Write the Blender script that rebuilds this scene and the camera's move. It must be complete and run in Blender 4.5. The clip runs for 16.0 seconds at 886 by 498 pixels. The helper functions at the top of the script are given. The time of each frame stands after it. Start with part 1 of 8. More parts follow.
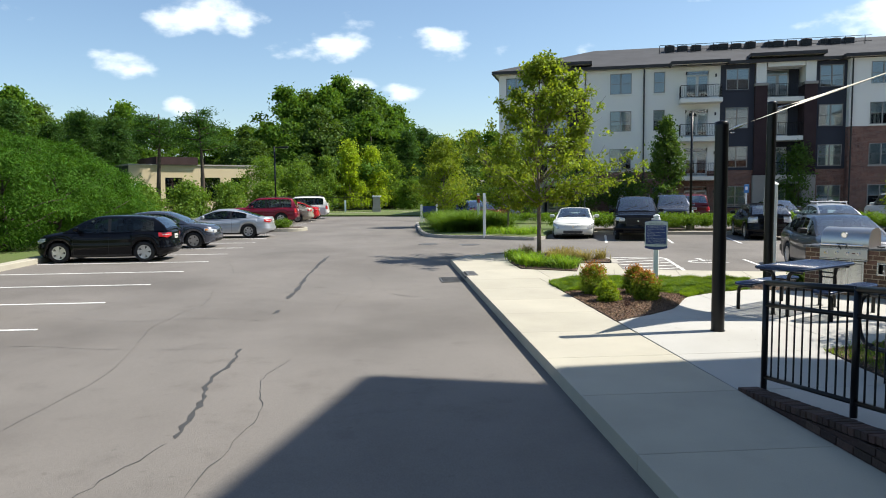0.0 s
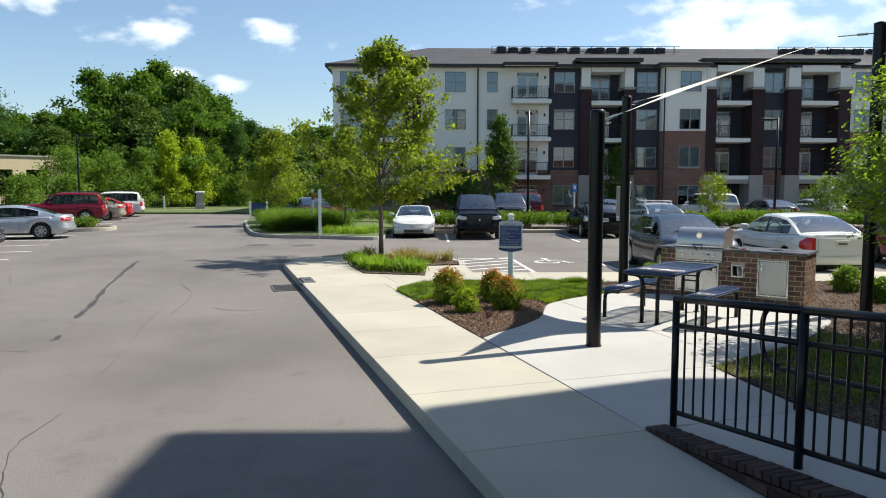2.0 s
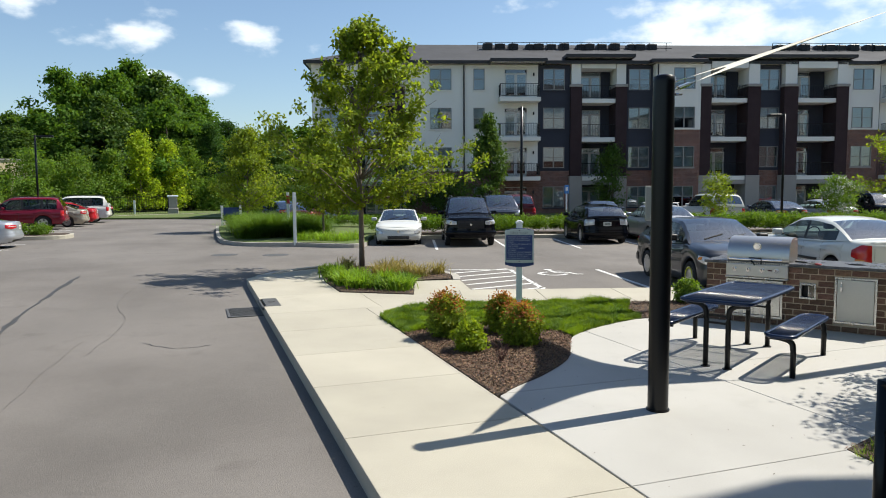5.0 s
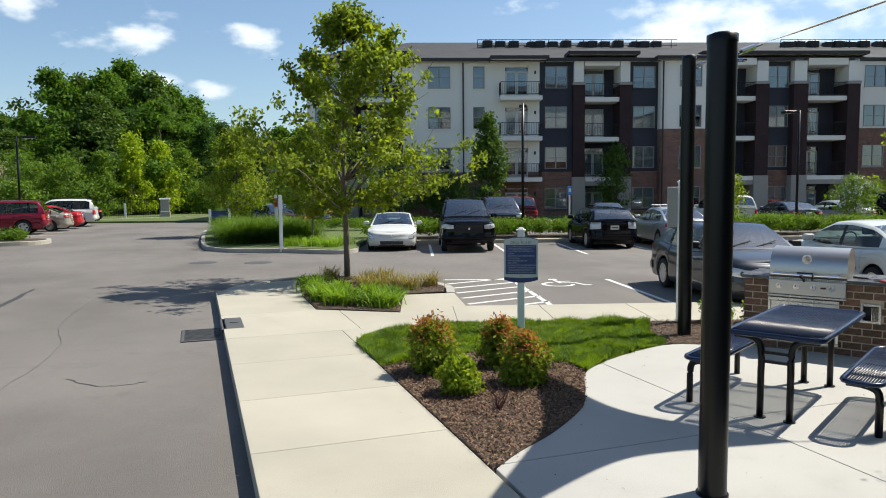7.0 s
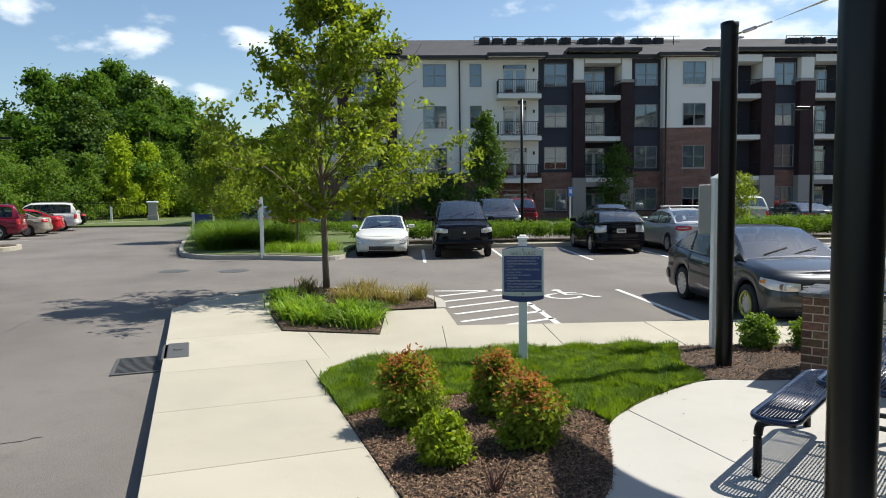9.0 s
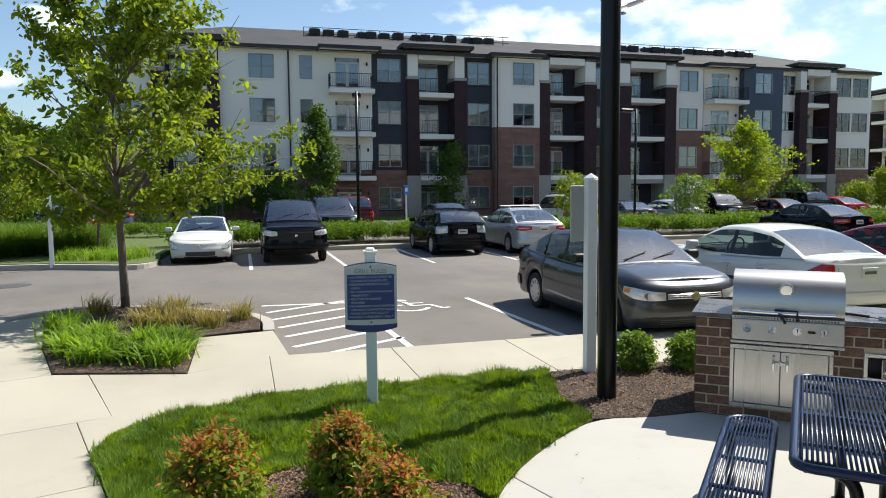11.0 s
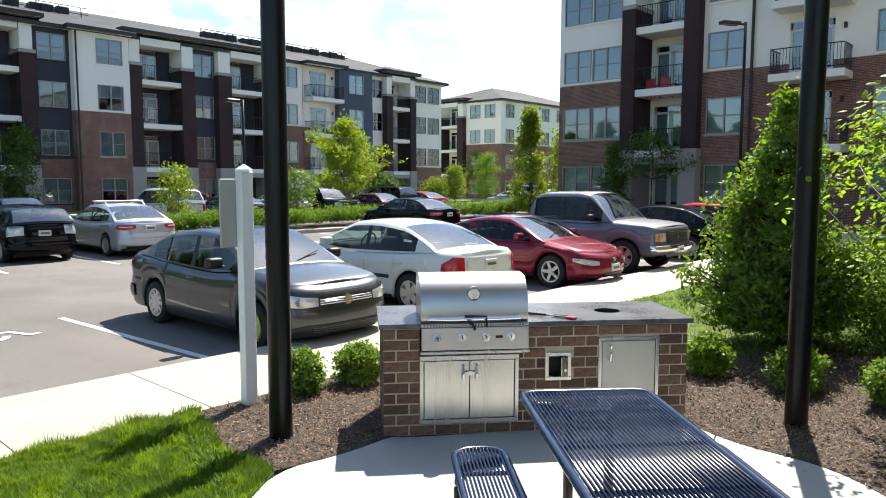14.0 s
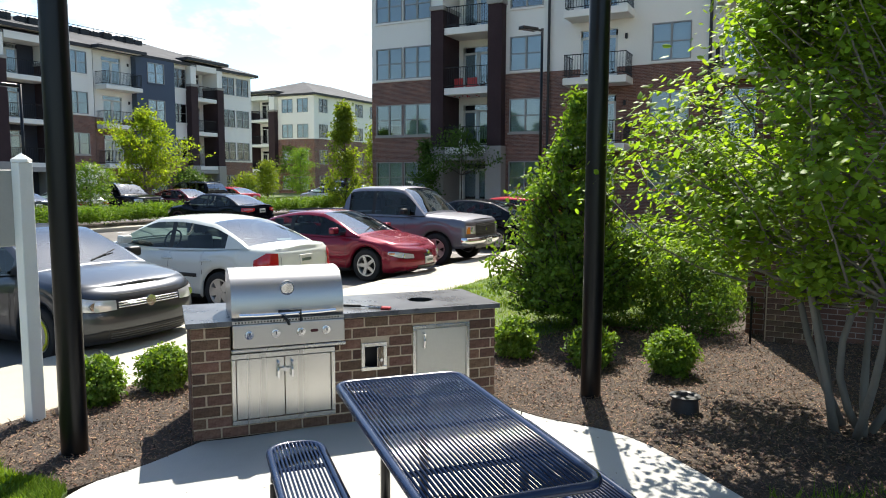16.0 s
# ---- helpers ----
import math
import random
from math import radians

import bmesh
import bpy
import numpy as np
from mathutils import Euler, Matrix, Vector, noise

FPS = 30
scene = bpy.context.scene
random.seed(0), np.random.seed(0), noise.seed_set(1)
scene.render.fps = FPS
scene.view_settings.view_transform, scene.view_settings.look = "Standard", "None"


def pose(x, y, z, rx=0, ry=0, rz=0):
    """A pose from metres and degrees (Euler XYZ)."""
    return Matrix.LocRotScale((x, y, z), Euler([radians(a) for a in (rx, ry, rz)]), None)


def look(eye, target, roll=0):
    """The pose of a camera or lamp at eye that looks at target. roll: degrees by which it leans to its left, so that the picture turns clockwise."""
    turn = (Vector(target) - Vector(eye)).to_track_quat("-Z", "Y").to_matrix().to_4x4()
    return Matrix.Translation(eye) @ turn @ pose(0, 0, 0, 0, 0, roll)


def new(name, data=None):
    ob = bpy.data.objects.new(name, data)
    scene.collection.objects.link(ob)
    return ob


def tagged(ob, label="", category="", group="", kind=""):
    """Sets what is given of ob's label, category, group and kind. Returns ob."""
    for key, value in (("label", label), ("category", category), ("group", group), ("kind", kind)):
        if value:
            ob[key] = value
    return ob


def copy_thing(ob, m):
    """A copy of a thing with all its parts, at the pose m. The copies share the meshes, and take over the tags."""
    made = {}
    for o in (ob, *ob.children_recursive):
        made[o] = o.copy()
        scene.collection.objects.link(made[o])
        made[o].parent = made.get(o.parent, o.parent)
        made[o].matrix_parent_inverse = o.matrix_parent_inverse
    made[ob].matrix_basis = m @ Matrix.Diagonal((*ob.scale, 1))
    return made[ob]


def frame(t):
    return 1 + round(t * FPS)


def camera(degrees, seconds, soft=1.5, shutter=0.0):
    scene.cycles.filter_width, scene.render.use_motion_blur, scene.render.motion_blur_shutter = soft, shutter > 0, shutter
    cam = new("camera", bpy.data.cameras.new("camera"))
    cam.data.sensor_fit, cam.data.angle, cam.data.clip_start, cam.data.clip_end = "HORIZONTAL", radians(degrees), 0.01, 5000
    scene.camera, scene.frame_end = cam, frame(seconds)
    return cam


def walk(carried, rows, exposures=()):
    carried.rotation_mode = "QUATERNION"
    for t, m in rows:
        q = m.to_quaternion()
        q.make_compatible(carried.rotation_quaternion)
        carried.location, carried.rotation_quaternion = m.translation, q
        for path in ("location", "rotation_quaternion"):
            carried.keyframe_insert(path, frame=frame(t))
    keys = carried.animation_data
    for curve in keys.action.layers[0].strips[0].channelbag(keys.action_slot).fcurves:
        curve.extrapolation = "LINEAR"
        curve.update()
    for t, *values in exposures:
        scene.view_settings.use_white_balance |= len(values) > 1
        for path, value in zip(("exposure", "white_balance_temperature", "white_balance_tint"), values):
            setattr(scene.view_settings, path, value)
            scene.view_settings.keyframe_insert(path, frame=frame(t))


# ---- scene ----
cam = camera(64.1, 16.0, soft=1.0)
PATH = [
    (0, (-4.677, -9.599, 2.025), (-4.518, -7.612, 1.861), -0.6),
    (0.5, (-4.641, -9.142, 2.022), (-4.404, -7.163, 1.856), -0.5),
    (1, (-4.602, -8.681, 2.012), (-4.26, -6.717, 1.843), -0.3),
    (1.5, (-4.554, -8.241, 1.995), (-4.076, -6.306, 1.823), -0.2),
    (2, (-4.537, -7.79, 1.997), (-3.92, -5.895, 1.823), -0.0),
    (2.5, (-4.468, -7.371, 1.989), (-3.837, -5.481, 1.816), -0.3),
    (3, (-4.401, -6.941, 1.988), (-3.771, -5.05, 1.817), -0.3),
    (3.5, (-4.303, -6.516, 1.99), (-3.664, -4.629, 1.82), -0.3),
    (4, (-4.18, -6.099, 1.985), (-3.519, -4.219, 1.815), -0.3),
    (6.5, (-3.305, -3.988, 1.973), (-2.648, -2.107, 1.809), -0.4),
    (7, (-3.12, -3.649, 1.987), (-2.463, -1.767, 1.824), -0.5),
    (7.5, (-2.922, -3.246, 1.969), (-2.267, -1.364, 1.809), -0.6),
    (8, (-2.711, -2.8, 1.954), (-2.057, -0.916, 1.796), -0.7),
    (10.3, (-2.011, -1.026, 1.961), (-1.273, 0.827, 1.81), -0.8),
    (10.5, (-1.947, -0.862, 1.995), (-1.132, 0.957, 1.835), -0.8),
    (11, (-1.748, -0.431, 1.995), (-0.668, 1.244, 1.826), -0.5),
    (11.5, (-1.579, -0.035, 2.005), (-0.252, 1.451, 1.828), -0.2),
    (12, (-1.432, 0.294, 2.01), (0.043, 1.633, 1.83), -0.1),
    (12.5, (-1.303, 0.571, 2.017), (0.286, 1.772, 1.834), -0.0),
    (13, (-1.212, 0.775, 2.019), (0.462, 1.853, 1.834), 0.0),
    (13.5, (-1.189, 0.818, 2.007), (0.545, 1.796, 1.821), 0.0),
    (14, (-1.198, 0.809, 1.999), (0.6, 1.666, 1.809), 0.1),
    (14.5, (-1.204, 0.798, 1.995), (0.65, 1.522, 1.803), 0.1),
    (15, (-1.193, 0.802, 1.993), (0.708, 1.392, 1.798), 0.1),
    (15.5, (-1.184, 0.802, 1.983), (0.75, 1.271, 1.785), 0.1),
    (16, (-1.203, 0.782, 1.968), (0.753, 1.15, 1.768), 0.2),
]
walk(cam, [(t, look(eye, target, roll)) for t, eye, target, roll in PATH], [(0, 0.76), (4, 0.6), (8, 0.57), (10.5, 0.64), (12.5, 0.9), (14, 1.2), (15, 1.23), (16, 1.13)])

# ---- world ----
SUN_EL, SUN_AZ = 52.5, 4.0          # degrees; azimuth counted from +x towards +y
sun = new("sun", bpy.data.lights.new("sun", "SUN"))
sun.data.energy, sun.data.angle, sun.data.color = 5.0, radians(0.55), (1.0, 0.945, 0.835)
sun.matrix_world = look((60 * math.cos(radians(SUN_AZ)), 60 * math.sin(radians(SUN_AZ)), 60 * math.tan(radians(SUN_EL))), (0, 0, 0))

world = bpy.data.worlds.new("sky")
scene.world = world
world.use_nodes = True
wn, wl = world.node_tree.nodes, world.node_tree.links
wn.clear()
w_out = wn.new("ShaderNodeOutputWorld")
w_bg = wn.new("ShaderNodeBackground")
w_bg.inputs["Strength"].default_value = 0.085
w_sky = wn.new("ShaderNodeTexSky")
w_sky.sky_type, w_sky.sun_disc = "NISHITA", False
w_sky.sun_elevation, w_sky.sun_rotation = radians(SUN_EL), radians(90 - SUN_AZ)
w_sky.air_density, w_sky.dust_density, w_sky.ozone_density = 1.0, 0.8, 1.0
wl.new(w_bg.outputs[0], w_out.inputs[0])


def sky_clouds():
    """Fair-weather cumulus: noise over the direction, gathered into a few banks."""
    tc = wn.new("ShaderNodeTexCoord")
    mp = wn.new("ShaderNodeMapping")
    mp.inputs["Scale"].default_value = (1.0, 1.0, 1.9)
    wl.new(tc.outputs["Generated"], mp.inputs[0])
    n1 = wn.new("ShaderNodeTexNoise")
    n1.inputs["Scale"].default_value, n1.inputs["Detail"].default_value, n1.inputs["Roughness"].default_value = 13.0, 8, 0.52
    wl.new(mp.outputs[0], n1.inputs["Vector"])
    total = None
    # bearing (degrees from +x), elevation, half width, half height, weight
    for b, e, w, h, k in CLOUDS:
        c = Vector((math.cos(radians(e)) * math.cos(radians(b)), math.cos(radians(e)) * math.sin(radians(b)), math.sin(radians(e))))
        side, up = Vector((-math.sin(radians(b)), math.cos(radians(b)), 0)), Vector((0, 0, 1))
        sub = wn.new("ShaderNodeVectorMath"); sub.operation = "SUBTRACT"
        wl.new(tc.outputs["Generated"], sub.inputs[0]); sub.inputs[1].default_value = c
        terms = []
        for axis, size in ((side, w), (up, h), (c.cross(side).cross(side), 40)):
            d = wn.new("ShaderNodeVectorMath"); d.operation = "DOT_PRODUCT"
            wl.new(sub.outputs[0], d.inputs[0]); d.inputs[1].default_value = axis / math.radians(size)
            p = wn.new("ShaderNodeMath"); p.operation = "POWER"; p.inputs[1].default_value = 2
            ab = wn.new("ShaderNodeMath"); ab.operation = "ABSOLUTE"
            wl.new(d.outputs["Value"], ab.inputs[0]); wl.new(ab.outputs[0], p.inputs[0])
            terms.append(p)
        s = terms[0]
        for o in terms[1:]:
            a = wn.new("ShaderNodeMath"); a.operation = "ADD"
            wl.new(s.outputs[0], a.inputs[0]); wl.new(o.outputs[0], a.inputs[1]); s = a
        g = wn.new("ShaderNodeMapRange")
        g.inputs["From Min"].default_value, g.inputs["From Max"].default_value = 1.6, 0.0
        g.inputs["To Min"].default_value, g.inputs["To Max"].default_value = 0.0, k
        wl.new(s.outputs[0], g.inputs["Value"])
        if total is None:
            total = g
        else:
            a = wn.new("ShaderNodeMath"); a.operation = "MAXIMUM"
            wl.new(total.outputs[0], a.inputs[0]); wl.new(g.outputs[0], a.inputs[1]); total = a
    add = wn.new("ShaderNodeMath"); add.operation = "MULTIPLY_ADD"
    wl.new(n1.outputs["Fac"], add.inputs[0]); add.inputs[1].default_value = 2.2; wl.new(total.outputs[0], add.inputs[2])
    mask = wn.new("ShaderNodeMapRange"); mask.interpolation_type = "SMOOTHSTEP"
    mask.inputs["From Min"].default_value, mask.inputs["From Max"].default_value = 1.45, 1.98
    wl.new(add.outputs[0], mask.inputs["Value"])
    mix = wn.new("ShaderNodeMix"); mix.data_type = "RGBA"
    wl.new(mask.outputs[0], mix.inputs["Factor"])
    wl.new(w_sky.outputs[0], mix.inputs["A"]); mix.inputs["B"].default_value = (8.2, 8.3, 8.4, 1)
    tone = wn.new("ShaderNodeMix"); tone.data_type = "RGBA"; tone.blend_type = "MULTIPLY"; tone.inputs["Factor"].default_value = 1
    wl.new(mix.outputs["Result"], tone.inputs["A"]); tone.inputs["B"].default_value = (1.0, 1.08, 1.12, 1)
    return tone


CLOUDS = [(109.7, 9.5, 3.6, 1.5, 0.62), (103.3, 13.0, 4.6, 1.6, 0.66), (94.5, 11.0, 4.2, 1.2, 0.6), (86.2, 11.3, 3.0, 1.7, 0.68), (92.5, 8.2, 1.9, 0.9, 0.62), (105.3, 6.5, 1.4, 0.9, 0.6),
          (88.0, 7.7, 2.2, 0.9, 0.55), (74.1, 10.5, 2.4, 0.8, 0.5), (50.5, 11.8, 8.5, 2.7, 0.75), (64.3, 14.0, 3.2, 0.9, 0.6), (115.0, 5.9, 1.6, 1.0, 0.55), (33, 11.5, 12, 5.0, 0.72), (16, 14, 14, 8, 0.78),
          # added banks out of view; the southern one brightens the house front
          (140, 25, 8, 3, 0.5), (250, 22, 14, 5, 0.6)]
wl.new(sky_clouds().outputs["Result"], w_bg.inputs["Color"])

# ---- materials ----


def mat(name, base, rough=0.6, metal=0.0, var=0.12, scale=3.0, fine=60.0, bump=0.0, bscale=80.0, alt=None, coat=0.0, spec=0.5, island=0.0, rand=0.0, stretch=(1, 1, 1), alpha=None):
    """Base colour with large stains and fine grain, both at real size, and a little relief."""
    m = bpy.data.materials.new(name)
    m.use_nodes = True
    n, l = m.node_tree.nodes, m.node_tree.links
    b = n["Principled BSDF"]
    b.inputs["Roughness"].default_value, b.inputs["Metallic"].default_value = rough, metal
    b.inputs["Coat Weight"].default_value, b.inputs["Specular IOR Level"].default_value = coat, spec
    b.inputs["Coat Roughness"].default_value = 0.04
    tc = n.new("ShaderNodeTexCoord")
    mp = n.new("ShaderNodeMapping"); mp.inputs["Scale"].default_value = stretch
    l.new(tc.outputs["Object"], mp.inputs[0])
    col = Vector(base)
    alt_c = Vector(alt) if alt else col * 0.62
    a = n.new("ShaderNodeTexNoise"); a.inputs["Scale"].default_value, a.inputs["Detail"].default_value = scale, 5
    f = n.new("ShaderNodeTexNoise"); f.inputs["Scale"].default_value, f.inputs["Detail"].default_value = fine, 3
    l.new(mp.outputs[0], a.inputs["Vector"]); l.new(mp.outputs[0], f.inputs["Vector"])
    mixn = n.new("ShaderNodeMath"); mixn.operation = "MULTIPLY_ADD"; mixn.inputs[1].default_value = 0.45
    l.new(f.outputs["Fac"], mixn.inputs[0])
    sc = n.new("ShaderNodeMath"); sc.operation = "MULTIPLY"; sc.inputs[1].default_value = 0.55
    l.new(a.outputs["Fac"], sc.inputs[0]); l.new(sc.outputs[0], mixn.inputs[2])
    rg = n.new("ShaderNodeMapRange"); rg.inputs["From Min"].default_value, rg.inputs["From Max"].default_value = 0.36, 0.64
    rg.inputs["To Min"].default_value, rg.inputs["To Max"].default_value = 0.0, var * 2
    l.new(mixn.outputs[0], rg.inputs["Value"])
    mx = n.new("ShaderNodeMix"); mx.data_type = "RGBA"
    l.new(rg.outputs[0], mx.inputs["Factor"]); mx.inputs["A"].default_value = (*col, 1); mx.inputs["B"].default_value = (*alt_c, 1)
    out = mx.outputs["Result"]
    if island or rand:
        src = n.new("ShaderNodeNewGeometry").outputs["Random Per Island"] if island else n.new("ShaderNodeObjectInfo").outputs["Random"]
        hs = n.new("ShaderNodeHueSaturation")
        r2 = n.new("ShaderNodeMapRange"); k = island or rand
        r2.inputs["To Min"].default_value, r2.inputs["To Max"].default_value = 1 - k, 1 + k
        l.new(src, r2.inputs["Value"]); l.new(r2.outputs[0], hs.inputs["Value"]); l.new(out, hs.inputs["Color"])
        r3 = n.new("ShaderNodeMapRange"); r3.inputs["To Min"].default_value, r3.inputs["To Max"].default_value = 0.5 - 0.03 * k, 0.5 + 0.03 * k
        w3 = n.new("ShaderNodeMath"); w3.operation = "FRACT"
        w4 = n.new("ShaderNodeMath"); w4.operation = "MULTIPLY"; w4.inputs[1].default_value = 7.31
        l.new(src, w4.inputs[0]); l.new(w4.outputs[0], w3.inputs[0]); l.new(w3.outputs[0], r3.inputs["Value"]); l.new(r3.outputs[0], hs.inputs["Hue"])
        out = hs.outputs["Color"]
    l.new(out, b.inputs["Base Color"])
    rr = n.new("ShaderNodeMapRange"); rr.inputs["To Min"].default_value, rr.inputs["To Max"].default_value = rough * 0.85, min(1, rough * 1.15)
    l.new(a.outputs["Fac"], rr.inputs["Value"]); l.new(rr.outputs[0], b.inputs["Roughness"])
    if bump:
        t = n.new("ShaderNodeTexNoise"); t.inputs["Scale"].default_value, t.inputs["Detail"].default_value = bscale, 4
        l.new(mp.outputs[0], t.inputs["Vector"])
        bp = n.new("ShaderNodeBump"); bp.inputs["Strength"].default_value, bp.inputs["Distance"].default_value = bump, 0.02
        l.new(t.outputs["Fac"], bp.inputs["Height"]); l.new(bp.outputs[0], b.inputs["Normal"])
    return m


def leaf_mat(name, base, alt, trans=0.45, gloss=0.15):
    m = mat(name, base, 0.55, var=0.3, scale=1.2, fine=9, alt=alt, island=0.34, spec=gloss)
    n, l = m.node_tree.nodes, m.node_tree.links
    b, o = n["Principled BSDF"], n["Material Output"]
    tr = n.new("ShaderNodeBsdfTranslucent")
    src = b.inputs["Base Color"].links[0].from_socket
    gain = n.new("ShaderNodeMix"); gain.data_type = "RGBA"; gain.blend_type = "MULTIPLY"; gain.inputs["Factor"].default_value = 1
    l.new(src, gain.inputs["A"]); gain.inputs["B"].default_value = (1.65, 1.55, 0.6, 1)
    l.new(gain.outputs["Result"], tr.inputs["Color"])
    ms = n.new("ShaderNodeMixShader"); ms.inputs[0].default_value = trans
    l.new(b.outputs[0], ms.inputs[1]); l.new(tr.outputs[0], ms.inputs[2]); l.new(ms.outputs[0], o.inputs[0])
    return m


def stained(m, k):
    """Blotches and dark spots over a material, at two sizes, on top of its own grain."""
    n, l = m.node_tree.nodes, m.node_tree.links
    b = n["Principled BSDF"]
    src = b.inputs["Base Color"].links[0].from_socket
    tc = n.new("ShaderNodeTexCoord")
    fac = None
    for scale, lo, hi, amount in ((0.22, 0.42, 0.66, 1.0), (1.7, 0.5, 0.72, 0.8), (9.0, 0.62, 0.74, 0.9)):
        t = n.new("ShaderNodeTexNoise")
        t.inputs["Scale"].default_value, t.inputs["Detail"].default_value, t.inputs["Roughness"].default_value = scale, 7, 0.62
        l.new(tc.outputs["Object"], t.inputs["Vector"])
        r = n.new("ShaderNodeMapRange"); r.interpolation_type = "SMOOTHSTEP"
        r.inputs["From Min"].default_value, r.inputs["From Max"].default_value = lo, hi
        r.inputs["To Max"].default_value = amount * k
        l.new(t.outputs["Fac"], r.inputs["Value"])
        if fac is None:
            fac = r.outputs[0]
        else:
            a = n.new("ShaderNodeMath"); a.operation = "MAXIMUM"
            l.new(fac, a.inputs[0]); l.new(r.outputs[0], a.inputs[1]); fac = a.outputs[0]
    mx = n.new("ShaderNodeMix"); mx.data_type = "RGBA"; mx.blend_type = "MULTIPLY"
    l.new(fac, mx.inputs["Factor"]); l.new(src, mx.inputs["A"]); mx.inputs["B"].default_value = (0.42, 0.4, 0.38, 1)
    l.new(mx.outputs["Result"], b.inputs["Base Color"])
    return m


def glass_mat(name, tint, rough=0.02, mixin=0.03):
    """Clear tinted sheet: glossy over see-through, the gloss by Fresnel."""
    m = bpy.data.materials.new(name)
    m.use_nodes = True
    n, l = m.node_tree.nodes, m.node_tree.links
    n.remove(n["Principled BSDF"])
    tr = n.new("ShaderNodeBsdfTransparent"); tr.inputs[0].default_value = (*tint, 1)
    gl = n.new("ShaderNodeBsdfGlossy"); gl.inputs["Roughness"].default_value = rough
    fr = n.new("ShaderNodeFresnel"); fr.inputs[0].default_value = 1.5
    k = n.new("ShaderNodeMath"); k.operation = "MULTIPLY_ADD"; k.inputs[1].default_value = 1.0; k.inputs[2].default_value = mixin
    l.new(fr.outputs[0], k.inputs[0])
    ms = n.new("ShaderNodeMixShader")
    l.new(k.outputs[0], ms.inputs[0]); l.new(tr.outputs[0], ms.inputs[1]); l.new(gl.outputs[0], ms.inputs[2]); l.new(ms.outputs[0], n["Material Output"].inputs[0])
    return m


ASPHALT = stained(mat("asphalt", (0.17, 0.155, 0.141), 0.85, var=0.36, scale=0.5, fine=75, bump=0.25, bscale=190, stretch=(1, 0.4, 1), alt=(0.112, 0.104, 0.097)), 0.42)
CONCRETE = stained(mat("concrete", (0.4, 0.375, 0.305), 0.85, var=0.25, scale=0.9, fine=90, bump=0.15, bscale=120, alt=(0.305, 0.288, 0.245), rand=0.05), 0.16)
CONC_NEW = stained(mat("pale_concrete", (0.41, 0.402, 0.378), 0.85, var=0.2, scale=0.8, fine=90, bump=0.12, bscale=120, alt=(0.325, 0.318, 0.295)), 0.16)
KERB = stained(mat("kerb_concrete", (0.42, 0.4, 0.36), 0.85, var=0.3, scale=1.5, fine=70, bump=0.15, alt=(0.26, 0.25, 0.23)), 0.3)
PAINT_LINE = mat("road_paint", (0.72, 0.72, 0.7), 0.7, var=0.3, scale=2.5, fine=60, alt=(0.42, 0.41, 0.4))
TAR = mat("crack_filler", (0.05, 0.048, 0.045), 0.6, var=0.2, scale=8)
LAWN = mat("turf_soil", (0.07, 0.125, 0.02), 0.9, var=0.4, scale=1.0, fine=30, bump=0.4, alt=(0.1, 0.1, 0.035))
EARTH = mat("far_ground", (0.08, 0.12, 0.035), 0.95, var=0.4, scale=0.05, fine=2, alt=(0.1, 0.1, 0.05))
MULCH = mat("mulch", (0.03, 0.02, 0.014), 0.95, var=0.5, scale=6, fine=70, bump=1.0, bscale=60, alt=(0.085, 0.058, 0.04))
CHIP = mat("mulch_chip", (0.12, 0.068, 0.04), 0.95, var=0.35, scale=20, island=0.75, alt=(0.27, 0.175, 0.11))
BLACK = mat("black_powder_coat", (0.005, 0.005, 0.006), 0.3, var=0.1, scale=4, spec=0.3)
TABLE_BLUE = mat("plastic_coated_steel", (0.007, 0.018, 0.055), 0.25, var=0.1, scale=4, spec=0.45)
# brushed grain, plus vertical bands painted into the colour as streaked reflections
STEEL = mat("brushed_steel", (0.66, 0.65, 0.62), 0.27, 1.0, var=0.24, scale=7, fine=160, stretch=(1, 1, 0.02), alt=(0.36, 0.35, 0.33))
STEEL_HOOD = mat("hood_steel", (0.52, 0.5, 0.48), 0.34, 1.0, var=0.08, scale=3, fine=200, stretch=(0.03, 1, 1))
CHROME = mat("chrome", (0.75, 0.75, 0.75), 0.12, 1.0, var=0.05)
GRANITE = mat("dark_stone_top", (0.05, 0.05, 0.055), 0.28, var=0.4, scale=5, fine=220, alt=(0.16, 0.16, 0.17))
BRICK = mat("brown_brick", (0.098, 0.045, 0.026), 0.9, var=0.46, scale=14, fine=50, bump=0.6, bscale=90, alt=(0.2, 0.115, 0.075), rand=0.42)
BRICK_DARK = mat("dark_brick", (0.035, 0.017, 0.014), 0.9, var=0.4, scale=9, fine=120, bump=0.5, bscale=90, alt=(0.075, 0.045, 0.035), rand=0.4)
BRICK_FLAT = mat("far_brick", (0.19, 0.085, 0.058), 0.9, var=0.4, scale=1.3, fine=7, alt=(0.1, 0.055, 0.045))


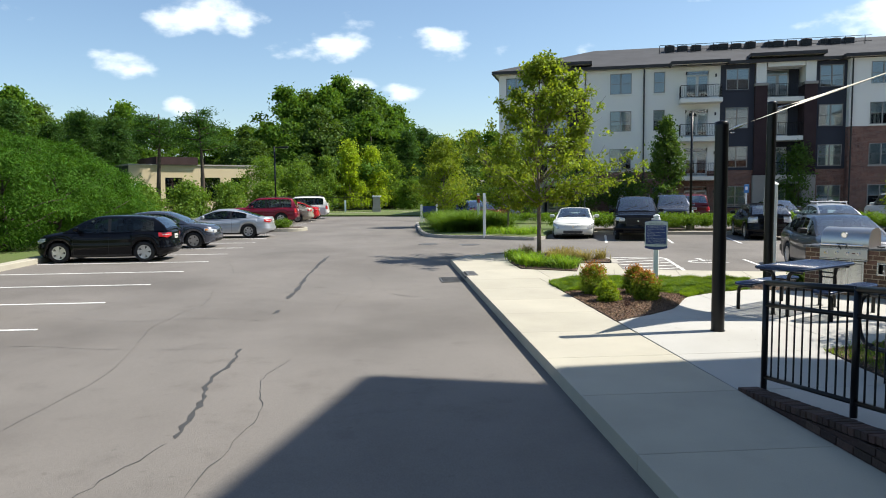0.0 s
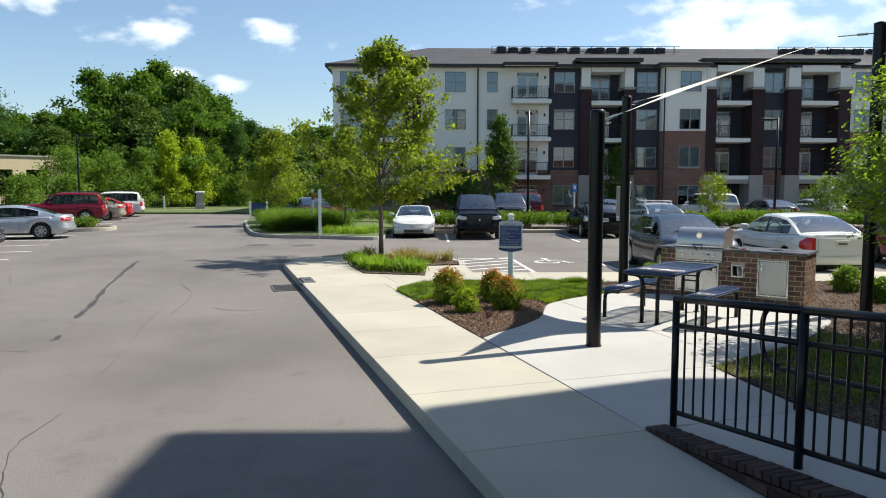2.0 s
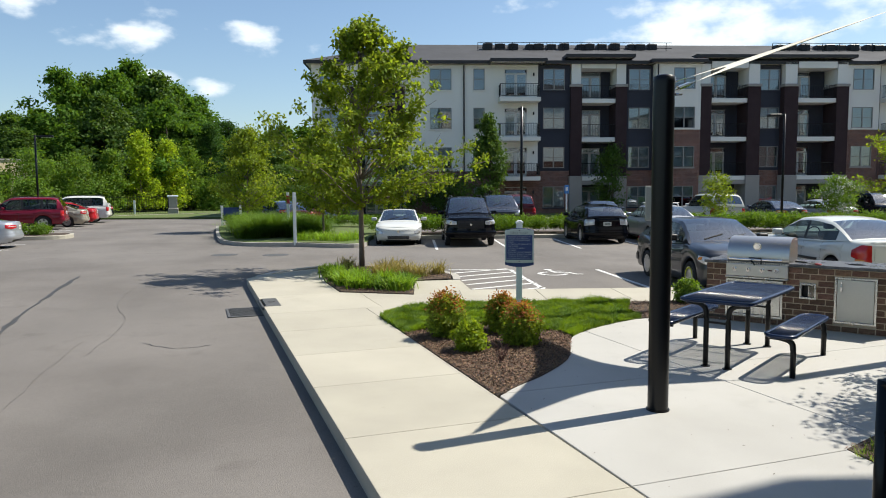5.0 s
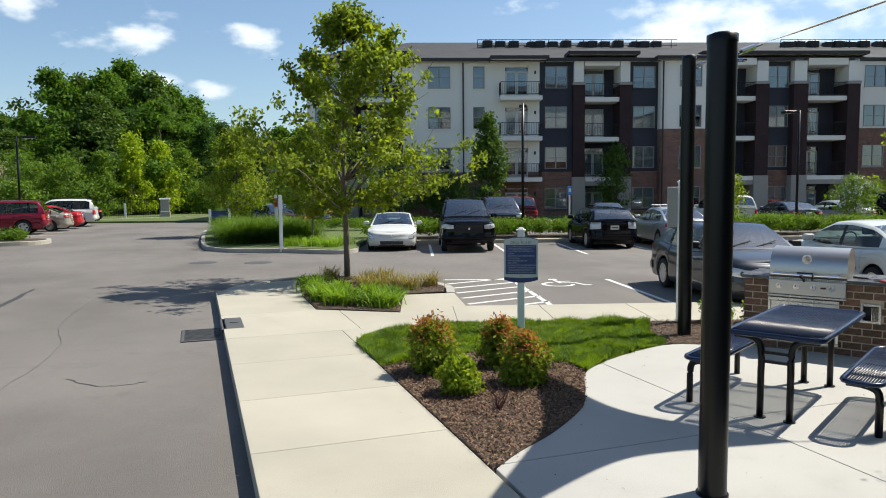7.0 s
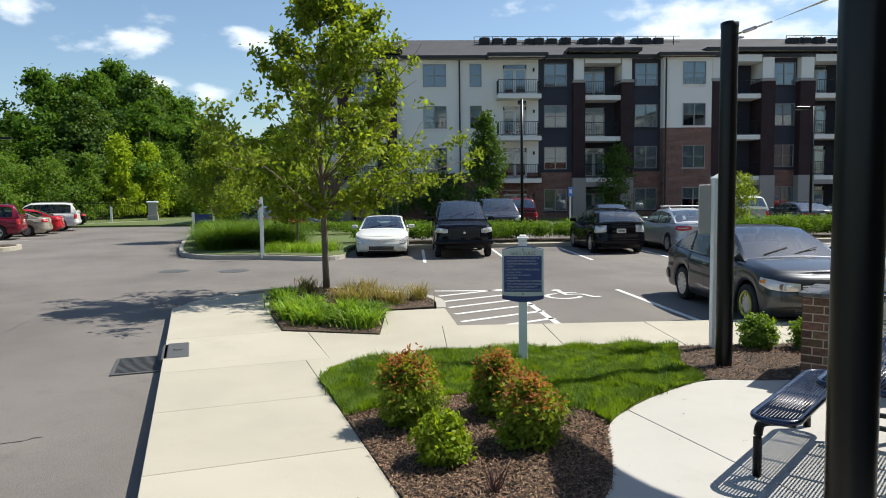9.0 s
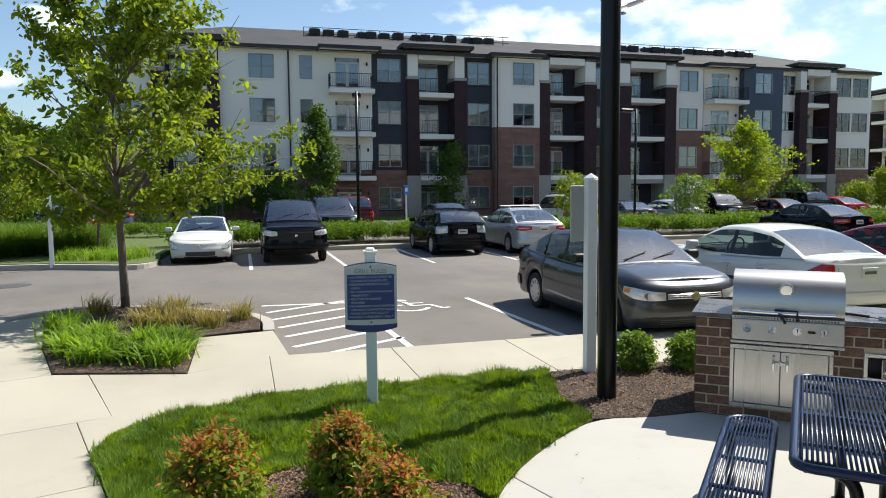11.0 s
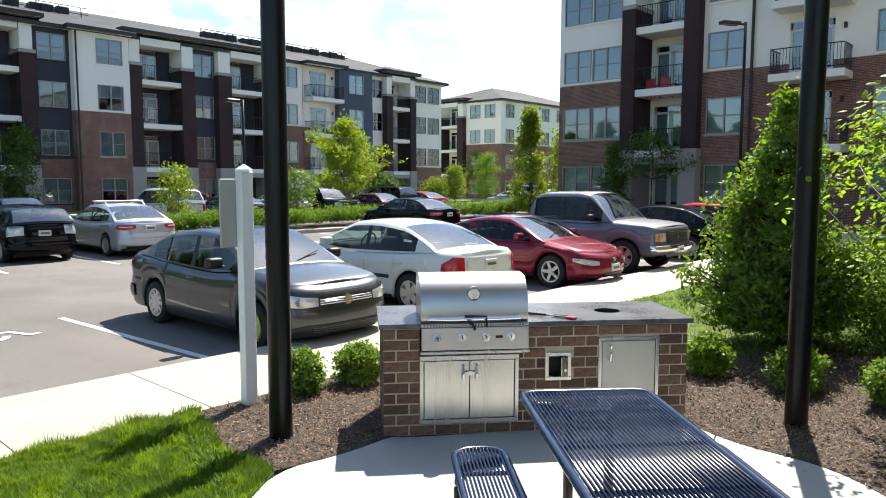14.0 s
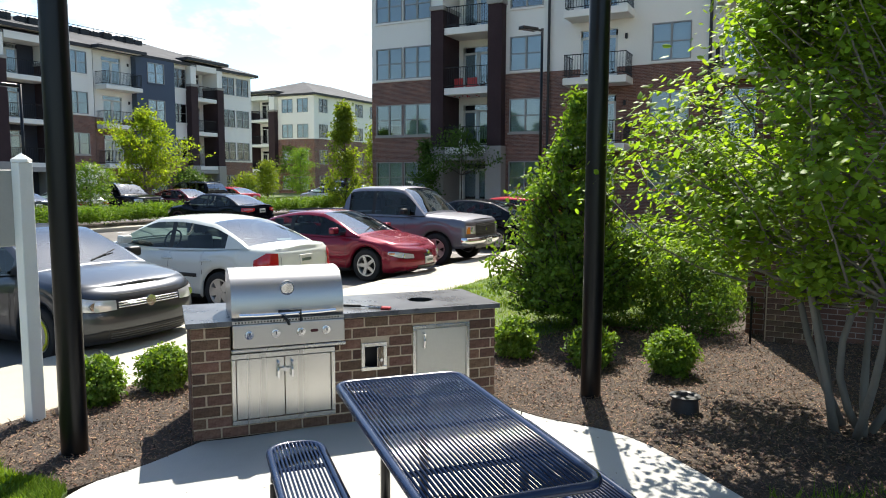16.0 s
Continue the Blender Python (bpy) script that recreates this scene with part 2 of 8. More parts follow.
def coursed(m, mortar):
    """Running-bond courses for brick that is only seen from far off."""
    n, l = m.node_tree.nodes, m.node_tree.links
    b = n["Principled BSDF"]
    src = b.inputs["Base Color"].links[0].from_socket
    tc, sp, cb = n.new("ShaderNodeTexCoord"), n.new("ShaderNodeSeparateXYZ"), n.new("ShaderNodeCombineXYZ")
    l.new(tc.outputs["Object"], sp.inputs[0])
    a = n.new("ShaderNodeMath"); a.operation = "ADD"
    l.new(sp.outputs["X"], a.inputs[0]); l.new(sp.outputs["Y"], a.inputs[1])
    l.new(a.outputs[0], cb.inputs["X"]); l.new(sp.outputs["Z"], cb.inputs["Y"])
    t = n.new("ShaderNodeTexBrick")
    for key, v in (("Scale", 1.0), ("Mortar Size", 0.006), ("Brick Width", 0.203), ("Row Height", 0.068), ("Mortar Smooth", 0.1), ("Bias", -0.2)):
        t.inputs[key].default_value = v
    l.new(cb.outputs[0], t.inputs["Vector"])
    t.inputs["Color1"].default_value, t.inputs["Color2"].default_value, t.inputs["Mortar"].default_value = (1.25, 1.2, 1.15, 1), (0.55, 0.5, 0.5, 1), (*mortar, 1)
    mx = n.new("ShaderNodeMix"); mx.data_type = "RGBA"; mx.blend_type = "MULTIPLY"; mx.inputs["Factor"].default_value = 1
    l.new(src, mx.inputs["A"]); l.new(t.outputs["Color"], mx.inputs["B"]); l.new(mx.outputs["Result"], b.inputs["Base Color"])
    return m


coursed(BRICK_FLAT, (2.2, 3.6, 4.4))
MORTAR = mat("mortar", (0.58, 0.45, 0.31), 0.95, var=0.25, scale=5, bump=0.3)
WHITE_PVC = mat("white_vinyl", (0.78, 0.8, 0.79), 0.4, var=0.06, scale=3)
GREY_PANEL = mat("grey_panel", (0.42, 0.41, 0.38), 0.6, var=0.08, scale=3)
SIGN_BLUE = mat("sign_blue", (0.025, 0.05, 0.19), 0.4, var=0.1, scale=3)
SIGN_PALE = mat("sign_pale", (0.55, 0.6, 0.58), 0.5, var=0.06, scale=3)
SIGN_TEXT = mat("sign_letters", (0.45, 0.5, 0.55), 0.6, var=0.03)
SAIL = mat("sail_cloth", (0.72, 0.67, 0.55), 0.8, var=0.1, scale=2, fine=150, bump=0.1)
STUCCO = mat("white_stucco", (0.82, 0.8, 0.735), 0.9, var=0.1, scale=0.3, fine=25, alt=(0.7, 0.68, 0.62))
NAVY = mat("slate_siding", (0.035, 0.039, 0.055), 0.8, var=0.15, scale=0.4, fine=20)
BLUE_SIDING = mat("blue_grey_siding", (0.065, 0.088, 0.13), 0.8, var=0.12, scale=0.4, fine=20)
MAROON = mat("dark_brick_pier", (0.04, 0.02, 0.022), 0.9, var=0.3, scale=1.2, fine=14)
STONE_BASE = mat("cast_stone", (0.35, 0.33, 0.3), 0.9, var=0.15, scale=0.5, fine=20)
ROOF = mat("asphalt_shingle", (0.043, 0.045, 0.052), 0.95, var=0.3, scale=0.6, fine=9, bump=0.3, bscale=6)
TRIM_DARK = mat("bronze_trim", (0.03, 0.028, 0.028), 0.6, var=0.1)
TAN = mat("tan_block", (0.58, 0.48, 0.32), 0.9, var=0.12, scale=0.5, fine=8)
WIN_FRAME = mat("window_frame_tan", (0.3, 0.295, 0.275), 0.6, var=0.06)
WIN_BLIND = mat("window_blind", (0.62, 0.63, 0.6), 0.7, var=0.12, scale=1.5, fine=4, stretch=(1, 1, 12), rand=0.3)
# near-black colour that paints in the shade inside the rooms
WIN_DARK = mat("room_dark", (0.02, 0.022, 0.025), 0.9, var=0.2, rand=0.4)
DOOR_WHITE = mat("door_white", (0.6, 0.6, 0.57), 0.5, var=0.06)
GLASS = glass_mat("window_glass", (0.72, 0.8, 0.84), 0.02, 0.1)
CAR_GLASS = glass_mat("car_glass", (0.33, 0.4, 0.4), 0.01, 0.0)
WINDSHIELD = glass_mat("windshield_glass", (0.6, 0.72, 0.72), 0.015, 0.28)
BARK = mat("bark", (0.2, 0.165, 0.13), 0.95, var=0.4, scale=6, fine=40, bump=0.6, bscale=30, stretch=(1, 1, 0.25), alt=(0.1, 0.08, 0.065))
BARK_PALE = mat("pale_bark", (0.210, 0.189, 0.154), 0.9, var=0.35, scale=8, fine=40, bump=0.3, stretch=(1, 1, 0.4), alt=(0.16, 0.14, 0.12))
BARK_DARK = mat("dark_bark", (0.085, 0.065, 0.05), 0.95, var=0.4, scale=5, fine=40, bump=0.5, alt=(0.04, 0.032, 0.026))
RUBBER = mat("tyre_rubber", (0.016, 0.016, 0.017), 0.85, var=0.2, scale=10)
ALLOY = mat("alloy_wheel", (0.55, 0.56, 0.57), 0.3, 0.9, var=0.06)
BLACK_TRIM = mat("black_plastic", (0.009, 0.009, 0.01), 0.5, var=0.1)
SEAT_DARK = mat("car_carpet", (0.03, 0.03, 0.032), 0.9, var=0.2)
SEAT = mat("car_seat", (0.11, 0.108, 0.1), 0.85, var=0.15)
LAMP_RED = mat("tail_lens", (0.42, 0.012, 0.015), 0.12, var=0.08, coat=0.6)
LAMP_CLEAR = mat("head_lens", (0.6, 0.62, 0.64), 0.1, 0.35, var=0.1, scale=20, coat=0.8)
LAMP_AMBER = mat("amber_lens", (0.6, 0.2, 0.03), 0.15, var=0.05, coat=0.6)
PLATE = mat("number_plate", (0.6, 0.6, 0.56), 0.5, var=0.08)
PLATE_BAR = mat("plate_bar", (0.08, 0.12, 0.1), 0.5, var=0.05)
IRON = mat("cast_iron", (0.13, 0.13, 0.13), 0.6, 0.5, var=0.3, scale=12)
RED_PLASTIC = mat("red_plastic", (0.45, 0.03, 0.03), 0.4, var=0.05)
YELLOW = mat("yellow_ring", (0.5, 0.5, 0.03), 0.5, var=0.05)

# ---- mesh helpers ----


def part(name, bm, material, parent=None, label="", smooth=False):
    me = bpy.data.meshes.new(name)
    bm.to_mesh(me)
    bm.free()
    if smooth:
        me.shade_smooth()
    me.materials.append(material)
    ob = new(name, me)
    if parent is not None:
        ob.parent = parent
    if label:
        ob["label"] = label
    return ob


def mesh_part(name, verts, faces, material, parent=None, label="", smooth=False):
    me = bpy.data.meshes.new(name)
    me.from_pydata(verts, [], faces)
    me.update()
    if smooth:
        me.shade_smooth()
    me.materials.append(material)
    ob = new(name, me)
    if parent is not None:
        ob.parent = parent
    if label:
        ob["label"] = label
    return ob


def thing(name, m, label, category, group="", kind=""):
    e = new(name)
    e.empty_display_size = 0.2
    e.matrix_basis = m
    return tagged(e, label, category, group, kind)


def box(bm, x0, x1, y0, y1, z0, z1, bevel=0.0, seg=1):
    r = bmesh.ops.create_cube(bm, size=1)["verts"]
    bmesh.ops.scale(bm, vec=(abs(x1 - x0), abs(y1 - y0), abs(z1 - z0)), verts=r)
    bmesh.ops.translate(bm, vec=((x0 + x1) / 2, (y0 + y1) / 2, (z0 + z1) / 2), verts=r)
    if bevel:
        es = {e for v in r for e in v.link_edges}
        bmesh.ops.bevel(bm, geom=list(es), offset=bevel, segments=seg, affect="EDGES", profile=0.6)
    return bm


def B(*a, **k):
    return box(bmesh.new(), *a, **k)


def cyl(bm, p0, p1, r0, r1=None, seg=16, caps=True):
    p0, p1 = Vector(p0), Vector(p1)
    r1 = r0 if r1 is None else r1
    q = (p1 - p0).to_track_quat("Z", "Y")
    rings = []
    for p, r in ((p0, r0), (p1, r1)):
        rings.append([bm.verts.new(p + q @ Vector((r * math.cos(a), r * math.sin(a), 0))) for a in (2 * math.pi * i / seg for i in range(seg))])
    for i in range(seg):
        bm.faces.new((rings[0][i], rings[0][(i + 1) % seg], rings[1][(i + 1) % seg], rings[1][i]))
    if caps:
        bm.faces.new(rings[0][::-1]); bm.faces.new(rings[1])
    return bm


def tube(bm, pts, r, seg=8, closed=False, rs=None):
    """A pipe along the points."""
    pts = [Vector(p) for p in pts]
    n = len(pts)
    rings = []
    up = Vector((0, 0, 1))
    for i, p in enumerate(pts):
        a, b = pts[(i - 1) % n] if (closed or i) else p, pts[(i + 1) % n] if (closed or i < n - 1) else p
        d = (b - a).normalized()
        s = d.cross(up)
        if s.length < 0.05:
            s = d.cross(Vector((0, 1, 0)))
        s.normalize()
        t = s.cross(d)
        rr = rs[i] if rs else r
        rings.append([bm.verts.new(p + rr * (math.cos(k) * s + math.sin(k) * t)) for k in (2 * math.pi * j / seg for j in range(seg))])
    for i in range(n if closed else n - 1):
        A, C = rings[i], rings[(i + 1) % n]
        for j in range(seg):
            bm.faces.new((A[j], A[(j + 1) % seg], C[(j + 1) % seg], C[j]))
    if not closed:
        bm.faces.new(rings[0][::-1]); bm.faces.new(rings[-1])
    return bm


def prism(bm, poly, z0, z1, chamfer=0.0):
    """An upright slab over a polygon, its top edge chamfered."""
    area = sum(a[0] * b[1] - b[0] * a[1] for a, b in zip(poly, poly[1:] + poly[:1]))
    if area < 0:
        poly = poly[::-1]
    lo = [bm.verts.new((x, y, z0)) for x, y in poly]
    hi = [bm.verts.new((x, y, z1)) for x, y in poly]
    n = len(poly)
    bm.faces.new(lo[::-1])
    top = bm.faces.new(hi)
    for i in range(n):
        bm.faces.new((lo[i], lo[(i + 1) % n], hi[(i + 1) % n], hi[i]))
    if chamfer:
        bmesh.ops.bevel(bm, geom=list(top.edges), offset=chamfer, segments=2, affect="EDGES", profile=0.5)
    return bm


def smooth_line(pts, per=6):
    """Catmull-Rom through the points."""
    out = []
    P = [Vector(p) for p in pts]
    for i in range(len(P) - 1):
        a, b, c, d = P[max(i - 1, 0)], P[i], P[i + 1], P[min(i + 2, len(P) - 1)]
        for k in range(per):
            t = k / per
            out.append(0.5 * ((2 * b) + (c - a) * t + (2 * a - 5 * b + 4 * c - d) * t * t + (3 * b - a - 3 * c + d) * t ** 3))
    out.append(P[-1])
    return [tuple(v) for v in out]


def inside(x, y, poly):
    c = False
    for (ax, ay), (bx, by) in zip(poly, poly[1:] + poly[:1]):
        if (ay > y) != (by > y) and x < (bx - ax) * (y - ay) / (by - ay) + ax:
            c = not c
    return c


LOT_TURN = -17.0                      # the car park and the houses stand turned to the kerb
LOT = pose(0, 0, 0, 0, 0, LOT_TURN)


def lot(u, v, z=0.0):
    p = LOT @ Vector((u, v, z))
    return (p.x, p.y) if z is None else tuple(p)


def lot2(u, v):
    p = LOT @ Vector((u, v, 0))
    return (p.x, p.y)


GROUND_Z, ROAD_Z = -0.2, -0.15


# ---- ground ----


def structure(ob, label, category):
    return tagged(ob, label, category, kind="structure")


bm = bmesh.new()
bmesh.ops.create_grid(bm, x_segments=24, y_segments=24, size=900)
bmesh.ops.translate(bm, vec=(0, 0, GROUND_Z), verts=bm.verts)
structure(part("ground", bm, EARTH), "green and brown open ground reaching the horizon", "ground")

# the drive, the car park and the road along the houses
ROAD_POLY = [(-16.2, -40), (-2.6, -40), (-2.6, 8), lot2(-1.5, 7.6), lot2(60, 7.6), lot2(60, 62), lot2(-4, 47), (-3.5, 64), (-30, 62), (-30, 50), (-16.5, 46), (-16.5, 0)]
structure(part("road", prism(bmesh.new(), ROAD_POLY, -0.3, ROAD_Z), ASPHALT), "worn grey asphalt of the drive and car park", "road")

KX = -2.79                            # kerb face of the main walk
WALK_V0, WALK_V1 = 6.05, 7.75         # the walk along the near row of cars, in the lot's frame

kerb = thing("kerb", pose(0, 0, 0), "concrete kerb along the pale walk, stained", "kerb", kind="structure")

walk_main = thing("pavement", pose(0, 0, 0), "pale broom-finished concrete walk with cut joints", "pavement", kind="structure")
XS = -1.185                           # inner edge of the walk
ys = [-16, -12.3, -8.8, -6.0, -4.47, -2.9, -1.33, 0.24, 1.8, 3.26, 4.8, 6.35]
for a, b in zip(ys[:-1], ys[1:]):
    part("slab", prism(bmesh.new(), [(KX, a + 0.003), (XS, a + 0.003), (XS, b - 0.003), (KX, b - 0.003)], -0.3, 0.0, 0.006), CONCRETE, walk_main)
part("slab", prism(bmesh.new(), [(KX, 6.354), (-0.9, 6.354), (-0.9, 8.085), (XS - 0.05, 8.3), (KX, 8.3)], -0.3, 0.0, 0.006), CONCRETE, walk_main)
part("slab", prism(bmesh.new(), [(XS - 0.05, 8.308), (-1.24, 9.9), (-0.95, 12.6), (-1.7, 12.3), (-2.45, 11.7), (KX, 11.2), (KX, 8.308)], -0.3, 0.0, 0.006), CONCRETE, walk_main)

walk_lot = thing("pavement", pose(0, 0, 0), "pale concrete walk along the row of parked cars", "pavement", kind="structure")
us = [-2.98, -1.28, 0.22, 1.75, 3.3, 4.9, 6.5, 8.1, 9.7, 11.3, 12.9, 14.5, 16.1, 17.7, 19.3, 24, 30]
first = True
for a, b in zip(us[:-1], us[1:]):
    if first:
        poly = [(XS + 0.006, 5.45), (XS + 0.006, 6.347), (-0.893, 6.347), (-0.893, 8.08), (0.0, 7.48), lot2(b - 0.006, WALK_V1), lot2(b - 0.006, WALK_V0), (-0.75, 5.98), (-1.0, 5.8)]
        first = False
    else:
        poly = [lot2(a, WALK_V0), lot2(a, WALK_V1), lot2(b - 0.008, WALK_V1), lot2(b - 0.008, WALK_V0)]
    part("slab", prism(bmesh.new(), poly, -0.25, 0.0, 0.006), CONCRETE, walk_lot)
part("ramp", prism(bmesh.new(), [(0.02, 7.52), lot2(-1.28, WALK_V1 + 0.006), lot2(-1.05, WALK_V1 + 0.006), (1.62, 9.3), (0.62, 9.42)], -0.25, -0.004, 0.004), CONCRETE, walk_lot)

# flower bed round the street tree, its kerb to the car park
BED = [(-1.232, 8.305), (-0.9, 8.095), (0.0, 7.49), (0.015, 7.53), (0.612, 9.425), (1.47, 9.43), (1.722, 10.2), (1.615, 11.0), (0.915, 12.0), (-0.05, 12.97), (-0.9, 12.97), (-0.946, 12.6), (-1.236, 9.9)]
part("bed_soil", prism(bmesh.new(), BED, -0.25, 0.02, 0.015), MULCH, structure(new("planting_bed"), "brown mulch bed round the street tree", "planting bed"))
edge = smooth_line([(1.66, 9.36, 0), (1.9, 10.2, 0), (1.78, 11.05, 0), (1.05, 12.15, 0), (0.0, 13.15, 0), (-0.95, 13.15, 0), (-2.0, 12.45, 0), (-2.6, 11.6, 0)], 5)
inner = smooth_line([(1.5, 9.4, 0), (1.73, 10.2, 0), (1.62, 11.0, 0), (0.92, 12.0, 0), (-0.05, 12.98, 0), (-0.9, 12.98, 0), (-1.9, 12.28, 0), (-2.48, 11.5, 0)], 5)
for k in range(0, 35, 7):
    part("kerbstone", prism(bmesh.new(), [p[:2] for p in edge[k:k + 8]] + [p[:2] for p in inner[k:k + 8][::-1]], -0.3, 0.004, 0.02), KERB, kerb)

# patio of the grill place
PATIO_ARC = smooth_line([(-1.15, 0.88, 0), (-0.85, 1.12, 0), (-0.4, 1.42, 0), (0.14, 1.9, 0), (0.45, 2.35, 0), (0.8, 2.95, 0), (1.15, 3.26, 0), (1.62, 3.53, 0), (2.2, 3.77, 0), (2.62, 3.84, 0), (3.06, 3.64, 0), (3.5, 3.5, 0)], 4)
PATIO_SOUTH = smooth_line([(4.9, 1.5, 0), (4.55, 1.05, 0), (4.35, 0.55, 0), (4.09, 0.23, 0), (3.42, -0.2, 0), (2.4, -0.75, 0), (1.4, -1.1, 0), (0.74, -1.31, 0)], 4)
a2, s2 = [p[:2] for p in PATIO_ARC], [p[:2] for p in PATIO_SOUTH]
patio = thing("patio", pose(0, 0, 0), "pale concrete patio under the picnic table", "patio", kind="structure")


def clip(poly, axis, at, keep):
    """The part of a polygon on one side of a line parallel to an axis."""
    out = []
    for p, q in zip(poly, poly[1:] + poly[:1]):
        dp, dq = (p[axis] - at) * keep, (q[axis] - at) * keep
        if dp >= 0:
            out.append(p)
        if (dp < 0) != (dq < 0):
            t = dp / (dp - dq)
            out.append((p[0] + t * (q[0] - p[0]), p[1] + t * (q[1] - p[1])))
    return out


PATIO_POLY = a2 + [(3.6, 3.3), (4.95, 1.35)] + s2 + [(0.62, -2.0), (0.52, -2.9), (-1.16, -2.88), (XS + 0.006, -2.86)]
north, south = clip(PATIO_POLY, 1, -1.316, 1), clip(PATIO_POLY, 1, -1.324, -1)
for q in (clip(clip(north, 0, 1.226, -1), 1, 0.944, -1), clip(clip(north, 0, 1.226, -1), 1, 0.952, 1), clip(clip(north, 0, 1.234, 1), 1, 1.196, -1), clip(clip(north, 0, 1.234, 1), 1, 1.204, 1), south):
    part("slab", prism(bmesh.new(), q, -0.25, 0.0, 0.006), CONC_NEW, patio)

# lawn and mulch
LAWN_POLY = [(XS + 0.01, 4.05), (XS + 0.01, 5.4), (-1.0, 5.76), (-0.76, 5.94), lot2(-1.28, WALK_V0 - 0.006), lot2(1.62, WALK_V0 - 0.006), (3.1, 5.1), (2.72, 4.5), (2.55, 3.88)] + a2[32:20:-1] + [(0.9, 3.35), (0.5, 3.75), (0.0, 4.3), (-0.6, 4.2)]
lawn = part("lawn", prism(bmesh.new(), LAWN_POLY, -0.25, 0.012, 0.01), LAWN)
structure(lawn, "mown green lawn between the walks", "lawn")
MULCH_A = [(XS + 0.01, 0.9), *a2[1:21], (0.86, 3.38), (0.5, 3.76), (0.0, 4.31), (-0.6, 4.21), (XS + 0.01, 4.06)]
structure(part("mulch_bed", prism(bmesh.new(), MULCH_A, -0.25, 0.006, 0.01), MULCH), "dark shredded bark mulch with small shrubs", "planting bed")
MULCH_B = [(2.56, 3.9), (2.73, 4.5), (3.11, 5.1), lot2(1.64, WALK_V0 - 0.006), lot2(6.6, WALK_V0 - 0.006), lot2(6.4, 3.5), (8.4, 0.6), (8.3, -1.4), (8.6, -6), (0.7, -6), (0.56, -2.9), (0.68, -1.95), *s2[::-1], (5.0, 1.4), (3.65, 3.35), *a2[:38:-1]]
structure(part("mulch_bed", prism(bmesh.new(), MULCH_B, -0.25, 0.004), MULCH), "brown bark mulch round the grill island and shrubs", "planting bed")
LAWN_B = [lot2(6.61, WALK_V0 - 0.006), lot2(30, WALK_V0 - 0.006), lot2(30, 2.2), lot2(8.4, 2.2), lot2(6.41, 3.5)]
structure(part("lawn", prism(bmesh.new(), LAWN_B, -0.25, 0.0), LAWN), "sunny green lawn strip along the walk", "lawn")

structure(part("mulch_bed", prism(bmesh.new(), [lot2(6.45, 3.45), lot2(8.4, 2.19), lot2(30, 2.19), lot2(30, 1.12), lot2(8.25, 1.12)], -0.25, 0.002), MULCH), "brown mulch strip along the foot of the house", "planting bed")
# planted strip in front of the far cars
V_H = 24.8
structure(part("planting_bed", prism(bmesh.new(), [lot2(-3.9, V_H), lot2(44, V_H), lot2(44, V_H + 2.6), lot2(-3.9, V_H + 2.6)], -0.3, 0.0, 0.02), MULCH), "mulched strip under the low green hedge", "planting bed")
kerb2 = thing("kerb", pose(0, 0, 0), "pale concrete kerb of the hedge strip", "kerb", kind="structure")
for i in range(16):
    part("kerbstone", prism(bmesh.new(), [lot2(-3.9 + 3 * i, V_H - 0.45), lot2(-0.91 + 3 * i, V_H - 0.45), lot2(-0.91 + 3 * i, V_H - 0.004), lot2(-3.9 + 3 * i, V_H - 0.004)], -0.3, 0.0, 0.02), CONCRETE, kerb2)
# grass island at the corner of the drive
GI = smooth_line([(-2.55, 36.5, 0), (-2.75, 30, 0), (-2.7, 25.0, 0), (-2.0, 23.0, 0), (-0.2, 22.0, 0), (1.5, 20.6, 0), (2.35, 21.2, 0), (2.75, 22.9, 0)], 5)
gi = [p[:2] for p in GI] + [lot2(-3.92, V_H), lot2(-3.92, V_H + 14), (-1.5, 38)]
structure(part("lawn", prism(bmesh.new(), gi, -0.3, 0.02, 0.02), LAWN), "grassed corner island with ornamental grass", "lawn")
gk = [(p[0] - 0.16 * (1 if i < 12 else 0.4), p[1] - (0.0 if i < 10 else 0.16)) for i, p in enumerate(GI)]
kerb3 = thing("kerb", pose(0, 0, 0), "pale kerb round the grass island", "kerb", kind="structure")
for k in range(0, 35, 5):
    part("kerbstone", prism(bmesh.new(), gk[k:k + 6] + [p[:2] for p in GI[k:k + 6][::-1]], -0.3, 0.0, 0.02), KERB, kerb3)
# kerbs and islands on the far side of the drive
kerb4 = thing("kerb", pose(0, 0, 0), "pale concrete kerb of the far parking row", "kerb", kind="structure")
for i in range(14):
    part("kerbstone", prism(bmesh.new(), [(-16.1, -8 + 3 * i), (-15.7, -8 + 3 * i), (-15.7, -5.01 + 3 * i), (-16.1, -5.01 + 3 * i)], -0.3, 0.02, 0.02), CONCRETE, kerb4)
isl = smooth_line([(-16, 29.9, 0), (-11.5, 30.0, 0), (-9.6, 30.4, 0), (-9.2, 31.6, 0), (-9.7, 32.7, 0), (-11.5, 33.0, 0), (-16, 33.1, 0)], 5)
structure(part("planting_bed", prism(bmesh.new(), [p[:2] for p in isl], -0.3, 0.02, 0.02), CONCRETE), "concrete-kerbed parking island with low shrubs", "planting bed")
structure(part("planting_bed", prism(bmesh.new(), [(p[0] - 0.15, 31.5 + (p[1] - 31.5) * 0.8) for p in isl], 0.0, 0.03), MULCH), "mulch on the parking island", "planting bed")
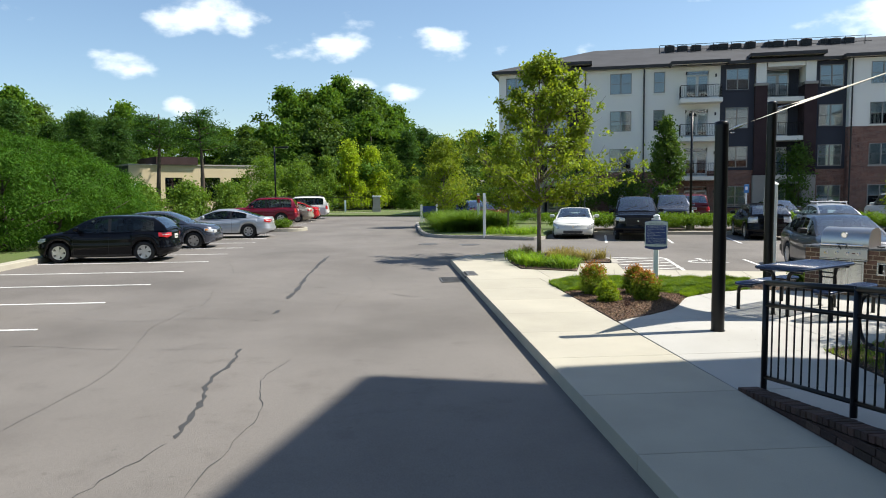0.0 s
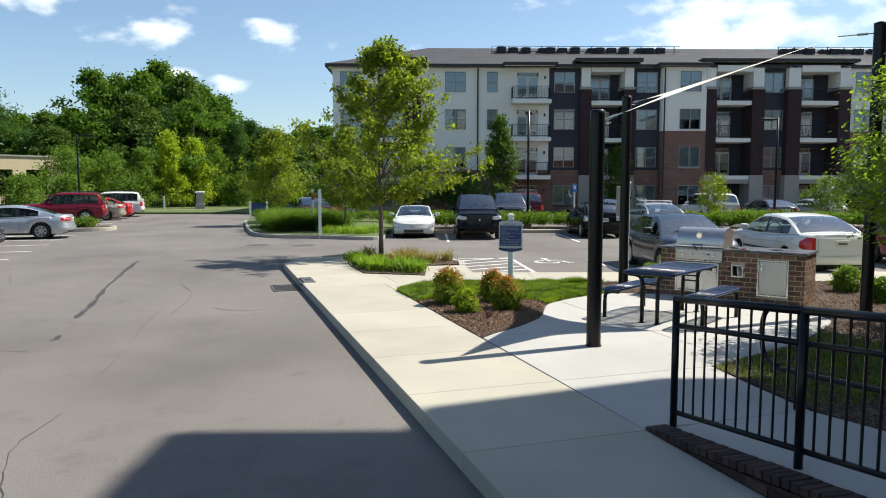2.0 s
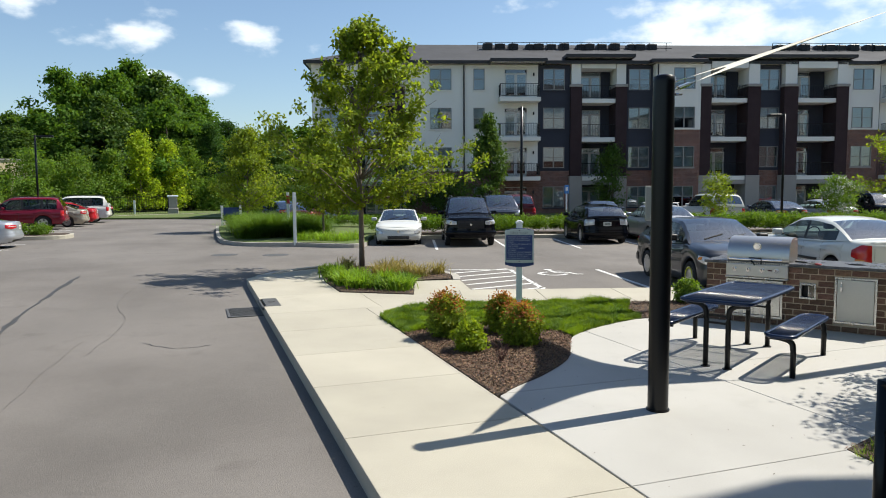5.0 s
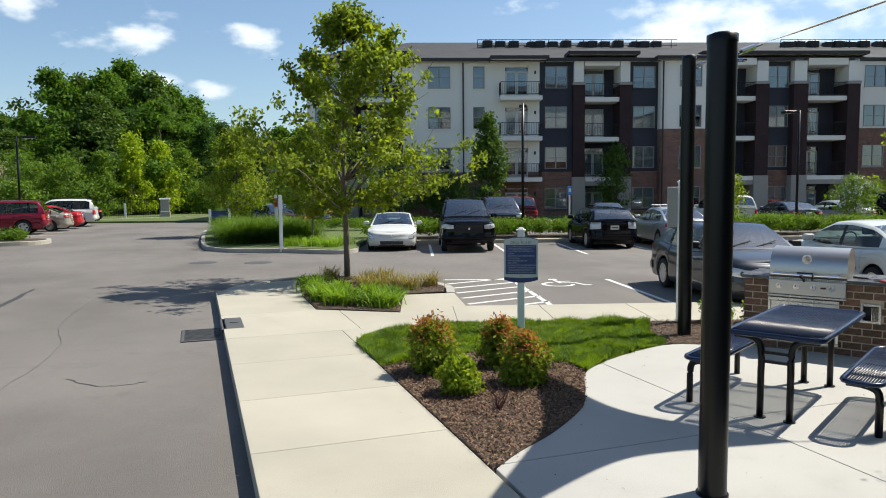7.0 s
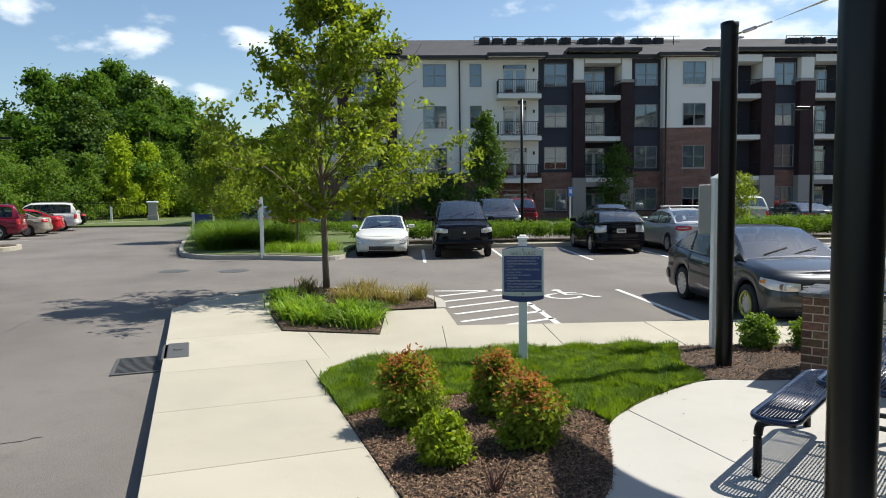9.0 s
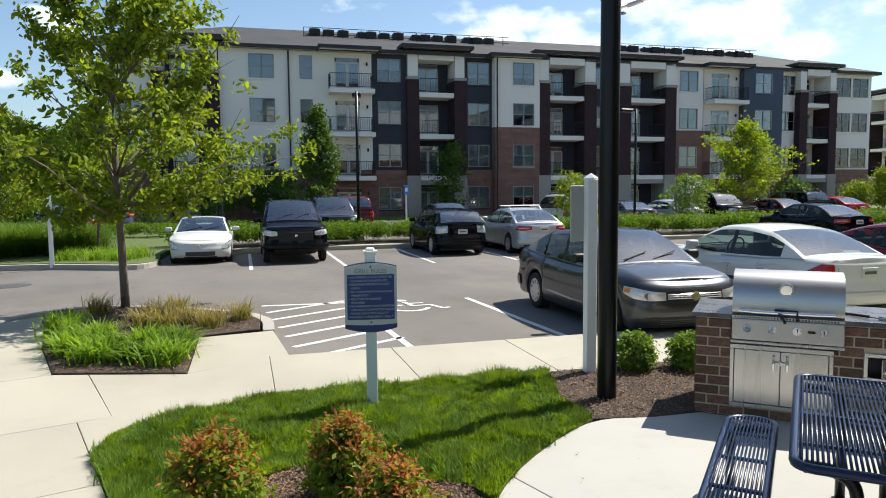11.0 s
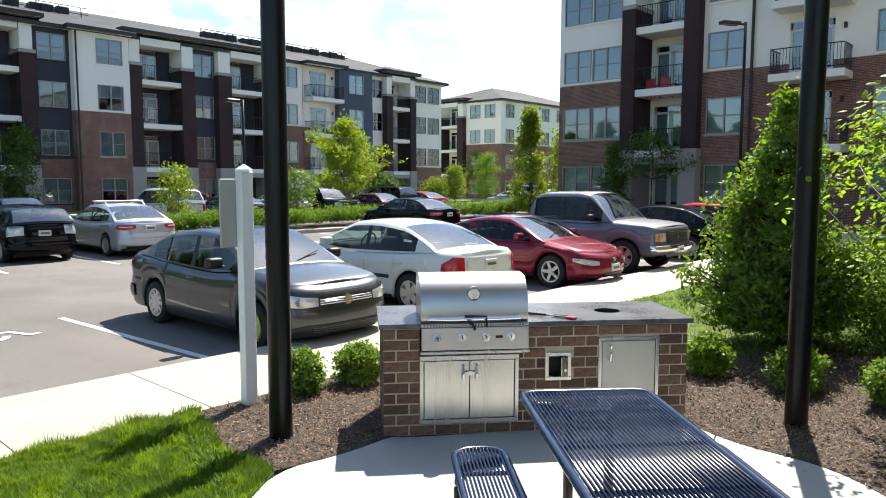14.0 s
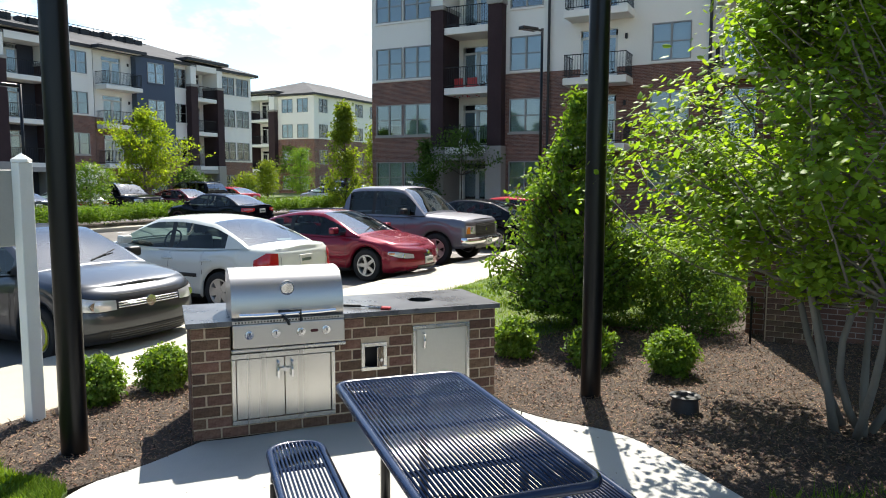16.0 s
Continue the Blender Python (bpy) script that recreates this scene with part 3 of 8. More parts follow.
structure(part("kerb", prism(bmesh.new(), [p[:2] for p in smooth_line([(-30, 60.5, 0), (-14, 57, 0), (-6, 60.5, 0), (-2.4, 61.2, 0), (-2.4, 61.6, 0), (-6, 60.9, 0), (-14, 57.4, 0), (-30, 60.9, 0)], 4)], -0.3, 0.0), CONCRETE), "pale kerb at the end of the drive", "kerb")
structure(part("verge", prism(bmesh.new(), [(-60, -40), (-16.1, -40), (-16.1, 34), (-16.5, 46), (-22, 57.6), (-14, 57.4), (-6, 60.9), (-2.4, 61.6), (0, 120), (-90, 120)], -0.3, 0.0), LAWN), "grassy verge beyond the car park", "verge")
structure(part("verge", prism(bmesh.new(), [lot2(-30, 48.5), lot2(70, 48.5), lot2(70, 130), lot2(-30, 130)], -0.3, -0.02), LAWN), "planted ground at the foot of the apartment house", "verge")

# parking lines, lying on the asphalt
lines = thing("parking_line", pose(0, 0, 0), "worn white parking lines on the asphalt", "road marking", kind="structure")


def stripe(a, b, w=0.1, z=ROAD_Z):
    a, b = Vector((*a, 0)), Vector((*b, 0))
    s = (b - a).cross(Vector((0, 0, 1))).normalized() * w / 2
    part("line", prism(bmesh.new(), [(p.x, p.y) for p in (a - s, b - s, b + s, a + s)], z - 0.01, z + 0.005), PAINT_LINE, lines)


for i in range(-4, 8):
    stripe((-15.6, 7.8 + 2.79 * i), (-10.35, 7.8 + 2.79 * i))
for i in range(8):
    stripe((-15.6, 35.5 + 2.7 * i), (-10.2, 35.5 + 2.7 * i))
for i in range(16):
    stripe(lot2(-1.35 + 2.58 * i, 18.9), lot2(-1.35 + 2.58 * i, 23.9))
stripe((2.95, 7.5), (3.98, 11.75)); stripe((5.15, 6.8), (6.12, 10.95))
stripe((2.47, 12.36), (3.98, 11.75))
for k in range(6):
    y = 8.0 + 0.72 * k
    xa, xb = 1.52 + (y - 7.85) * 0.21, 2.95 + (y + 0.75 - 7.5) * 0.24
    stripe((xa, y), (min(xb, 4.0), y + 0.42), 0.1)
for u in (5.75, 9.35, 12.9, 16.5, 19.1, 21.7):
    stripe(lot2(u, 8.0), lot2(u - 0.3, 12.4))


def wheelchair_mark(m):
    """The painted accessibility sign: head, back, seat and wheel arc as one flat stencil."""
    t = thing("accessible_parking_mark", m, "worn white accessibility symbol on the asphalt", "road marking", kind="structure")
    bm = bmesh.new()
    level = [0.004]

    def ribbon(pts, w):
        """One mitred band, a little above the one before."""
        pts = [Vector((*p, 0)) for p in pts]
        L, R = [], []
        for i, p in enumerate(pts):
            d = (pts[min(i + 1, len(pts) - 1)] - p).normalized() + (p - pts[max(i - 1, 0)]).normalized()
            s = d.cross(Vector((0, 0, 1))).normalized() * w / 2 * (1.12 if 0 < i < len(pts) - 1 else 1)
            L.append(bm.verts.new((p.x - s.x, p.y - s.y, level[0]))); R.append(bm.verts.new((p.x + s.x, p.y + s.y, level[0])))
        for i in range(len(pts) - 1):
            bm.faces.new((L[i], R[i], R[i + 1], L[i + 1])).normal_update()
        level[0] += 0.002
    ribbon([(-0.22 + 0.34 * math.cos(radians(a)), -0.25 + 0.34 * math.sin(radians(a))) for a in range(100, 351, 25)][::1], 0.09)
    ribbon([(-0.18, 0.42), (-0.12, -0.05), (0.22, -0.05), (0.36, -0.45), (0.5, -0.4)], 0.1)
    ribbon([(-0.15, 0.2), (0.15, 0.2)], 0.08)
    bm.faces.new([bm.verts.new((-0.2 + 0.11 * math.cos(i * 0.7), 0.56 + 0.11 * math.sin(i * 0.7), level[0])) for i in range(9)])
    bmesh.ops.recalc_face_normals(bm, faces=bm.faces)
    part("symbol", bm, PAINT_LINE, t)


wheelchair_mark(pose(4.9, 10.75, ROAD_Z + 0.002, 0, 0, -17))


def crack(pts, w, name="asphalt_crack", label="dark filled crack in the asphalt"):
    rnd = random.Random(int(pts[0][0] * 100))
    line = smooth_line([(x, y, 0) for x, y in pts], 8)
    L, R = [], []
    for i, p in enumerate(line):
        q = Vector(line[min(i + 1, len(line) - 1)]) - Vector(line[max(i - 1, 0)])
        s = Vector((q.y, -q.x, 0)).normalized()
        k = w * rnd.uniform(0.25, 1.0) * (0.2 if i in (0, len(line) - 1) else 1)
        j = rnd.uniform(-0.025, 0.025)
        L.append((p[0] + s.x * (j - k), p[1] + s.y * (j - k), ROAD_Z + 0.004)); R.append((p[0] + s.x * (j + k), p[1] + s.y * (j + k), ROAD_Z + 0.004))
    n = len(L)
    structure(mesh_part(name, L + R, [(i, n + i, n + i + 1, i + 1) for i in range(n - 1)][::-1], TAR), label, "crack")


crack([(-6.65, 14.5), (-6.72, 11.8), (-6.75, 9.0), (-6.7, 6.3), (-6.72, 5.0)], 0.07)
crack([(-6.68, 3.6), (-6.7, 3.2)], 0.05)
crack([(-6.75, 0.35), (-6.68, -0.5), (-6.75, -1.4), (-6.62, -2.2), (-6.6, -3.3)], 0.035)
crack([(-6.6, -3.4), (-6.9, -4.3), (-7.1, -5.2)], 0.008)
crack([(-5.95, -0.4), (-6.15, -1.4), (-5.95, -2.6), (-6.1, -4.0), (-6.2, -6.0)], 0.006)
crack([(-5.4, 6), (-5.6, 4), (-5.8, 1.0)], 0.004)
crack([(-10.2, 3.2), (-9.1, 2.75), (-7.9, 2.9), (-6.75, 2.5)], 0.006)
crack([(-11.5, 0.6), (-10.0, 0.9), (-8.4, 0.5), (-6.8, 0.4)], 0.005)
crack([(-8.6, 6.6), (-8.3, 4.6), (-8.5, 2.2), (-8.1, -0.6), (-8.3, -3.5)], 0.005)
crack([(-7.1, -5.2), (-7.6, -6.0), (-8.6, -6.4), (-9.8, -6.3)], 0.007)
crack([(-4.6, 5.4), (-4.15, 4.9), (-3.7, 4.95)], 0.012)
crack([(-5.1, 12.0), (-5.3, 9.5), (-5.0, 7.2), (-5.25, 4.8)], 0.004)
crack([(-9.5, 12.6), (-8.8, 9.4), (-9.1, 6.8)], 0.004)
for (x, y), r in (((-2.95, 19.3), 0.42), ((-1.36, 18.6), 0.42)):
    structure(part("manhole_cover", cyl(bmesh.new(), (x, y, ROAD_Z - 0.02), (x, y, ROAD_Z + 0.006), r, seg=28), IRON), "round iron manhole cover in the asphalt", "manhole cover")

# storm drain with its grate and the iron kerb hood
drain = thing("storm_drain", pose(-3.08, 7.5, ROAD_Z), "cast iron storm drain grate set in the gutter", "drain", kind="structure")
part("pit", B(-0.27, 0.27, -0.42, 0.42, -0.1, 0.003), TAR, drain)
part("frame", box(box(box(B(-0.3, 0.3, -0.46, -0.42, -0.02, 0.016), -0.3, 0.3, 0.42, 0.46, -0.02, 0.016), -0.3, -0.26, -0.42, 0.42, -0.02, 0.016), 0.26, 0.28, -0.42, 0.42, -0.02, 0.016), IRON, drain)
for i in range(13):
    part("bar", B(-0.255, 0.255, -0.4 + 0.064 * i, -0.372 + 0.064 * i, -0.02, 0.013), IRON, drain)
hood = thing("drain_hood", pose(KX, 7.52, 0), "iron kerb inlet hood over the storm drain", "drain", kind="structure")
part("casting", box(B(0.03, 0.3, -0.44, 0.44, -0.13, 0.012, 0.015), -0.03, 0.06, -0.44, 0.44, -0.06, 0.0, 0.012), IRON, hood)
part("boss", cyl(bmesh.new(), (0.17, 0, 0.01), (0.17, 0, 0.022), 0.06, seg=12), IRON, hood)


# ---- apartment houses ----
FLOOR_Z = [-0.25, 2.95, 6.1, 9.2]
EAVE = 11.95


def window_unit(parent, m, w, h, lights=2, blind=None):
    """A sash window: frame, panes, meeting rail, blind behind, dark sheet painting the room's shade. Local x along the
    wall, y outwards is -y.
    """
    win = new("window")
    win.parent, win.matrix_basis = parent, m
    fr = bmesh.new()
    t = 0.055
    for x0, x1, z0, z1 in ((0, t, 0, h), (w - t, w, 0, h), (t, w - t, 0, t), (t, w - t, h - t, h)):
        box(fr, x0, x1, -0.05, 0.06, z0, z1)
    for i in range(1, lights):
        box(fr, w * i / lights - 0.04, w * i / lights + 0.04, -0.05, 0.06, t, h - t)
    box(fr, t, w - t, -0.03, 0.05, h * 0.5 - 0.025, h * 0.5 + 0.025)
    part("frame", fr, WIN_FRAME, win)
    for i in range(lights):
        a, b = w * i / lights + 0.05, w * (i + 1) / lights - 0.05
        part("pane", B(a, b, 0.0, 0.008, t, h - t), GLASS, win)
    part("blind", B(t, w - t, 0.1, 0.115, blind * h, h - t), WIN_BLIND, win) if blind is not None else None
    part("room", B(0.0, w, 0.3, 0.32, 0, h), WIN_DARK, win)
    return win


def balcony_rail(parent, m, w, d, h=1.05):
    r = new("railing")
    r.parent, r.matrix_basis = parent, m
    for z in (h, 0.12):
        bm = box(bmesh.new(), 0, w, -0.02, 0.02, z - 0.02, z + 0.02)
        if d:
            box(bm, 0, 0.04, 0.02, d, z - 0.02, z + 0.02); box(bm, w - 0.04, w, 0.02, d, z - 0.02, z + 0.02)
        part("rail", bm, BLACK, r)
    n = int(w / 0.13)
    bm = bmesh.new()
    for i in range(n + 1):
        x = (w - 0.02) * i / n
        box(bm, x, x + 0.018, -0.009, 0.009, 0.12, h)
    if d:
        k = int(d / 0.13)
        for i in range(k):
            y = 0.05 + i * d / k
            box(bm, 0.01, 0.028, y, y + 0.018, 0.12, h); box(bm, w - 0.028, w - 0.01, y, y + 0.018, 0.12, h)
    part("baluster", bm, BLACK, r)["kind"] = "stuff"
    return r


def french_door(parent, m, w=1.75, h=2.35):
    d = new("balcony_door")
    d.parent, d.matrix_basis = parent, m
    bm = bmesh.new()
    for i in range(2):
        a = w * i / 2
        for x0, x1, z0, z1 in ((a, a + 0.11, 0, h - 0.32), (a + w / 2 - 0.11, a + w / 2, 0, h - 0.32), (a, a + w / 2, 0, 0.25), (a, a + w / 2, h - 0.44, h - 0.32)):
            box(bm, x0, x1, -0.03, 0.03, z0, z1)
    box(bm, 0, w, -0.03, 0.03, h - 0.05, h)
    part("frame", bm, DOOR_WHITE, d)
    part("pane", B(0.1, w - 0.1, 0.0, 0.008, 0.2, h - 0.05), GLASS, d)
    part("blind", B(0.1, w - 0.1, 0.08, 0.09, 0.5, h - 0.4), WIN_BLIND, d)
    # dark sheet behind the door glass, the room's shade put into its colour
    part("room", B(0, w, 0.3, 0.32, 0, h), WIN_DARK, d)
    return d


def wall_with_holes(bm, u0, u1, z0, z1, holes, y0, y1):
    """A wall panel between u0 and u1 with rectangular openings (a, b, z0, z1)."""
    us = sorted({u0, u1, *[h[0] for h in holes], *[h[1] for h in holes]})
    zs = sorted({z0, z1, *[h[2] for h in holes], *[h[3] for h in holes]})
    us, zs = [u for u in us if u0 <= u <= u1], [z for z in zs if z0 <= z <= z1]
    solid = {}
    for i in range(len(us) - 1):
        for j in range(len(zs) - 1):
            um, zm = (us[i] + us[i + 1]) / 2, (zs[j] + zs[j + 1]) / 2
            solid[i, j] = not any(h[0] < um < h[1] and h[2] < zm < h[3] for h in holes)
    made = {}

    def vert(i, j, k):
        if (i, j, k) not in made:
            made[i, j, k] = bm.verts.new((us[i], (y0, y1)[k], zs[j]))
        return made[i, j, k]

    for (i, j), on in solid.items():
        if not on:
            continue
        bm.faces.new((vert(i, j, 0), vert(i + 1, j, 0), vert(i + 1, j + 1, 0), vert(i, j + 1, 0)))
        bm.faces.new((vert(i, j + 1, 1), vert(i + 1, j + 1, 1), vert(i + 1, j, 1), vert(i, j, 1)))
        for di, dj, a, b in ((-1, 0, (i, j), (i, j + 1)), (1, 0, (i + 1, j + 1), (i + 1, j)), (0, -1, (i + 1, j), (i, j)), (0, 1, (i, j + 1), (i + 1, j + 1))):
            if not solid.get((i + di, j + dj), False):
                bm.faces.new((vert(*a, 0), vert(*b, 0), vert(*b, 1), vert(*a, 1)))


WIN_H = 1.7


def facade(house, bays, floors, brick_to=2, seed=1, sill=0.73):
    """Bays along x: (x0, x1, kind, colour, forward). Kinds: w single window, W double, T two doubles, B open balcony,
    R recessed balcony between piers, P pier, X blank."""
    rnd = random.Random(seed)
    n = len(floors) - 1
    g0 = min(floors[0], -0.3)
    base_z = floors[1] + 0.06
    for x0, x1, kind, colour, fwd, *bk in bays:
        y = -fwd
        if kind == "P":
            part("pier", B(x0, x1, y - 0.35, y + 1.9, base_z, floors[n - 1] + 0.95), MAROON, house, "dark brown brick pier")
            part("pier_base", B(x0 - 0.06, x1 + 0.06, y - 0.42, y + 1.9, g0, base_z, 0.03), STONE_BASE, house, "pale cast stone pier base")
            part("pier_cap", B(x0 - 0.06, x1 + 0.06, y - 0.42, y + 1.9, floors[n - 1] + 0.95, floors[n - 1] + 1.17, 0.02), STONE_BASE, house)
            part("pier_top", B(x0 + 0.08, x1 - 0.08, y - 0.25, y + 1.9, floors[n - 1] + 1.17, floors[n] + 0.15), STUCCO, house, "white upper pier")
            continue
        holes, bricks = [], []
        for k in range(n):
            z = floors[k]
            top = z + sill + WIN_H
            if kind in "wWT":
                spans = {"w": [(0.5, 0.9, 1)], "W": [(0.5, 1.75, 2)], "T": [(0.28, 1.7, 2), (0.72, 1.7, 2)]}[kind]
                for c, ww, li in spans:
                    a = x0 + (x1 - x0) * c - ww / 2
                    holes.append((a, a + ww, z + sill, top))
                    bl = rnd.choice([0.04, 0.04, 0.04, 0.32, 0.5, 0.04, 0.05])
                    window_unit(house, pose(a, y + 0.02, z + sill), ww, WIN_H, li, bl)
                    part("sill", B(a - 0.06, a + ww + 0.06, y - 0.06, y + 0.0, z + sill - 0.1, z + sill), STONE_BASE if k < brick_to and colour == "white" else {"white": STUCCO, "navy": NAVY, "blue": BLUE_SIDING}[colour], house)
            elif kind == "B":
                a = (x0 + x1) / 2 - 0.9
                holes.append((a, a + 1.8, z + 0.05, z + 2.4))
                french_door(house, pose(a, y + 0.08, z + 0.05), 1.8, 2.35)
                if k:
                    part("balcony_slab", B(x0 + 0.35, x1, y - 1.35, y - 0.002, z - 0.3, z + 0.03, 0.02), STUCCO, house, "white balcony slab")
                    balcony_rail(house, pose(x0 + 0.4, y - 1.3, z + 0.03), x1 - x0 - 0.45, 1.3)
                part("wall_lamp", B(x1 - 0.42, x1 - 0.3, y - 0.12, y, z + 1.85, z + 2.1, 0.02), BLACK_TRIM, house)
        if kind == "R":
            back = y + 1.55
            for k in range(n):
                bm = bmesh.new()
                z = floors[k]
                a = x0 + 0.25
                hl = [(a, a + 1.75, z + 0.05, z + 2.4)]
                wall_with_holes(bm, x0, x1, z, floors[k + 1] - 0.3, hl, back, back + 0.2)
                part("recess_wall", bm, NAVY if colour != "white" else STUCCO, house)
                french_door(house, pose(a, back + 0.08, z + 0.05), 1.75, 2.35)
                if k:
                    part("balcony_slab", B(x0 - 0.002, x1 + 0.002, y - 0.25, y + 1.56, z - 0.33, z + 0.03, 0.02), STUCCO, house, "white balcony slab")
                    balcony_rail(house, pose(x0, y - 0.15, z + 0.03), x1 - x0, 0)
            part("lintel", B(x0, x1, y - 0.28, y + 1.5, floors[n] - 0.32, floors[n] + 0.2), STUCCO, house)
            part("ground_lintel", B(x0, x1, y - 0.3, y + 0.2, floors[1] - 0.65, floors[1] - 0.3), STONE_BASE, house)
            continue
        lv = bk[0] if bk else brick_to if colour == "white" else 1
        bt = floors[lv] + (0.6 if lv > 1 else 0.5)
        upper = {"white": STUCCO, "navy": NAVY, "blue": BLUE_SIDING}[colour]
        lo, hi = bmesh.new(), bmesh.new()
        wall_with_holes(lo, x0, x1, g0, bt, holes, y, y + 0.25)
        wall_with_holes(hi, x0, x1, bt, floors[n], holes, y + 0.015, y + 0.25)
        part("brick_wall", lo, BRICK_FLAT, house, "red-brown brick lower wall")
        part("wall", hi, upper, house, {"white": "cream stucco upper wall", "navy": "dark slate siding", "blue": "blue-grey siding"}[colour])
        if fwd > 0:
            part("return_wall", box(B(x0, x0 + 0.2, y + 0.252, 0.3, bt, floors[n]), x1 - 0.2, x1, y + 0.252, 0.3, bt, floors[n]), upper, house)
            part("return_wall", box(B(x0, x0 + 0.2, y + 0.252, 0.3, g0, bt), x1 - 0.2, x1, y + 0.252, 0.3, g0, bt), BRICK_FLAT, house)


def hip_roof(house, x0, x1, y0, y1, z, rise, over=0.7, name="roof", ridge=True):
    x0, x1, y0, y1 = x0 - over, x1 + over, y0 - over, y1 + over
    d = min(x1 - x0, y1 - y0) / 2
    mx, my = (x0 + x1) / 2, (y0 + y1) / 2
    if x1 - x0 >= y1 - y0:
        r = [(x0 + d, my), (x1 - d, my)]
    else:
        r = [(mx, y0 + d), (mx, y1 - d)]
    v = [(x0, y0, z), (x1, y0, z), (x1, y1, z), (x0, y1, z), (*r[0], z + rise), (*r[1], z + rise)]
    v += [(p[0], p[1], z - 0.28) for p in v[:4]]
    if x1 - x0 >= y1 - y0:
        f = [(0, 1, 5, 4), (1, 2, 5), (2, 3, 4, 5), (3, 0, 4)]
    else:
        f = [(0, 1, 4), (1, 2, 5, 4), (2, 3, 5), (3, 0, 4, 5)]
    rf = mesh_part(name, v[:6], f + [(3, 2, 1, 0)], ROOF, house, "dark grey shingle hip roof")
    for a, b, c, e in ((x0, x1, y0, y0 + 0.12), (x0, x1, y1 - 0.12, y1), (x0, x0 + 0.12, y0 + 0.12, y1 - 0.12), (x1 - 0.12, x1, y0 + 0.12, y1 - 0.12)):
        part("gutter", B(a, b, c, e, z - 0.25, z - 0.004), TRIM_DARK, house)
    part("soffit", B(x0 + 0.13, x1 - 0.13, y0 + 0.13, y1 - 0.13, z - 0.2, z - 0.02), STUCCO, house)
    return rf


def ac_unit(m):
    t = thing("rooftop_condenser", m, "dark rooftop air-conditioning condenser", "air conditioner", "condensers on the roof")
    part("casing", B(-0.42, 0.42, -0.42, 0.42, 0, 0.95, 0.04), BLACK_TRIM, t)
    part("fan_guard", cyl(bmesh.new(), (0, 0, 0.952), (0, 0, 0.98), 0.36, seg=14), IRON, t)
    return t


V_F = 51.5
main = thing("apartment_building", LOT @ pose(0, V_F, 0), "four-storey cream, slate and brick apartment house with balconies", "building")
MAIN_BAYS = [(-10.2, -7.2, "W", "white", 0, 1), (-7.2, -6.4, "P", "", 0), (-6.4, -3.6, "R", "navy", 0), (-3.6, -2.8, "P", "", 0), (-2.8, -1.85, "X", "white", 0, 1), (-1.85, 2.0, "W", "white", 0, 1), (2.0, 4.35, "w", "white", 0, 1), (4.35, 7.95, "B", "white", 0, 1),
             (7.95, 10.55, "W", "navy", 0), (10.55, 11.47, "P", "", 0), (11.47, 14.22, "R", "navy", 0), (14.22, 15.13, "P", "", 0), (15.13, 17.35, "W", "navy", 0),
             (17.35, 18.35, "X", "white", 0.7), (18.35, 21.05, "W", "white", 0.7), (21.05, 21.95, "P", "", 0.3), (21.95, 24.95, "R", "navy", 0.3), (24.95, 26.0, "P", "", 0.3), (26.0, 27.95, "W", "navy", 0), (27.95, 29.1, "P", "", 0.3),
             (29.1, 32.3, "R", "navy", 0.3), (32.3, 33.3, "P", "", 0.3), (33.3, 36.1, "W", "white", 0.3), (36.1, 39.9, "B", "white", 0, 2), (39.9, 43.9, "W", "blue", 0.6), (43.9, 45.7, "W", "white", 0, 1),
             (45.7, 46.5, "P", "", 0.3), (46.5, 48.9, "R", "white", 0.3), (48.9, 49.7, "P", "", 0.3), (49.7, 54.1, "T", "white", 0, 1)]
facade(main, MAIN_BAYS, FLOOR_Z + [EAVE], 2, 3)
part("core", B(-10.1, 54.0, 1.9, 16, -0.3, 11.9), STUCCO, main, "plain cream house body")
part("side_wall", B(-10.2, -9.95, 0.26, 16, -0.3, EAVE), STUCCO, main)
part("side_wall", B(53.85, 54.1, 0.26, 16, -0.3, EAVE), STUCCO, main)
hip_roof(main, -10.2, 54.1, 0, 16, 12.2, 2.9, 0.55)
for a, b in ((-7.2, -2.8), (10.55, 15.13), (21.05, 33.3), (45.7, 49.7)):
    hip_roof(main, a, b, -0.4, 6, 12.66, 0.75, 0.5, "porch_roof")
hip_roof(main, 17.35, 20.9, -0.75, 6, 12.24, 0.7, 0.5, "porch_roof")
hip_roof(main, 4.4, 8.0, -1.0, 6, 12.22, 0.7, 0.45, "porch_roof")
hip_roof(main, 36.3, 39.9, -1.0, 6, 12.22, 0.7, 0.45, "porch_roof")
for x in (1.95, 17.5, 36.2):
    yy = -0.1 if x != 17.5 else -0.8
    part("downpipe", cyl(bmesh.new(), (x, yy, 0), (x, yy, 11.9), 0.06, seg=8), TRIM_DARK, main)
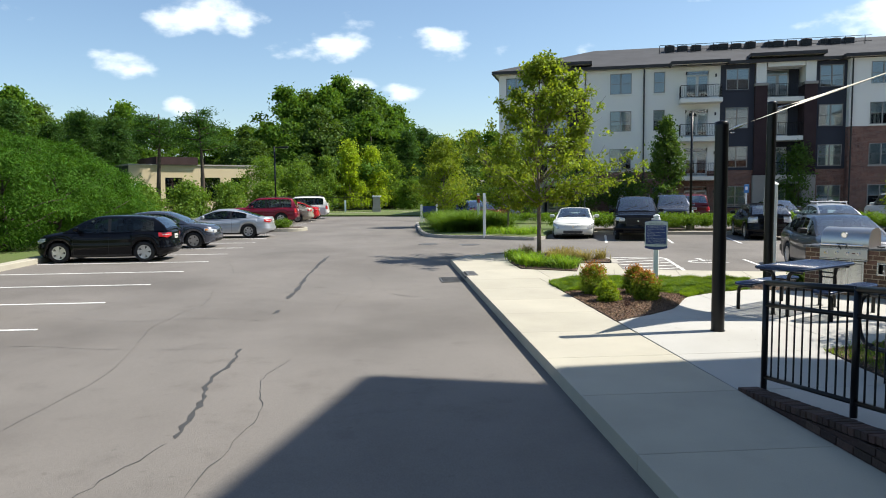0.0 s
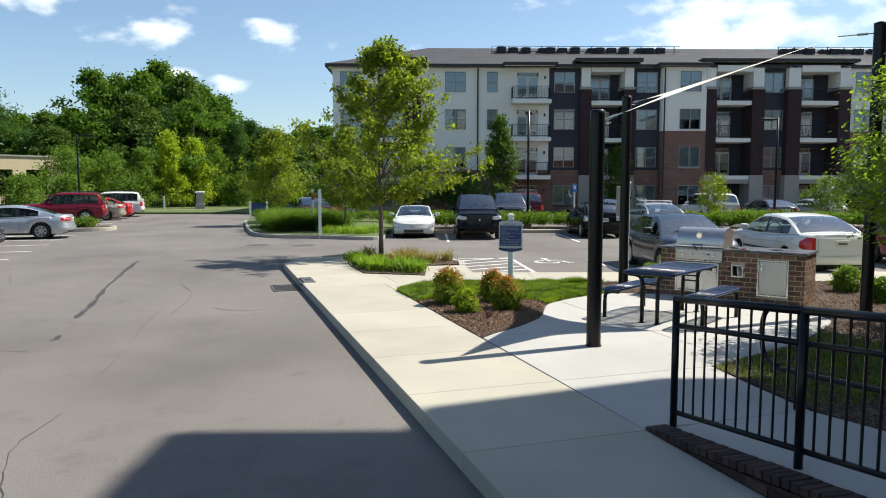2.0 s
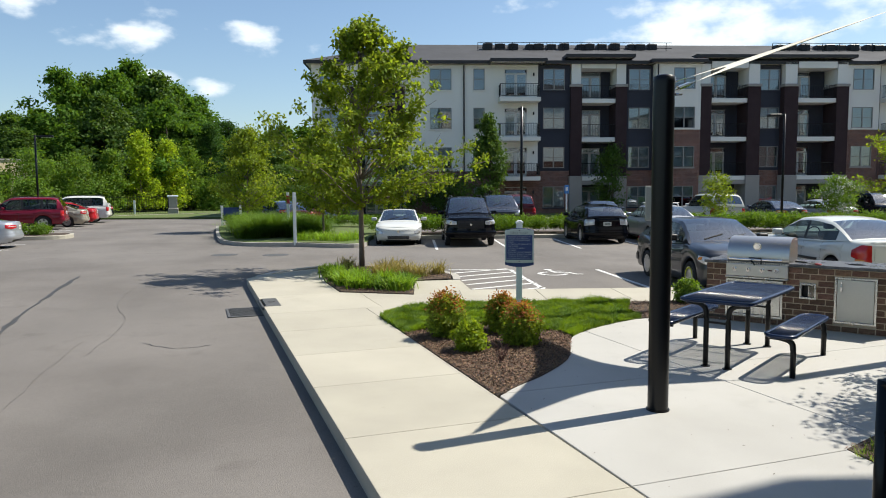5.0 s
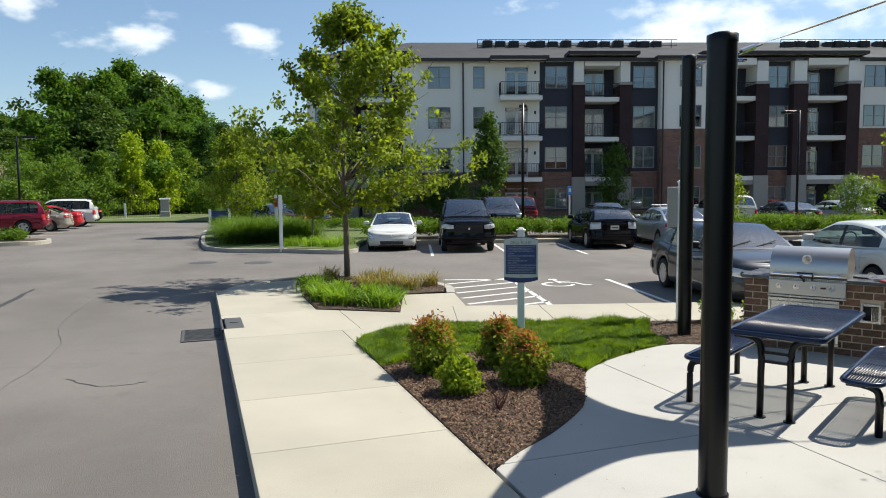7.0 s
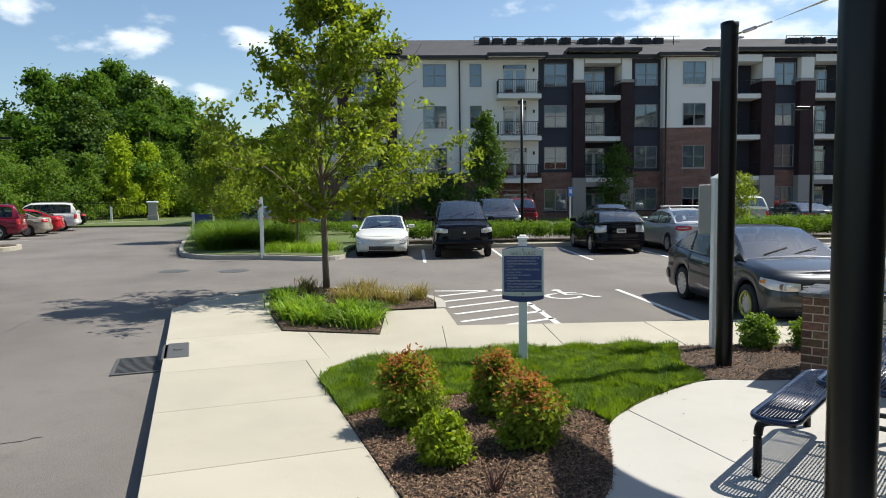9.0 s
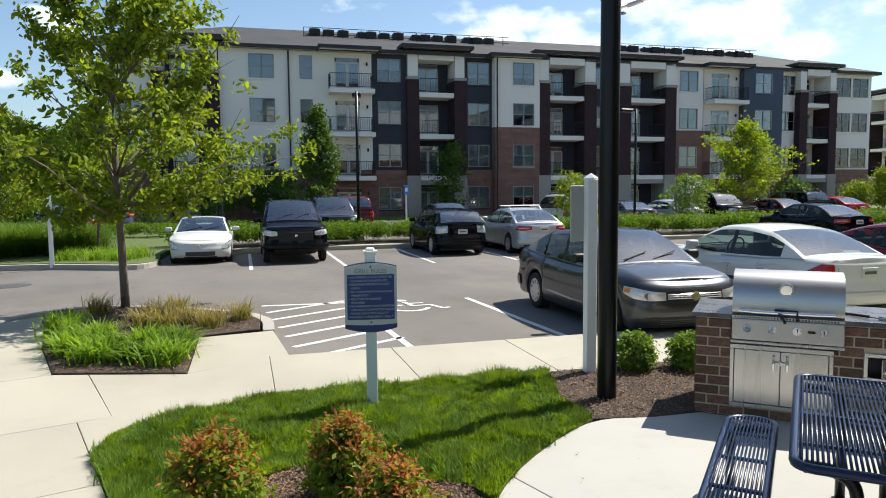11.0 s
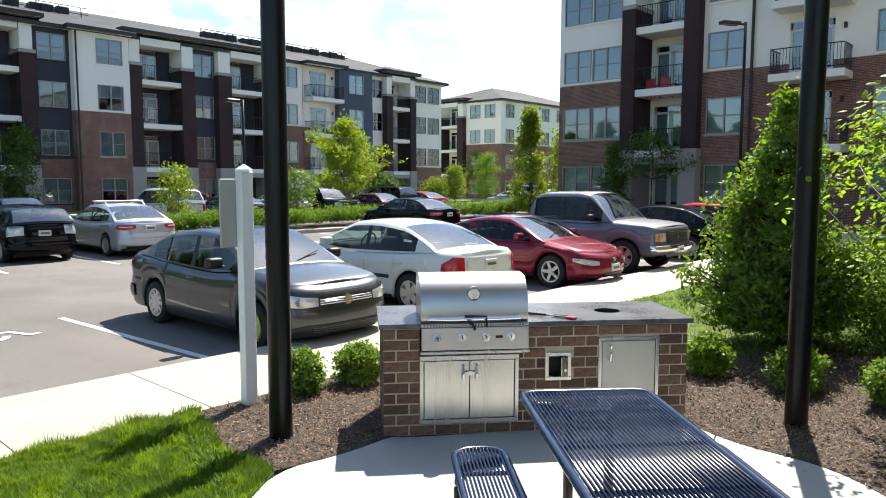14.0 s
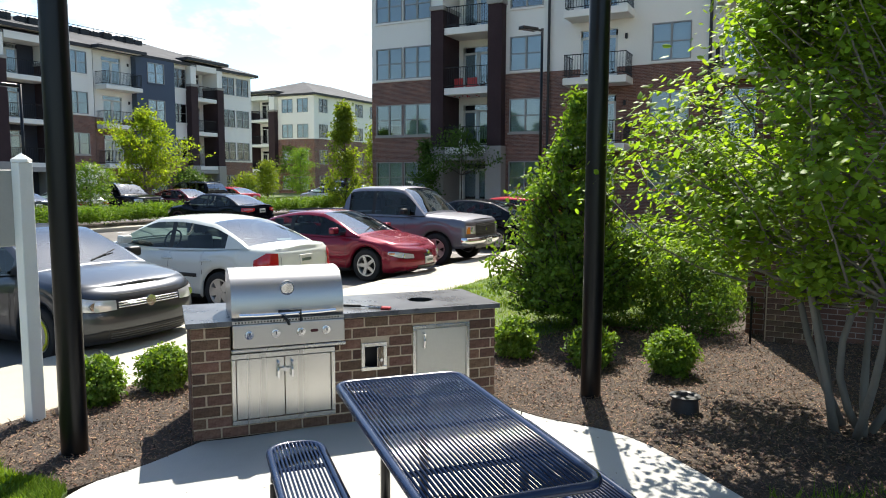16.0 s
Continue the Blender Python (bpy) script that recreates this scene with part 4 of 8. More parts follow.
for k, (a, b) in enumerate(((3.5, 20.5), (29.5, 45.3))):
    deck = thing("roof_rail", LOT @ pose(a, V_F + 4.6, 13.62), "thin dark railing round the roof equipment", "railing")
    for z in (0.1, 0.55, 1.02):
        part("rail", B(0, b - a, -0.02, 0.02, z - 0.02, z + 0.02), BLACK, deck)
    for i in range(int((b - a) / 1.5) + 1):
        part("post", B(1.5 * i - 0.025, 1.5 * i + 0.025, -0.025, 0.025, -0.4, 1.02), BLACK, deck)
    ac0 = None
    rnd = random.Random(k)
    for i in range(14):
        u = a + 0.9 + 1.12 * i + (0.45 if i % 4 == 3 else 0)
        mm = LOT @ pose(u, V_F + 5.3 + 0.2 * (i % 2), 13.62 + 0.1 * rnd.random())
        ac0 = ac_unit(mm) if ac0 is None else (copy_thing(ac0, mm) and ac0)
for u in (22.0, 23.1, 24.4, 25.0):
    vent = thing("roof_vent", LOT @ pose(u, V_F + 4.0 + 0.3 * (u % 1), 13.45), "small dark vent on the shingle roof", "vent", "roof vents")
    part("hood", B(-0.2, 0.2, -0.2, 0.2, -0.1, 0.22, 0.04), BLACK_TRIM, vent)

# the house across the car park, facing the drive
U_R = 32.6
right = thing("apartment_building", LOT @ pose(U_R, 22.74, 0, 0, 0, -90), "four-storey brick and cream apartment house in shade", "building")
RB = [(0, 4.06, "T", "white", 0.0), (4.06, 4.79, "P", "", 0.2), (4.79, 7.33, "R", "white", 0.2), (7.33, 8.1, "P", "", 0.2), (8.1, 10.3, "W", "white", 0.0), (10.3, 11.2, "X", "white", 0.0), (11.2, 14.55, "B", "white", 0.0), (14.55, 17.9, "W", "white", 0), (17.9, 20.9, "B", "white", 0), (20.9, 26, "T", "white", 0)]
RF = [0.4, 3.55, 6.62, 9.7, 12.7]
facade(right, RB, RF, 2, 8)
part("core", B(0.1, 25.9, 1.9, 15, -0.3, 12.5), STUCCO, right, "plain cream house body")
part("side_wall", B(0.0, 0.25, 0.26, 15, -0.3, 7.2), BRICK_FLAT, right)
part("side_wall", B(0.01, 0.25, 0.26, 15, 7.2, 12.7), STUCCO, right)
hip_roof(right, 0, 26, 0, 15, 12.95, 2.5, 0.55)
for x in (10.42, 17.92):
    part("downpipe", cyl(bmesh.new(), (x, -0.12, 0), (x, -0.12, 12.6), 0.07, seg=8), TRIM_DARK, right)

# a third house far behind: its end wall and its front meet in the corner that is seen
FU, FV = 68.7, 54.9
far = thing("apartment_building", LOT @ pose(FU, FV, 0), "distant four-storey cream and brick apartment house", "building")
facade(far, [(0, 3.6, "W", "white", 0), (3.6, 7.6, "W", "white", 0), (7.6, 11.6, "W", "white", 0), (11.6, 17, "T", "white", 0), (17, 21.5, "W", "white", 0)], FLOOR_Z + [EAVE], 2, 12)
part("core", B(1.9, 21.4, 1.9, 15, -0.3, 11.9), STUCCO, far, "plain cream house body")
hip_roof(far, 0, 21.5, 0, 15, 12.2, 2.6, 0.55)
far_end = thing("apartment_building", LOT @ pose(FU, FV + 15, 0, 0, 0, -90), "end wing of the distant apartment house with balconies", "building")
facade(far_end, [(0, 2.7, "W", "white", 0), (2.7, 4.3, "w", "white", 0), (4.3, 5.3, "P", "", 0.3), (5.3, 8.3, "R", "white", 0.3), (8.3, 9.3, "P", "", 0.3), (9.3, 14.74, "T", "white", 0)], FLOOR_Z + [EAVE], 2, 14)
hip_roof(far_end, 4.3, 9.3, -0.4, 6, 12.66, 0.7, 0.5, "porch_roof")

# the house beside the camera, whose shadow lies over the walk
near = thing("apartment_building", LOT @ pose(8.3, 1.1, 0), "tall brick apartment house beside the grill place, with an added unseen wing", "building")
part("brick_wall", B(0, 22, -32, 0, -0.3, 6.2), BRICK_FLAT, near, "brown brick lower walls")
part("wall", B(0.02, 21.98, -31.98, -0.02, 6.2, 16.2), STUCCO, near, "cream stucco upper walls")
part("bay", B(1.15, 6.0, 0.004, 0.86, 12.7, 16.2), STUCCO, near, "projecting cream top-floor bay")
hip_roof(near, 0, 22, -32, 0, 16.5, 3.0, 0.75)
# unseen wing, added to block the southern sky and deepen the near shade
part("brick_wall", B(-5.6, -0.004, -34, -13.5, -0.3, 6.2), BRICK_FLAT, near, "brown brick lower walls")
part("wall", B(-5.58, -0.004, -33.98, -13.52, 6.2, 16.2), STUCCO, near, "cream stucco upper walls")
hip_roof(near, -5.6, -0.8, -34, -13.5, 16.5, 1.2, 0.3)

# low tan building behind the trees
tan = thing("low_building", pose(-30.6, 65.0, 0, 0, 0, 33), "low tan masonry building with brown parapet behind trees", "building")
bm = bmesh.new()
holes = [(3.5, 5.3, 0.8, 3.7), (7.2, 9.4, 1.2, 3.7), (0.5, 1.4, 0.8, 3.0), (10.6, 12.5, 1.2, 3.7)]
wall_with_holes(bm, 0, 14, -0.3, 5.0, holes, 0, 0.3)
part("wall", bm, TAN, tan, "tan block wall")
# near-black block paints the dim inside seen through the panes
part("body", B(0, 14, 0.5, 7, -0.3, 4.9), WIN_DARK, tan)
part("parapet", B(2.6, 6.9, -0.3, 7, 5.05, 5.85), MAROON, tan, "brown metal parapet")
part("coping", B(-0.1, 14.1, -0.1, 7, 4.96, 5.1), STONE_BASE, tan)
for a, b, c, d in holes:
    part("window", B(a, b, 0.12, 0.14, c, d), GLASS, tan)


# ---- cars ----


def lathe(bm, profile, seg=28, axis="Y"):
    """Turns (radius, offset) pairs round the y axis."""
    rings = []
    for r, o in profile:
        rings.append([bm.verts.new((r * math.cos(a), o, r * math.sin(a))) for a in (2 * math.pi * i / seg for i in range(seg))])
    for A, C in zip(rings[:-1], rings[1:]):
        for i in range(seg):
            bm.faces.new((A[i], A[(i + 1) % seg], C[(i + 1) % seg], C[i]))
    return bm


WHEELS = {}


def wheel_meshes(r, spokes, style):
    key = (r, spokes, style)
    if key not in WHEELS:
        rr = r * 0.66
        ty = lathe(bmesh.new(), [(rr, 0.085), (r * 0.9, 0.1), (r * 0.985, 0.085), (r, 0.06), (r, -0.06), (r * 0.985, -0.085), (r * 0.9, -0.1), (rr, -0.085), (rr, 0.085)])
        rim = lathe(bmesh.new(), [(rr + 0.004, 0.094), (rr - 0.02, 0.092), (rr - 0.035, 0.06), (rr - 0.04, -0.08)])
        back = cyl(bmesh.new(), (0, 0.005, 0), (0, -0.03, 0), rr - 0.04, seg=20)
        sp = bmesh.new()
        cyl(sp, (0, 0.03, 0), (0, 0.085, 0), 0.075, 0.055, seg=14)
        for i in range(spokes):
            a = 2 * math.pi * i / spokes
            d, s = Vector((math.cos(a), 0, math.sin(a))), Vector((-math.sin(a), 0, math.cos(a)))
            w0, w1 = (0.035, 0.03) if style == "thin" else (0.05, 0.075)
            pts = [d * 0.05 - s * w0, d * 0.05 + s * w0, d * (rr - 0.025) + s * w1, d * (rr - 0.025) - s * w1]
            lo = [sp.verts.new(p + Vector((0, 0.05, 0))) for p in pts]
            hi = [sp.verts.new(p + Vector((0, 0.082 if k < 2 else 0.088, 0))) for k, p in enumerate(pts)]
            sp.faces.new(hi); sp.faces.new(lo[::-1])
            for k in range(4):
                sp.faces.new((lo[k], lo[(k + 1) % 4], hi[(k + 1) % 4], hi[k]))
        out = []
        for nm, b in (("tyre", ty), ("rim", rim), ("brake_disc", back), ("spokes", sp)):
            bmesh.ops.recalc_face_normals(b, faces=b.faces)
            me = bpy.data.meshes.new(nm)
            b.to_mesh(me); b.free()
            if nm in ("tyre",):
                me.shade_smooth()
            me.materials.append({"tyre": RUBBER, "rim": ALLOY, "brake_disc": BLACK_TRIM, "spokes": ALLOY}[nm])
            out.append(me)
        WHEELS[key] = out
    return WHEELS[key]


CAR_KINDS = {
    # x from the middle of the wheelbase, forward positive; f and r the overhangs; deck the height of bonnet, belt and boot
    "sedan": dict(wb=2.65, f=0.88, r=1.08, w=0.89, wheel=0.316, zb=0.2, deck=[(-2.41, 0.97), (-2.3, 1.015), (-1.8, 1.035), (-1.0, 0.985), (0.3, 0.95), (1.0, 1.0), (1.45, 0.965), (1.85, 0.9), (2.08, 0.835), (2.21, 0.775)],
                  cab=[(-1.9, 1.02), (-1.5, 1.215), (-1.0, 1.385), (-0.3, 1.45), (0.2, 1.425), (0.45, 1.345), (1.16, 0.975)], pillars=[-1.42, -1.06, -0.28, -0.18, 0.8], tumble=0.3, nf=3.0, nr=3.4),
    "coupe": dict(wb=2.8, f=0.98, r=1.1, w=0.925, wheel=0.33, zb=0.2, deck=[(-2.5, 0.93), (-2.4, 0.97), (-1.7, 0.985), (-0.6, 0.93), (0.3, 0.9), (1.0, 0.935), (1.5, 0.875), (1.95, 0.785), (2.2, 0.705), (2.33, 0.65), (2.38, 0.62)],
                  cab=[(-1.95, 0.98), (-1.4, 1.17), (-0.85, 1.32), (-0.25, 1.375), (0.15, 1.35), (0.42, 1.26), (1.2, 0.92)], pillars=[-1.32, -0.62, -0.52, 0.85], tumble=0.34, nf=2.2, nr=2.8),
    "sports": dict(wb=2.65, f=0.8, r=0.85, w=0.905, wheel=0.33, zb=0.16, deck=[(-2.18, 0.86), (-2.05, 0.93), (-1.5, 0.97), (-0.5, 0.9), (0.3, 0.87), (0.9, 0.87), (1.5, 0.79), (1.85, 0.7), (2.05, 0.62), (2.13, 0.57)],
                   cab=[(-1.85, 0.95), (-1.2, 1.12), (-0.7, 1.25), (-0.25, 1.305), (0.05, 1.28), (0.3, 1.19), (0.95, 0.86)], pillars=[-1.1, -0.55, 0.6], tumble=0.36, nf=2.2, nr=2.4),
    "hatch": dict(wb=2.64, f=0.85, r=0.8, w=0.9, wheel=0.325, zb=0.18, deck=[(-2.12, 0.93), (-2.0, 1.01), (-1.0, 0.985), (0.3, 0.95), (0.95, 0.99), (1.5, 0.94), (1.9, 0.865), (2.1, 0.79), (2.17, 0.75)],
                  cab=[(-2.06, 1.0), (-1.86, 1.22), (-1.62, 1.375), (-0.9, 1.455), (-0.2, 1.465), (0.2, 1.435), (0.45, 1.355), (1.2, 0.96)], pillars=[-1.62, -1.24, -0.3, -0.2, 0.84], tumble=0.26, nf=2.5, nr=3.2),
    "suv": dict(wb=2.79, f=0.92, r=1.1, w=0.955, wheel=0.385, zb=0.33, deck=[(-2.5, 1.06), (-2.4, 1.15), (-1.2, 1.14), (0.3, 1.11), (0.95, 1.16), (1.5, 1.14), (2.05, 1.08), (2.25, 1.03), (2.32, 1.0)],
                cab=[(-2.44, 1.14), (-2.3, 1.5), (-2.15, 1.7), (-1.8, 1.79), (-0.6, 1.81), (0.15, 1.78), (0.38, 1.68), (1.0, 1.15)], pillars=[-2.1, -1.42, -1.3, -0.45, -0.35, 0.72], tumble=0.2, nf=3.4, nr=4.2),
    "pickup": dict(wb=3.53, f=0.95, r=1.2, w=0.99, wheel=0.385, zb=0.42, deck=[(-2.97, 1.2), (-2.9, 1.23), (-0.95, 1.23), (-0.9, 1.18), (0.9, 1.17), (1.2, 1.21), (1.7, 1.2), (2.4, 1.14), (2.62, 1.09), (2.72, 1.06)],
                   cab=[(-1.0, 1.2), (-0.93, 1.6), (-0.8, 1.8), (-0.5, 1.86), (0.4, 1.87), (0.72, 1.83), (0.9, 1.73), (1.46, 1.19)], pillars=[-0.82, -0.1, 0.0, 1.17], tumble=0.2, nf=4.0, nr=5.0),
}
CAR_PAINTS = {}


def car_paint(name, c, metal=0.35, rough=0.26):
    if name not in CAR_PAINTS:
        CAR_PAINTS[name] = mat("car_paint_" + name, c, rough, metal, var=0.05, scale=1.2, fine=300, coat=0.7 if max(c) > 0.02 else 0.45, spec=0.1 if max(c) > 0.02 else 0.02)
    return CAR_PAINTS[name]


def pchip(pts, x):
    """Monotone cubic through the points: no overshoot, no kinks."""
    X, Y = [p[0] for p in pts], [p[1] for p in pts]
    if x <= X[0] or x >= X[-1]:
        return Y[0] if x <= X[0] else Y[-1]
    n = len(X)
    h = [X[i + 1] - X[i] for i in range(n - 1)]
    d = [(Y[i + 1] - Y[i]) / h[i] for i in range(n - 1)]
    g = [d[0]] + [0.0 if d[i - 1] * d[i] <= 0 else 2 * d[i - 1] * d[i] / (d[i - 1] + d[i]) for i in range(1, n - 1)] + [d[-1]]
    i = max(j for j in range(n - 1) if X[j] <= x)
    t = (x - X[i]) / h[i]
    return (2 * t ** 3 - 3 * t * t + 1) * Y[i] + (t ** 3 - 2 * t * t + t) * h[i] * g[i] + (3 * t * t - 2 * t ** 3) * Y[i + 1] + (t ** 3 - t * t) * h[i] * g[i + 1]


SIDE_IN = [(0, 0.055), (0.07, 0.02), (0.3, 0.002), (0.5, 0.0), (0.62, 0.012), (0.7, 0.004), (0.86, 0.028), (0.95, 0.055), (1, 0.085)]
NOSE_IN = [(0, 0.11), (0.1, 0.04), (0.3, 0.0), (0.52, 0.0), (0.62, 0.025), (0.8, 0.045), (0.92, 0.09), (1, 0.19)]
NOSE_IN_TALL = [(0, 0.08), (0.1, 0.03), (0.22, 0.0), (0.36, 0.0), (0.42, 0.03), (0.8, 0.045), (0.94, 0.07), (1, 0.12)]
TAIL_IN = [(0, 0.1), (0.1, 0.03), (0.28, 0.0), (0.5, 0.0), (0.56, 0.035), (0.85, 0.045), (0.95, 0.055), (1, 0.085)]
FRACTIONS = [0, 0.05, 0.12, 0.22, 0.34, 0.46, 0.55, 0.62, 0.7, 0.78, 0.86, 0.93, 0.97, 1.0]


def car(kind, m, paint, label, spokes=10, style="thin", nose="plain", trim=False, rack=False, tail="side", simple=False, group="parked cars"):
    k = CAR_KINDS[kind]
    tall = kind in ("suv", "pickup")
    t = thing({"pickup": "pickup_truck", "suv": "suv"}.get(kind, "car"), m, label, {"pickup": "truck"}.get(kind, "car"), group)
    xf, xr, W, R = k["wb"] / 2 + k["f"], -k["wb"] / 2 - k["r"], k["w"], k["wheel"]
    ax = (k["wb"] / 2, -k["wb"] / 2)
    arch = R + 0.06
    deck, cab = k["deck"], k["cab"]

    def barrel(x):
        return W * (1 - 0.035 * (x / xf) ** 2)

    # half outline seen from above, from the middle of the nose round to the middle of the tail
    cf, cr, nq = 0.55 if not tall else 0.4, 0.5 if not tall else 0.3, 8 if simple else 18
    line = []
    for i in range(nq):
        a = math.pi / 2 * i / nq
        line.append((xf - cf + cf * math.cos(a) ** (2 / k["nf"]), math.sin(a) ** (2 / k["nf"])))
    side = sorted({*np.round(np.linspace(xr + cr, xf - cf, 14 if simple else 26), 3), *[round(a + d * arch, 3) for a in ax for d in (-1, -0.97, -0.88, -0.7, -0.4, 0, 0.4, 0.7, 0.88, 0.97, 1) if xr + cr < a + d * arch < xf - cf]}, reverse=True)
    line += [(x, 1.0) for x in side]
    for i in range(nq - 1, -1, -1):
        a = math.pi / 2 * i / nq
        line.append((xr + cr - cr * math.cos(a) ** (2 / k["nr"]), math.sin(a) ** (2 / k["nr"])))
    line = [(float(x), float(q) * barrel(float(x))) for x, q in line]
    M = len(line)
    normal, run = [], [0.0]
    for i in range(M):
        a, b = line[i - 1] if i else (line[1][0], -line[1][1]), line[i + 1] if i < M - 1 else (line[-2][0], -line[-2][1])
        dx, dy = b[0] - a[0], b[1] - a[1]
        l_ = math.hypot(dx, dy)
        normal.append((dy / l_, -dx / l_))
        if i:
            run.append(run[-1] + math.hypot(line[i][0] - line[i - 1][0], line[i][1] - line[i - 1][1]))
    total = run[-1]

    def place(s, z, off=0.0, end=1, tt=None):
        """A point of the painted side: s runs from the middle of the nose (or tail) towards +y."""
        sg, q = (1 if s >= 0 else -1), abs(s)
        q = q if end > 0 else total - q
        x, y = float(np.interp(q, run, [p[0] for p in line])), float(np.interp(q, run, [p[1] for p in line]))
        nx, ny = float(np.interp(q, run, [p[0] for p in normal])), float(np.interp(q, run, [p[1] for p in normal]))
        wn_, wt_ = max(nx, 0) ** 2, max(-nx, 0) ** 2
        zt = pchip(deck, x - (NOSE_IN_TALL if tall else NOSE_IN)[-1][1] * wn_ + TAIL_IN[-1][1] * wt_) - 0.03 * (1 - wn_)
        zb = k["zb"] + (0.03 if nx > 0.5 else 0.06 if nx < -0.5 else 0.0)
        if abs(ny) > 0.6:
            for a in ax:
                if abs(x - a) < arch:
                    zb = max(zb, R + math.sqrt(arch ** 2 - (x - a) ** 2))
        if tt is None:
            tt = min(1, max(0, (z - zb) / (zt - zb)))
            z = min(z, zt)
        else:
            z = zb + (zt - zb) * tt
        ins = pchip(SIDE_IN, tt) * (1 - wn_ - wt_) + pchip(NOSE_IN_TALL if tall else NOSE_IN, tt) * wn_ + pchip(TAIL_IN, tt) * wt_
        return (x - nx * (ins - off), sg * max(0.0, y - ny * (ins - off)), z)

    def s_at(x):
        return float(np.interp(-x, [-p[0] for p in line], run))

    bm = bmesh.new()
    cols = {}
    for sg in (1, -1):
        for i in range(M):
            if sg < 0 and i in (0, M - 1):
                cols[sg, i] = cols[1, i]
            else:
                cols[sg, i] = [bm.verts.new(place(sg * run[i] if run[i] else 0.0, 0, tt=q)) for q in FRACTIONS]
    for sg in (1, -1):
        for i in range(M - 1):
            A, C = cols[sg, i], cols[sg, i + 1]
            for j in range(len(FRACTIONS) - 1):
                f_ = (A[j], C[j], C[j + 1], A[j + 1])
                bm.faces.new(f_ if sg > 0 else f_[::-1])
    QS = (0.93, 0.8, 0.5, 0.2)
    xd_, xa_ = cab[0][0], cab[-1][0]
    rows = []
    for i in range(M):
        p, r_ = cols[1, i][-1].co, cols[-1, i][-1].co
        if i in (0, M - 1):
            rows.append([cols[1, i][-1]] * (2 * len(QS) + 2))
            continue
        zc = pchip(deck, p.x)
        bed = kind == "pickup" and xr + 0.1 < p.x < -1.05
        well = xd_ + 0.22 < p.x < xa_ - 0.3
        row = [cols[1, i][-1]]
        for q in QS + tuple(-q for q in QS[::-1]):
            z = zc + (0.035 if not tall else 0.03) * (1 - q * q) * min(1, p.y / 0.4) if not (bed or well) else zc if abs(q) > 0.9 else zc - (0.52 if bed else 0.46)
            row.append(bm.verts.new((p.x, p.y * q, z)))
        rows.append(row + [cols[-1, i][-1]])
    for A, C in zip(rows[:-1], rows[1:]):
        for j in range(len(A) - 1):
            q = []
            for v in (A[j], A[j + 1], C[j + 1], C[j]):
                if v not in q:
                    q.append(v)
            if len(q) > 2:
                bm.faces.new(q)
    bmesh.ops.recalc_face_normals(bm, faces=bm.faces)
    body = part("body", bm, paint, t, smooth=True)
    body.data.set_sharp_from_angle(angle=radians(48))

    def patch(name, s0, s1, z0, z1, off, material, end=1, n=None, parent=None, label=""):
        """A panel, lamp or seam that lies on the body between two runs; the heights are numbers or pairs from one end to the other."""
        n = n or max(2, int(abs(s1 - s0) / 0.045) + 1)
        vs, fs = [], []
        rn = 4
        for i in range(n + 1):
            w = i / n
            a = z0 if not isinstance(z0, tuple) else float(np.interp(w, np.linspace(0, 1, len(z0)), z0))
            b = z1 if not isinstance(z1, tuple) else float(np.interp(w, np.linspace(0, 1, len(z1)), z1))
            for j in range(rn + 1):
                rim = i in (0, n) or j in (0, rn)
                vs.append(place(s0 + (s1 - s0) * w, a + (b - a) * j / rn, 0.004 + 0.5 * off if rim else 0.004 + off, end))
        for i in range(n):
            for j in range(rn):
                f_ = (i * (rn + 1) + j, (i + 1) * (rn + 1) + j, (i + 1) * (rn + 1) + j + 1, i * (rn + 1) + j + 1)
                fs.append(f_ if (s1 > s0) == (end > 0) else f_[::-1])
        return mesh_part(name, vs, fs, material, parent or t, label, smooth=True)

    # cabin: roof and posts in paint, each pane its own mesh
    xd, xa = cab[0][0], cab[-1][0]
    xc = cab[2][0]
    xb = cab[-3][0]
    cx = sorted({*np.round(np.linspace(xd, xa, 14 if simple else 26), 3), *k["pillars"], *[round(p[0], 3) for p in cab], round(xa - 0.06, 3), round(xd + 0.05, 3)})
    rows = []
    for x in cx:
        w = barrel(x) - 0.065
        zb, zr = pchip(deck, x) - 0.025, pchip(cab, x)
        H = max(zr - zb, 0.01)
        wr = w - k["tumble"] * H - (0.05 if x > xb or x < xc else 0.0) * min(1, H)
        half = [(w, zb), (w - (w - wr) * 0.06, zb + 0.06 * H), (wr + 0.03 * H, zr - 0.13 * H), (wr - 0.02, zr - 0.05 * H), (wr * 0.92, zr - 0.006 * H), (wr * 0.7, zr + 0.018), (wr * 0.35, zr + 0.032), (0, zr + 0.037)]
        rows.append([(x, y, z) for y, z in half] + [(x, -y, z) for y, z in half[-2::-1]])
    m_ = len(rows[0])
    groups = {}
    pil = k["pillars"]
    for j in range(len(cx) - 1):
        xm = (cx[j] + cx[j + 1]) / 2
        for i in range(m_ - 1):
            key = "roof"
            if i in (1, m_ - 3):
                if pil[0] < xm < pil[-1]:
                    key = ("pillar", sum(p < xm for p in pil), i)
                for s, (a, b) in enumerate(zip(pil[:-1], pil[1:])):
                    if a < xm < b and b - a > 0.13:
                        key = ("side_window", s, i)
            elif 4 <= i <= m_ - 6 and xb + 0.02 < xm < xa - 0.05:
                key = "windshield"
            elif 4 <= i <= m_ - 6 and xd + 0.04 < xm < xc - 0.02:
                key = "rear_window"
            groups.setdefault(key, []).append(((j, i), (j, i + 1), (j + 1, i + 1), (j + 1, i)))
    for key, quads in groups.items():
        idx, vs, fs = {}, [], []
